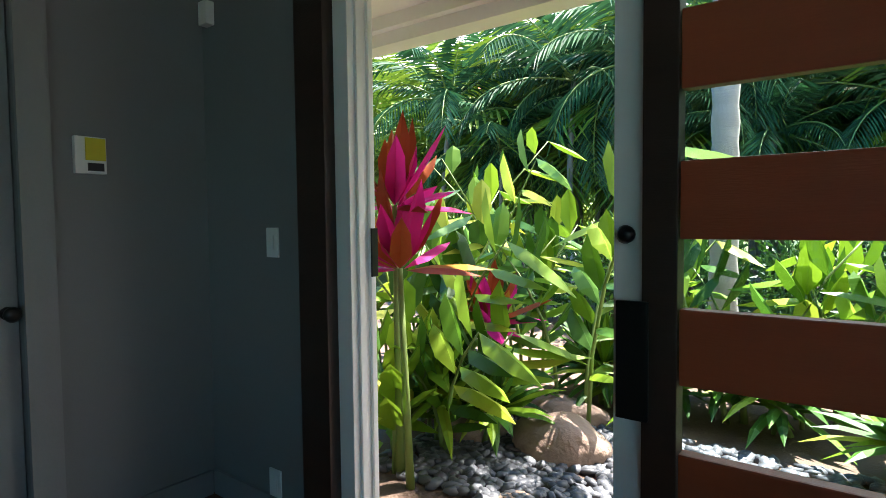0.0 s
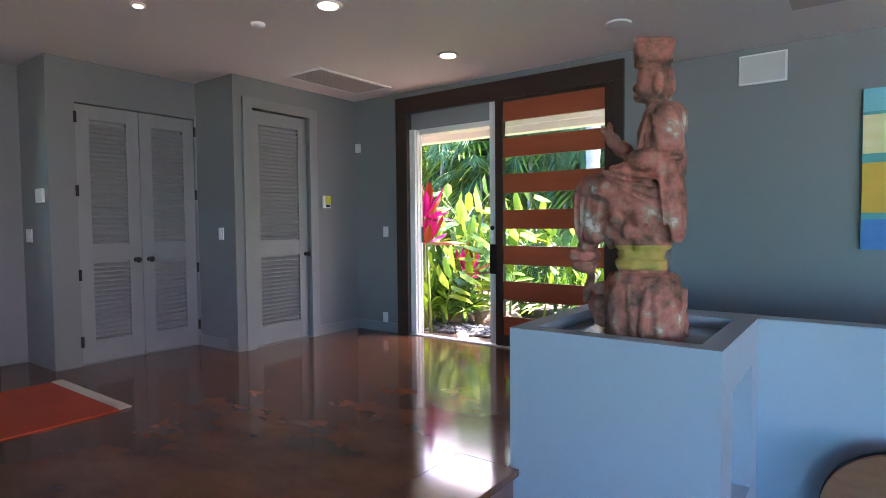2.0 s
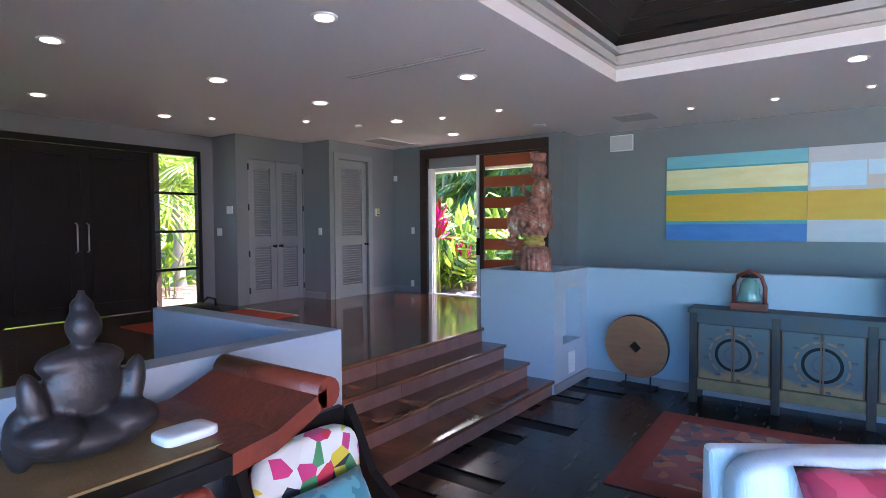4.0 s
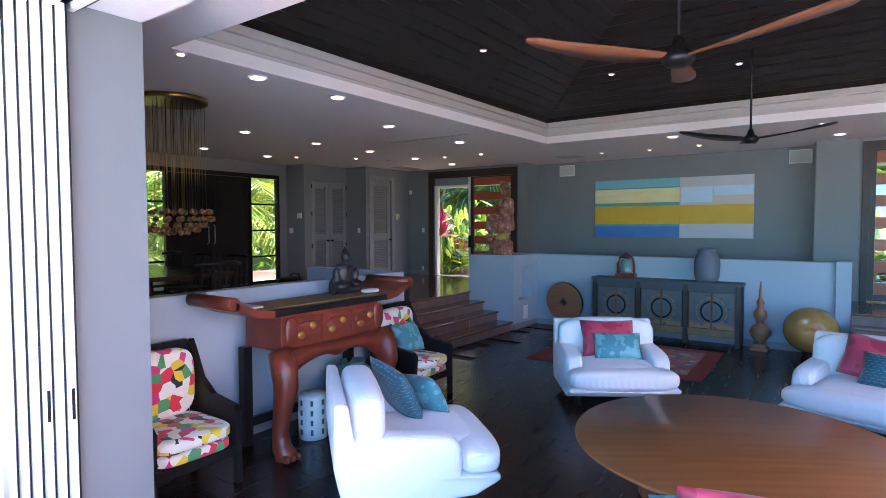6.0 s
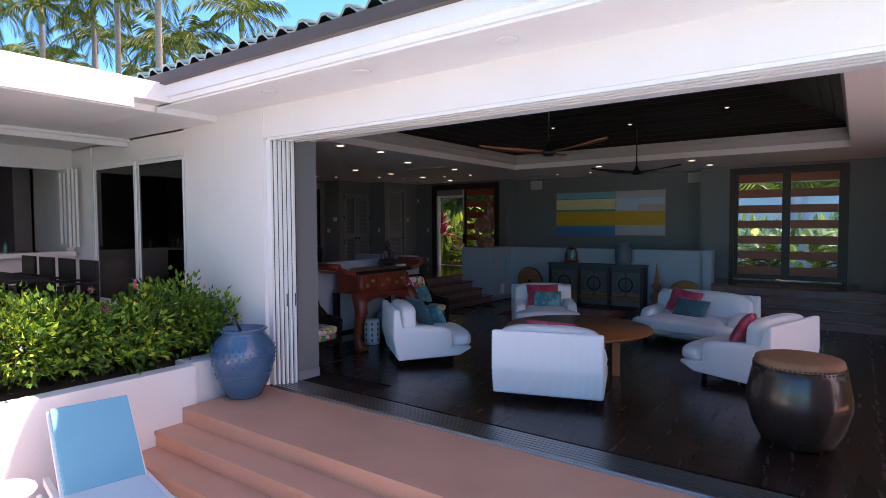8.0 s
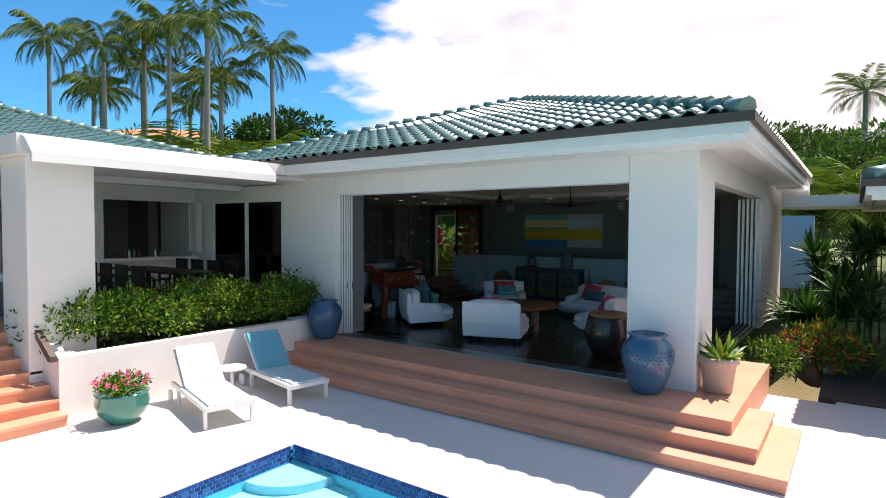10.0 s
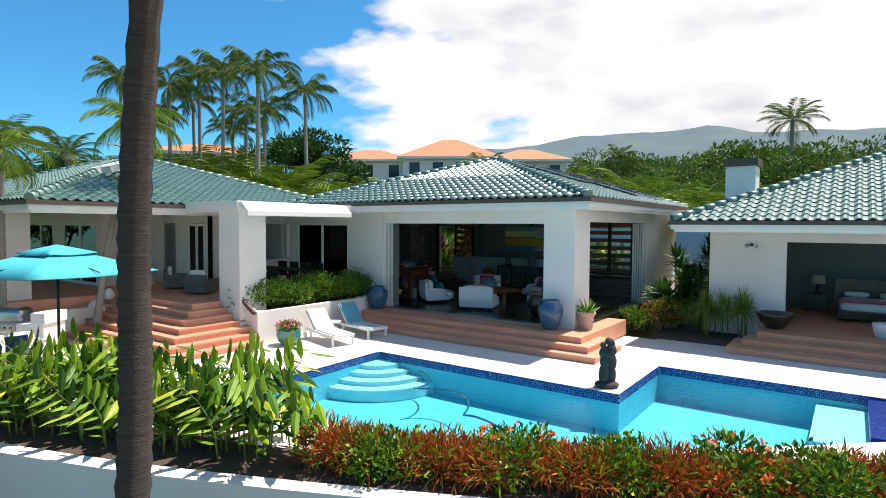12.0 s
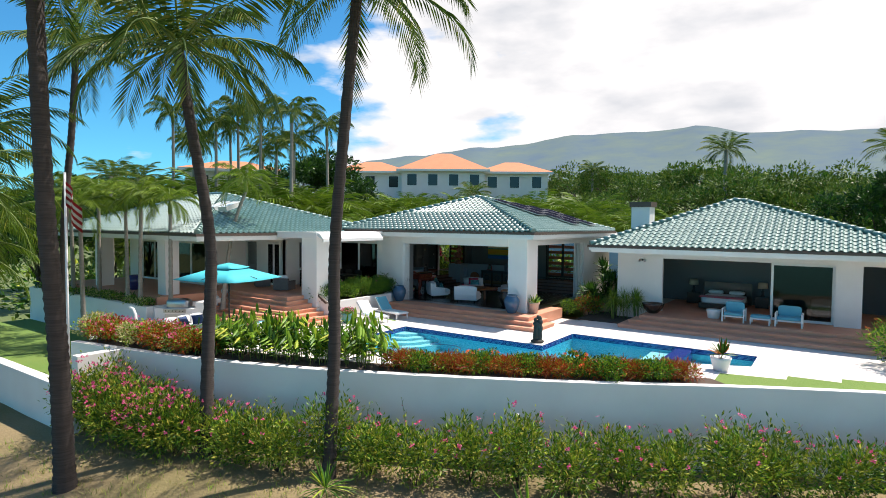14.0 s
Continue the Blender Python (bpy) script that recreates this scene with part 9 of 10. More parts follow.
chaise(turn_to(3.95, -10.95, 0.95, -0.18, Z_DECK), "white sun lounger with a blue backrest on the deck", 48, M_SLING, M_CUSHB)
lt = thing("side_table", "small round white table between the loungers", "table", (3.35, -11.55, Z_DECK))
part("top", turned([(0.0001, 0.40), (0.24, 0.40), (0.25, 0.42), (0.24, 0.44), (0.0001, 0.44)], 28), M_TRIM, lt)
part("post", tube([(0, 0, 0.02), (0, 0, 0.40)], 0.03), M_TRIM, lt)
part("foot", turned([(0.18, 0), (0.18, 0.015), (0.04, 0.03), (0.0001, 0.03)], 24), M_TRIM, lt)

# two-tier parasol over the seating corner
um = thing("parasol", "two-tier turquoise parasol on a dark pole", "parasol", (2.35, -19.05, Z_DECK, 0, 0, 12))
part("pole", tube([(0, 0, 0), (0, 0, 3.05)], 0.03, 12), M_BLACK, um)
part("base", turned([(0.32, 0), (0.32, 0.05), (0.06, 0.08), (0.05, 0.30)], 28), M_BLACK, um)


def canopy(r, z0, z1, hole=0.0):
    bm = bmesh.new()
    cs = [(r * math.cos(math.pi / 4 + math.pi / 2 * i) * 1.0, r * math.sin(math.pi / 4 + math.pi / 2 * i)) for i in range(4)]
    n = 10
    for i in range(4):
        a, b = Vector((*cs[i], 0)), Vector((*cs[(i + 1) % 4], 0))
        prev = None
        for k in range(n + 1):
            f = k / n
            p = a.lerp(b, f)
            sag = 0.04 * math.sin(math.pi * f)
            row = [p * (1 - g * (1 - hole)) + Vector((0, 0, z0 + (z1 - z0) * g + sag * (1 - g) * -1)) for g in (0, 0.5, 1)]
            vs = [bm.verts.new(q) for q in row]
            if prev:
                for j in range(2):
                    bm.faces.new((prev[j], vs[j], vs[j + 1], prev[j + 1])).smooth = True
            prev = vs
    bmesh.ops.remove_doubles(bm, verts=bm.verts[:], dist=0.001)
    r_ = bmesh.ops.solidify(bm, geom=bm.faces[:], thickness=0.012)
    return bm


part("canopy", canopy(2.05, 2.46, 2.86, 0.32), M_CANVASB, um, "turquoise square canopy")
part("top_canopy", canopy(0.80, 2.90, 3.08, 0.02), M_CANVASB, um, "small upper canopy")
for i in range(8):
    a = math.pi / 4 * i
    r = 2.0 if i % 2 else 1.42
    part("rib", tube([(0, 0, 2.84), (r * math.cos(a), r * math.sin(a), 2.455 if i % 2 else 2.50)], 0.012, 6), M_BLACK, um)


def patio_seat(at, rot, w, label, name="patio_sofa"):
    """A white slatted outdoor seat with pale cushions."""
    th = thing(name, label, "sofa", (*at, 0, 0, rot), "patio seats")
    for s in (-1, 1):
        part("arm_frame", boxes([(s * w / 2 - 0.03, s * w / 2 + 0.03, -0.38, 0.40, 0.54, 0.60), (s * w / 2 - 0.03, s * w / 2 + 0.03, -0.38, -0.32, 0, 0.54), (s * w / 2 - 0.03, s * w / 2 + 0.03, 0.34, 0.40, 0, 0.54)], 0.006), M_TRIM, th)
    for k in range(4):
        part("back_slat", boxes([(-w / 2, w / 2, 0.36, 0.385, 0.10 + 0.135 * k, 0.22 + 0.135 * k)], 0.004), M_TRIM, th)
    part("seat_frame", boxes([(-w / 2, w / 2, -0.36, 0.36, 0.22, 0.28)], 0.004), M_TRIM, th)
    n = max(1, round(w / 0.75))
    for k in range(n):
        c = -w / 2 + w * (k + 0.5) / n
        part("seat_cushion", soft_box(w / n - 0.03, 0.70, 0.15, 6, 12, (c, -0.02, 0.355)), M_CUSHW, th)
        part("back_cushion", soft_box(w / n - 0.04, 0.16, 0.40, 5, 12, (c, 0.27, 0.60)), M_CUSHW, th)
    return th


patio_seat((3.0, -20.4, Z_DECK), 200, 1.9, "white slatted patio sofa with pale cushions")
patio_seat((0.3, -19.6, Z_DECK), 100, 1.9, "white patio sofa with navy pillows")
patio_seat((3.7, -18.7, Z_DECK), -75, 0.8, "white patio armchair with a blue cushion", "patio_chair")
for x, y, r in ((0.55, -19.3, 80), (0.5, -19.9, 110), (3.75, -18.7, -80)):
    scatter_pillow("", pose(x, y, 0.10, 0, 0, r), 0.48, 0.40, M_NAVY if x < 3 else M_CUSHB, "navy blue pillow on the patio seat" if x < 3 else "blue pillow on the patio chair")
bq = thing("built_in_grill", "built-in steel barbecue grill in a white counter", "grill", (-1.7, -18.6, Z_DECK, 0, 0, 32))
part("counter", boxes([(-1.1, 1.1, -0.4, 0.4, 0, 0.85)], 0.02), M_WHITE, bq)
part("counter_end", boxes([(0.75, 1.15, -0.42, 0.42, 0.85, 1.15)], 0.02), M_WHITE, bq)
part("hood", soft_box(1.05, 0.62, 0.55, 4, 14, (-0.2, 0.02, 0.98)), M_STEEL, bq, "steel grill hood")
part("control_panel", boxes([(-0.7, 0.32, -0.44, -0.40, 0.66, 0.84)], 0.006), M_STEEL, bq)
for k in range(6):
    part("knob", turned([(0.025, 0), (0.022, 0.03), (0.0001, 0.03)], 12), M_BLACK, bq).matrix_basis = pose(-0.6 + 0.16 * k, -0.44, 0.75, 90, 0, 0)
part("door", boxes([(-0.65, 0.28, -0.41, -0.40, 0.12, 0.60)], 0.004), M_STEEL, bq)
for i, (x, y, z) in enumerate(((-3.15, -15.55, 0.15), (-3.1, -16.05, -0.03), (-3.05, -16.6, -0.2))):
    lm = thing("globe_jar", "white rounded ceramic jar on the garden step", "jar", (x + 0.0, y, Z_LT - 0.171 * (1 + i * 2) if i < 2 else Z_LT - 0.171 * 5), "white jars")
    part("body", turned([(0.07, 0), (0.10, 0.01), (0.16, 0.10), (0.165, 0.20), (0.12, 0.30), (0.06, 0.34), (0.07, 0.37), (0.05, 0.37), (0.0001, 0.33)], 24), M_CUSHW, lm)

# pool sculpture, cleaner hose, spa wall, waterline tiles
M_STONED = mat("dark_mossy_stone", (0.07, 0.065, 0.055), (0.035, 0.035, 0.03), 0.9, scale=6, fine=30, bump=0.7, depth=0.02)
blobs("stone_sculpture", [(0, 0, 0.06, 0.27, 0.22, 0.09, 0, 0), (-0.07, 0, 0.30, 0.11, 0.12, 0.26, 0, 4), (0.08, 0.02, 0.30, 0.12, 0.12, 0.26, 0, -4), (-0.06, 0, 0.58, 0.10, 0.10, 0.15, 0, 6), (0.09, 0.02, 0.60, 0.12, 0.11, 0.18, 0, -8), (-0.07, 0, 0.76, 0.11, 0.09, 0.12, 0, 4), (0.09, 0.02, 0.82, 0.12, 0.10, 0.14, 0, -6), (0.0, -0.06, 0.74, 0.15, 0.05, 0.05, 0, 20), (-0.09, 0, 0.93, 0.065, 0.065, 0.08, 0, 12), (0.03, 0.02, 1.02, 0.075, 0.07, 0.085, 0, -20), (0.11, 0.03, 0.98, 0.06, 0.06, 0.10, 0, -20), (0.16, 0.02, 0.55, 0.05, 0.06, 0.15, 0, 0)], M_STONED, "dark stone sculpture of two embracing shapes at the pool edge", "statue", pose(12.62, -12.12, Z_DECK, 0, 0, 30), 0.014, 2)
hose = thing("pool_cleaner", "blue pool cleaner with a long dark hose in the water", "pool cleaner")
hp = []
for i in range(150):
    f = i / 149
    x, y = 8.0 + 5.6 * f, -13.35 - 3.2 * f ** 1.3
    loop = 0.42 * math.sin(f * 6.3 * 3) * (1 - f)
    hp.append((x + loop, y + 0.55 * math.cos(f * 6.3 * 3) * (1 - f) ** 1.2 - 0.2, -0.72 - 0.02 * math.sin(f * 30)))
part("hose", tube(hp, 0.022, 6), M_GLAZE, hose)
part("head", soft_box(0.42, 0.36, 0.20, 3, 12, (7.75, -13.2, -1.6)), M_GLAZE, hose)
structure("spa_wall", [(17.3, 17.9, -12.2, -9.5, -2.25, -0.60)], M_POOLTILE, "blue mosaic spa dividing wall")
structure("spa_bench", [(17.9, 20.08, -11.0, -9.48, -2.25, -1.05), (16.4, 17.3, -12.2, -9.5, -2.25, -0.85)], M_PSTEP, "pale spa bench under water")
tv, tf, tm = [], [], bpy.data.meshes.new("waterline_tile")
loop = inset(POOL, 0.004)
for i in range(len(loop)):
    a, b = Vector(loop[i]), Vector(loop[(i + 1) % len(loop)])
    d = (b - a).normalized()
    nn = Vector((d.y, -d.x)) * 0.010
    n = int((b - a).length / 0.075)
    for k in range(n):
        for r in range(4):
            p, q = a + d * (k * 0.075 + 0.003 + 0.037 * (r % 2)), a + d * (k * 0.075 + 0.072 + 0.037 * (r % 2))
            z0, z1 = -0.548 - 0.05 * (r + 1) + 0.004, -0.548 - 0.05 * r
            o = len(tv)
            for w in (p, q):
                for z in (z0, z1):
                    tv.append((w.x + nn.x, w.y + nn.y, z))
            for w in (p, q):
                for z in (z0, z1):
                    tv.append((w.x, w.y, z))
            tf += [(o, o + 2, o + 3, o + 1), (o + 1, o + 3, o + 7, o + 5), (o, o + 4, o + 6, o + 2), (o, o + 1, o + 5, o + 4), (o + 2, o + 6, o + 7, o + 3)]
tm.from_pydata(tv, [], tf)
M_MOSAIC = leaf_mat("mosaic_tile_glaze", (0.010, 0.02, 0.13), (0.025, 0.06, 0.26), (0.06, 0.14, 0.36), rough=0.2, thin=0.0)
tm.materials.append(M_MOSAIC)
wt_ = new("waterline_tile", tm)
wt_.parent = pool
tagged(wt_, "cobalt blue mosaic waterline tiles", kind="stuff")

# ---- glazing and fittings of the wings ----
M_DARKGLASS = glass("tinted_glass", (0.35, 0.38, 0.40))


def glazed_door(name, m, w, h, label, panes=2):
    """A white sliding glass door: frame, stiles, panes; x along the width, faces -y."""
    th = thing(name, label, "door", m, kind="structure")
    part("frame", boxes([(0, w, 0, 0.10, h - 0.05, h), (0, 0.05, 0, 0.10, 0, h - 0.05), (w - 0.05, w, 0, 0.10, 0, h - 0.05), (0.05, w - 0.05, 0, 0.10, 0, 0.04)], 0.004), M_TRIM, th)
    pw = (w - 0.1) / panes
    for i in range(panes):
        x = 0.05 + pw * i
        y = 0.02 + 0.035 * (i % 2)
        part("stile", boxes([(x, x + 0.05, y, y + 0.03, 0.04, h - 0.05), (x + pw - 0.05, x + pw, y, y + 0.03, 0.04, h - 0.05), (x + 0.05, x + pw - 0.05, y, y + 0.03, h - 0.10, h - 0.05), (x + 0.05, x + pw - 0.05, y, y + 0.03, 0.04, 0.11)]), M_TRIM, th)
        g = part("pane", boxes([(x + 0.05, x + pw - 0.05, y + 0.012, y + 0.018, 0.11, h - 0.10)]), M_DARKGLASS, th)
    return th


glazed_door("window_dining_slider", pose(-1.93, -8.62, Z_LT + 0.02), 2.97, 2.42, "white-framed sliding glass door to the dining room")
glazed_door("window_left_slider", pose(-9.18, -14.62, Z_LT), 2.93, 2.38, "wide white-framed sliding glass door")
glazed_door("window_left_slider", pose(-12.98, -14.62, Z_LT), 2.76, 2.38, "wide white-framed sliding glass door")
glazed_door("window_recess_slider", pose(-4.09, -12.22, Z_LT), 1.13, 2.38, "narrow white-framed sliding glass door")
ld = louvred_leaf("terrace_louvred_door", 0.78, 2.36, "white half-louvred terrace door with dark slats", slat_step=0.06)
ld.matrix_basis = pose(-5.80, -12.22, Z_LT + 0.01)
bwin = thing("window_bar", "folded serving window with white frames above a counter", "window", kind="structure")
part("frame", boxes([(-2.76, -2.70, -11.1, -8.75, 3.04, 3.1), (-2.76, -2.70, -11.1, -11.04, 1.58, 3.04)], 0.004), M_TRIM, bwin)
for k in range(3):
    part("folded_sash", boxes([(-2.72, -2.30, -8.86 + 0.06 * k, -8.82 + 0.06 * k, 1.66, 1.72), (-2.72, -2.30, -8.86 + 0.06 * k, -8.82 + 0.06 * k, 2.98, 3.04), (-2.72, -2.66, -8.86 + 0.06 * k, -8.82 + 0.06 * k, 1.72, 2.98), (-2.36, -2.30, -8.86 + 0.06 * k, -8.82 + 0.06 * k, 1.72, 2.98)]), M_TRIM, bwin)
structure("counter_bar", [(-3.0, -2.45, -11.15, -8.70, 1.50, 1.58)], M_TRIM, "pale serving counter under the window")
for k in range(6):
    bt = thing("bottle", "small bottle standing on the serving counter", "bottle", (-2.62, -10.6 + 0.12 * k + 0.3 * (k > 3), 1.58), "counter bottles")
    part("body", turned([(0.025, 0), (0.03, 0.01), (0.03, 0.13), (0.012, 0.17), (0.012, 0.21), (0.0001, 0.21)], 14), (M_OAK, M_CUSHW, M_GLAZEG)[k % 3], bt)


def wicker_chair(m, label):
    th = thing("dining_armchair", label, "chair", m, "terrace chairs")
    part("seat", boxes([(-0.25, 0.25, -0.24, 0.24, 0.40, 0.45)], 0.01), M_BLACKWOOD, th)
    part("backrest", boxes([(-0.25, 0.25, 0.20, 0.24, 0.45, 0.92)], 0.012), M_BLACKWOOD, th)
    for sx in (-1, 1):
        part("arm", boxes([(sx * 0.26 - 0.02, sx * 0.26 + 0.02, -0.22, 0.22, 0.62, 0.65)], 0.004), M_BLACKWOOD, th)
        for y in (-0.22, 0.21):
            part("leg", boxes([(sx * 0.24 - 0.02, sx * 0.24 + 0.02, y - 0.02, y + 0.02, 0, 0.62 if y < 0 else 0.42)]), M_BLACKWOOD, th)
    return th


wc = wicker_chair(pose(-1.5, -11.6, Z_LT, 0, 0, 180), "black woven terrace dining chair")
for x, y, r in ((-0.8, -11.6, 180), (-0.1, -11.6, 180), (0.6, -11.6, 180), (-1.5, -9.95, 0), (-0.8, -9.95, 0), (-0.1, -9.95, 0), (0.6, -9.95, 0)):
    copy_thing(wc, pose(x, y, Z_LT, 0, 0, r))
tt = thing("terrace_table", "long dark terrace dining table", "table", (-0.45, -10.78, Z_LT))
part("tabletop", boxes([(-1.5, 1.5, -0.45, 0.45, 0.71, 0.75)], 0.006), M_BLACKWOOD, tt)
for sx in (-1, 1):
    for sy in (-1, 1):
        part("leg", boxes([(sx * 1.35 - 0.04, sx * 1.35 + 0.04, sy * 0.36 - 0.04, sy * 0.36 + 0.04, 0, 0.71)]), M_BLACKWOOD, tt)
for x, y, r, l in ((-3.2, -13.2, 150, "grey wicker lounge chair with white cushions on the terrace"), (-1.0, -13.5, 200, "grey wicker lounge chair with a white pillow")):
    th = thing("wicker_lounge", l, "armchair", (x, y, Z_LT, 0, 0, r), "wicker lounges")
    part("body", boxes([(-0.42, 0.42, -0.38, 0.38, 0.06, 0.30), (-0.42, 0.42, 0.26, 0.40, 0.30, 0.66), (-0.42, -0.32, -0.38, 0.26, 0.30, 0.52), (0.32, 0.42, -0.38, 0.26, 0.30, 0.52)], 0.015), M_WICKER, th)
    part("seat_cushion", soft_box(0.62, 0.62, 0.16, 5, 12, (0, -0.06, 0.38)), M_CUSHW, th)
    part("back_cushion", soft_box(0.62, 0.16, 0.40, 4, 12, (0, 0.20, 0.62)), M_CUSHW, th)
cyl = thing("waste_bin", "round white bin by the terrace wall", "bin", (-5.75, -13.0, Z_LT))
part("body", turned([(0.24, 0), (0.25, 0.02), (0.27, 0.72), (0.28, 0.76), (0.0001, 0.78)], 28), M_CUSHW, cyl)
dotted_pot((-7.4, -17.9, Z_LT - 0.02), 0.42, 0.75, "dark blue glazed planter on the porch", mat("cobalt_glaze", (0.015, 0.02, 0.10), (0.03, 0.04, 0.16), 0.25, coat=0.4), False)

# pavilion interior and terrace furniture
glazed_door("window_pavilion", pose(19.9, -3.2, -0.05), 2.4, 2.58, "half-open dark glass panel of the pavilion", 1)
bed = thing("bed", "wide bed with white linen and a red blanket", "bed", (17.6, -0.6, -0.05))
part("base", boxes([(-1.0, 1.0, -1.1, 1.1, 0.08, 0.34)], 0.02), M_DRUM, bed)
part("mattress", soft_box(1.95, 2.1, 0.32, 7, 16, (0, 0, 0.48)), M_CUSHW, bed)
part("blanket", boxes([(-1.0, 1.0, -1.09, -0.35, 0.62, 0.66)], 0.02), M_PINKC, bed, "red blanket")
part("headboard", boxes([(-1.15, 1.15, 1.1, 1.18, 0.1, 1.25)], 0.02), M_DRUM, bed)
for sx in (-0.5, 0.5):
    part("bed_pillow", soft_box(0.75, 0.42, 0.2, 3, 12, (sx, 0.82, 0.74)), M_CUSHW, bed)
M_SHADE = mat("cream_lamp_shade", (0.70, 0.60, 0.45), (0.62, 0.52, 0.38), 0.8, fine=120, bump=0.2, thin=0.3)
for x in (15.95, 19.25):
    nt = thing("bedside_table", "dark wooden bedside table", "table", (x, 0.4, -0.05), "bedside tables")
    part("body", boxes([(-0.3, 0.3, -0.25, 0.25, 0.05, 0.62)], 0.01), M_DRUM, nt)
    part("drawer", boxes([(-0.26, 0.26, -0.26, -0.25, 0.34, 0.56)], 0.004), M_DRUM, nt)
    la = thing("table_lamp", "table lamp with a cream drum shade on the bedside table", "lamp", (x, 0.4, 0.57), "bedside lamps")
    part("foot", turned([(0.10, 0), (0.11, 0.01), (0.09, 0.06), (0.05, 0.14), (0.07, 0.28), (0.02, 0.36), (0.015, 0.5)], 20), M_BRONZE, la)
    part("shade", turned([(0.24, 0.42), (0.245, 0.42), (0.205, 0.72), (0.20, 0.72)], 28), M_SHADE, la)
for x, w, l in ((18.65, 0.85, "white outdoor armchair with blue cushions"), (20.75, 0.95, "white outdoor armchair with blue cushions")):
    th = thing("patio_armchair", l, "armchair", (x, -4.75, -0.05, 0, 0, 0), "pavilion armchairs")
    for s in (-1, 1):
        part("arm_frame", boxes([(s * w / 2 - 0.03, s * w / 2 + 0.03, -0.36, 0.38, 0.52, 0.58), (s * w / 2 - 0.03, s * w / 2 + 0.03, -0.36, -0.30, 0, 0.52), (s * w / 2 - 0.03, s * w / 2 + 0.03, 0.32, 0.38, 0, 0.52)], 0.006), M_TRIM, th)
    part("seat_frame", boxes([(-w / 2 + 0.03, w / 2 - 0.03, -0.34, 0.36, 0.22, 0.28)], 0.004), M_TRIM, th)
    part("seat_cushion", soft_box(w - 0.08, 0.70, 0.14, 6, 12, (0, -0.02, 0.35)), M_CUSHB, th)
    part("back_cushion", soft_box(w - 0.08, 0.14, 0.46, 5, 12, (0, 0.28, 0.62)), M_CUSHB, th)
ot = thing("ottoman", "white outdoor ottoman with a blue cushion", "ottoman", (19.7, -4.85, -0.05))
part("frame", boxes([(-0.38, 0.38, -0.30, 0.30, 0.22, 0.28), (-0.38, -0.33, -0.30, -0.25, 0, 0.22), (0.33, 0.38, -0.30, -0.25, 0, 0.22), (-0.38, -0.33, 0.25, 0.30, 0, 0.22), (0.33, 0.38, 0.25, 0.30, 0, 0.22)], 0.004), M_TRIM, ot)
part("cushion", soft_box(0.76, 0.60, 0.12, 6, 12, (0, 0, 0.34)), M_CUSHB, ot)
fl = thing("flood_lamp", "twin outdoor flood lamp on the pavilion wall", "lamp", (14.3, -3.6, 2.45))
part("base", turned([(0.05, 0), (0.05, 0.03), (0.0001, 0.03)], 16), M_BRONZE, fl).matrix_basis = pose(0, 0, 0, 90, 0, 0)
for s in (-1, 1):
    part("head", turned([(0.03, 0), (0.045, 0.05), (0.06, 0.10), (0.0001, 0.09)], 16), M_STEEL, fl).matrix_basis = pose(s * 0.08, -0.05, 0, 115, 0, s * 35)
sofa3 = thing("indoor_armchair", "pale armchair inside the pavilion", "armchair", (21.9, -1.6, -0.05, 0, 0, 20))
part("seat", soft_box(0.85, 0.8, 0.3, 4, 12, (0, 0, 0.36)), M_CUSHW, sofa3)
part("backrest", soft_box(0.85, 0.25, 0.6, 4, 12, (0, 0.35, 0.62)), M_CUSHW, sofa3)
part("base", boxes([(-0.38, 0.38, -0.36, 0.4, 0, 0.24)], 0.01), M_DRUM, sofa3)

# roof fittings
slope = math.degrees(math.atan2(1.90, 11.08 - 4.95))
M_SOLAR = mat("dark_solar_glass", (0.01, 0.012, 0.02), (0.016, 0.018, 0.03), 0.7, scale=2, fine=20, bump=0.0, spec=0.0)
for k, (y0, n, r0) in enumerate(((-3.9, 3, 0), (-2.8, 4, 1), (-1.7, 5, 2), (-0.6, 3, 3))):
    for i in range(n):
        d = 0.9 + 1.02 * (i + r0 * 0.55)
        if d > 5.0:
            continue
        sp = thing("solar_panel", "dark solar panel on the tiled roof", "solar panel", Matrix.Translation((4.95 + d, y0 - 0.4, 5.70 - d * 1.90 / 6.13 + 0.20)) @ Matrix.Rotation(radians(slope), 4, "Y"), "solar panels")
        part("glass_sheet", boxes([(0, 0.98, 0, 1.04, 0, 0.03)]), M_SOLAR, sp)
        part("frame", boxes([(-0.01, 0.99, -0.012, 0, -0.01, 0.034), (-0.01, 0.99, 1.04, 1.052, -0.01, 0.034), (-0.012, 0, 0, 1.04, -0.01, 0.034), (0.98, 0.992, 0, 1.04, -0.01, 0.034)]), M_STEEL, sp)
lslope = math.degrees(math.atan2(2.13, 6.1))
for x in (-4.4, -3.4):
    d = 3.6
    sk = thing("skylight", "flat skylight with a pale curb on the tiled roof", "skylight", Matrix.Translation((x, -18.6 + d, 3.62 + d * 2.13 / 6.1 + 0.14)) @ Matrix.Rotation(radians(lslope), 4, "X"), "skylights")
    part("curb", boxes([(-0.35, 0.35, -0.5, -0.44, -0.15, 0.08), (-0.35, 0.35, 0.44, 0.5, -0.15, 0.08), (-0.35, -0.29, -0.44, 0.44, -0.15, 0.08), (0.29, 0.35, -0.44, 0.44, -0.15, 0.08)]), M_TRIM, sk)
    part("pane", boxes([(-0.29, 0.29, -0.44, 0.44, 0.04, 0.06)]), M_SLING, sk)

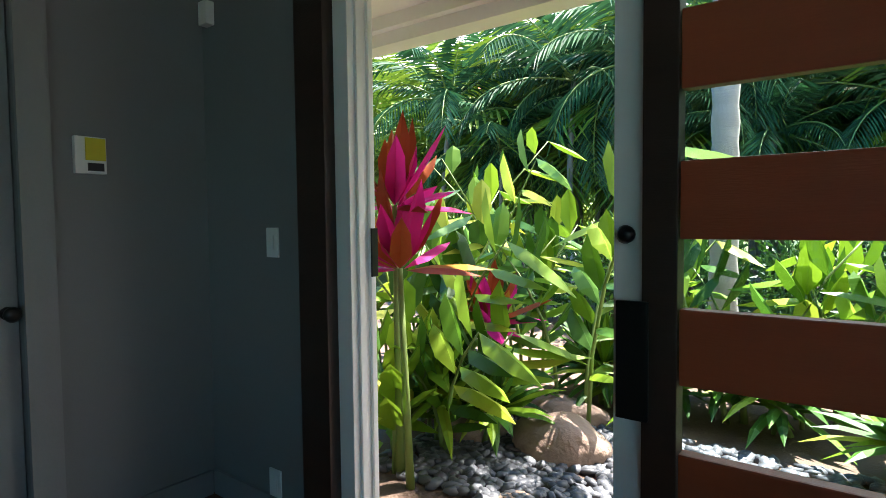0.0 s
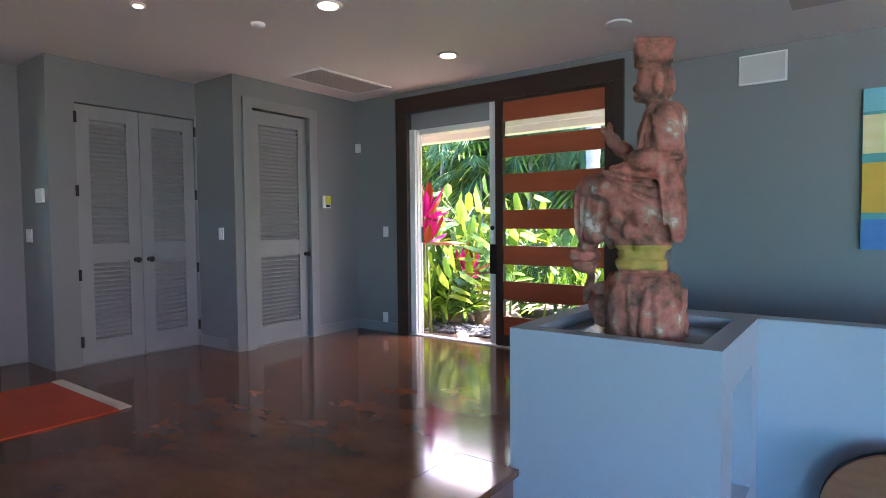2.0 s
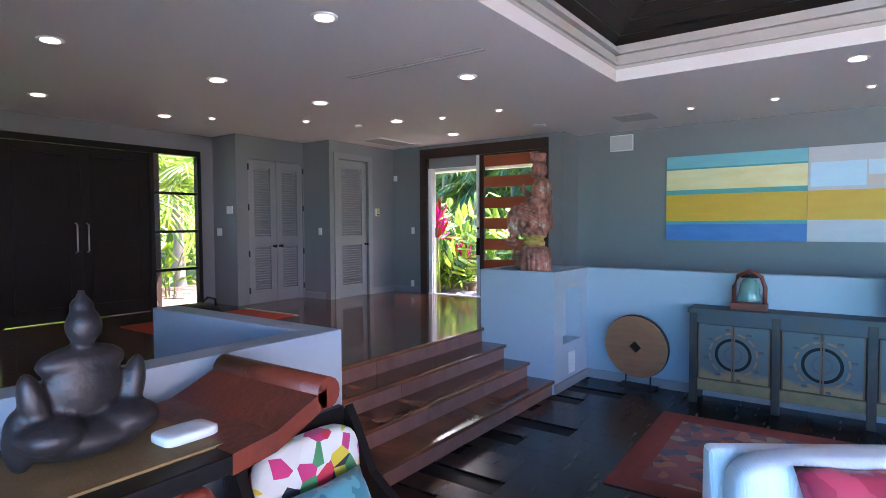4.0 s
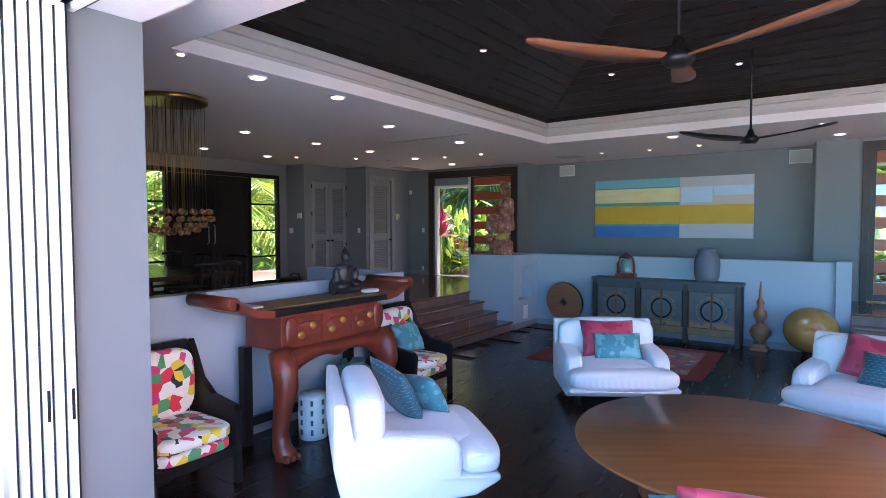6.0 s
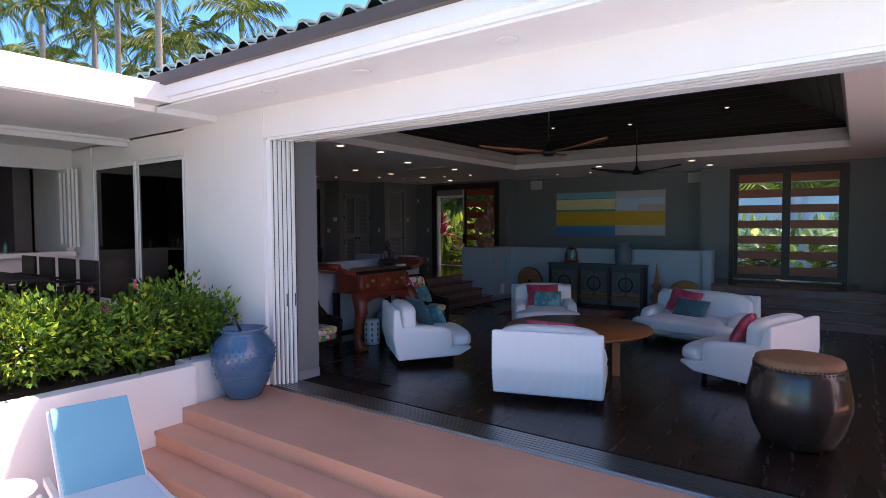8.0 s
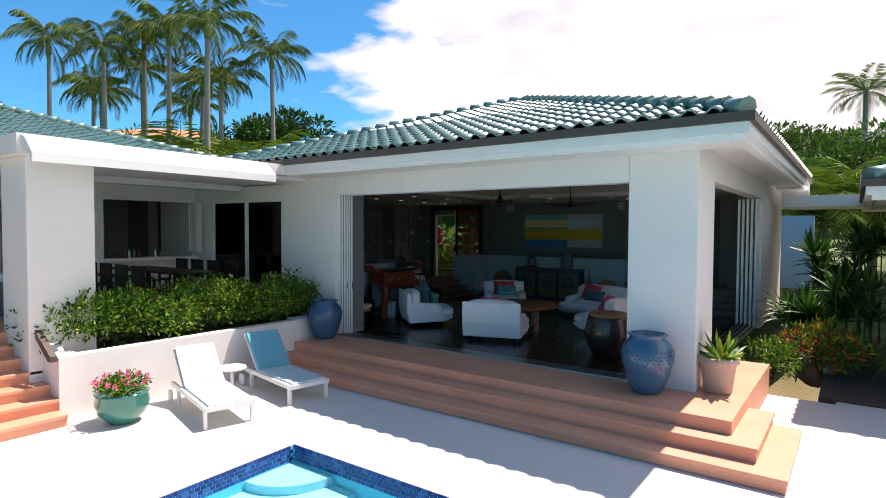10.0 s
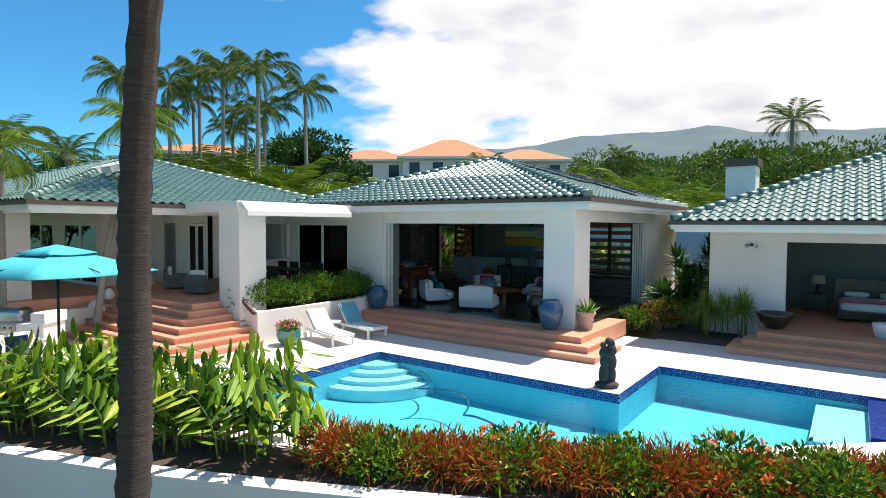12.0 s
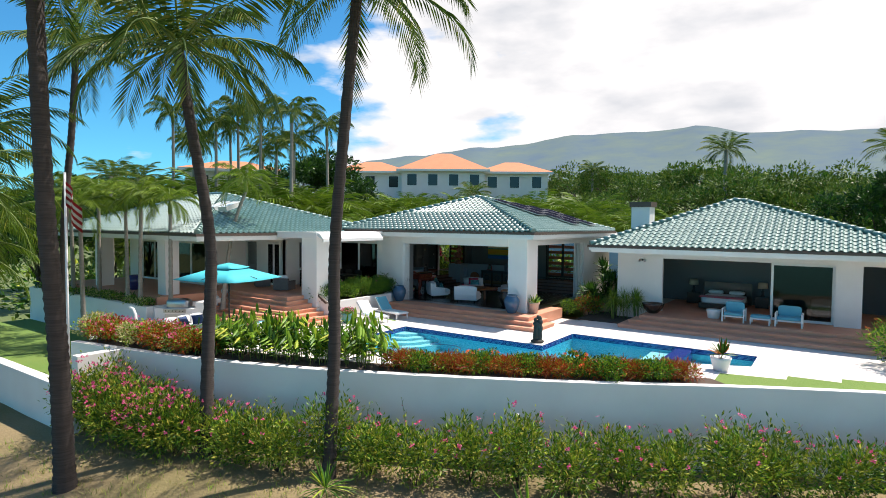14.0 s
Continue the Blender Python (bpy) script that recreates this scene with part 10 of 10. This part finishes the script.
# ---- flag, garden shower, lawn and lower wall on the left ----
structure("lawn_left", [(-16.0, 0.2, -24.2, -19.6, -2.6, -1.55)], M_GRASS, "sunny green lawn below the porch wall")
structure("wall_lawn", [(-6.0, 1.6, -24.6, -24.2, -3.4, -1.45), (0.9, 1.3, -24.2, -22.6, -3.4, -0.45)], M_WHITE, "low white stucco garden wall", bevel=0.02)
sh = thing("garden_pipe", "white curved stand pipe beside the porch wall", "pipe", (-1.9, -20.6, -1.55))
part("pipe", tube([(0, 0, 0), (0, 0, 1.4), (-0.06, 0, 1.75), (-0.25, 0, 1.98), (-0.5, 0, 2.02)], 0.06, 12), M_TRIM, sh)
vp = thing("drain_pipe", "white upright vent pipe before the retaining wall", "pipe", (14.9, -18.15, -2.95))
part("pipe", tube([(0, 0, 0), (0, 0, 1.55), (0.0, 0.0, 1.62)], [0.05, 0.05, 0.03], 12), M_TRIM, vp)
fgp = thing("flag_pole", "white flag pole with a limp striped flag", "flag pole", (2.2, -24.82, -3.2))
part("pole", tube([(0, 0, 0), (0, 0, 8.9)], [0.05, 0.035], 10), M_TRIM, fgp)
M_FLAGR = mat("red_flag_cloth", (0.50, 0.03, 0.05), (0.42, 0.02, 0.04), 0.8, fine=120, bump=0.1)
for k in range(7):
    fb_ = bmesh.new()
    pr_ = None
    for i in range(9):
        f = i / 8
        x, y, z = 0.05 + 0.95 * f, 0.10 * math.sin(f * 7), 8.6 - 0.11 * k - 0.85 * f
        v = (fb_.verts.new((x, y, z)), fb_.verts.new((x, y, z - 0.11)))
        if pr_:
            fb_.faces.new((pr_[0], v[0], v[1], pr_[1])).smooth = True
        pr_ = v
    bmesh.ops.solidify(fb_, geom=fb_.faces[:], thickness=0.006)
    part("stripe", fb_, M_FLAGR if k % 2 == 0 else M_CUSHW, fgp)

# ---- houses up the hill ----
M_CLAY = mat("orange_clay_roof", (0.62, 0.24, 0.11), (0.52, 0.19, 0.09), 0.8, scale=1.0, fine=6, bump=0.4, depth=0.1)
M_PANE = mat("dark_window_pane", (0.02, 0.025, 0.03), (0.03, 0.035, 0.04), 0.1, scale=1, fine=4, bump=0.0)


def hill_house(name, at, rot, blocks, label):
    """A house up the hill: white walls with windows under clay hip roofs."""
    th = thing(name, label, "house", (*at, 0, 0, rot))
    for x0, x1, y0, y1, h, rise in blocks:
        w = part("wall", boxes([(x0, x1, y0, y1, -6, h)]), M_WHITE, th)
        rb_ = bmesh.new()
        o = 0.8
        q = [rb_.verts.new(v) for v in ((x0 - o, y0 - o, h), (x1 + o, y0 - o, h), (x1 + o, y1 + o, h), (x0 - o, y1 + o, h))]
        dx = min((x1 - x0), (y1 - y0)) / 2
        cy = (y0 + y1) / 2
        a, b = rb_.verts.new((x0 + dx, cy, h + rise)), rb_.verts.new((x1 - dx + 0.01, cy, h + rise))
        for f in ((q[0], q[1], b, a), (q[1], q[2], b), (q[2], q[3], a, b), (q[3], q[0], a), tuple(q[::-1])):
            rb_.faces.new(f)
        part("roof", rb_, M_CLAY, th, "orange clay tile roof")
        part("fascia", boxes([(x0 - o, x1 + o, y0 - o - 0.05, y0 - o + 0.05, h - 0.35, h)]), M_TRIM, th)
        n = max(2, int((x1 - x0) / 3.0))
        for i in range(n):
            c = x0 + (x1 - x0) * (i + 0.5) / n
            wi = part("window", boxes([(c - 0.85, c + 0.85, y0 - 0.06, y0 + 0.02, h - 2.7, h - 0.7)]), M_TRIM, th)
            part("pane", boxes([(c - 0.75, c + 0.75, y0 - 0.075, y0 - 0.06, h - 2.6, h - 0.8)]), M_PANE, wi)
    return th


hill_house("hill_house", (-43.8, 35.3, 9.75), 34.3, [(-2.5, 9, 0, 9, 2.9, 2.0), (8.5, 22, -1, 10, 3.2, 3.2), (21.5, 32.4, 0.5, 9, 3.0, 2.0)], "wide white house with orange clay hip roofs up the hill")
hill_house("hill_house", (-42.0, 5.5, 8.0), 55.5, [(0, 11, 0, 8, 2.6, 1.4)], "white house with a red clay roof among the palms")
hill_house("hill_house", (20, 62, 4.0), 5, [(0, 16, 0, 9, 2.8, 1.6)], "low pale house among the hillside trees")
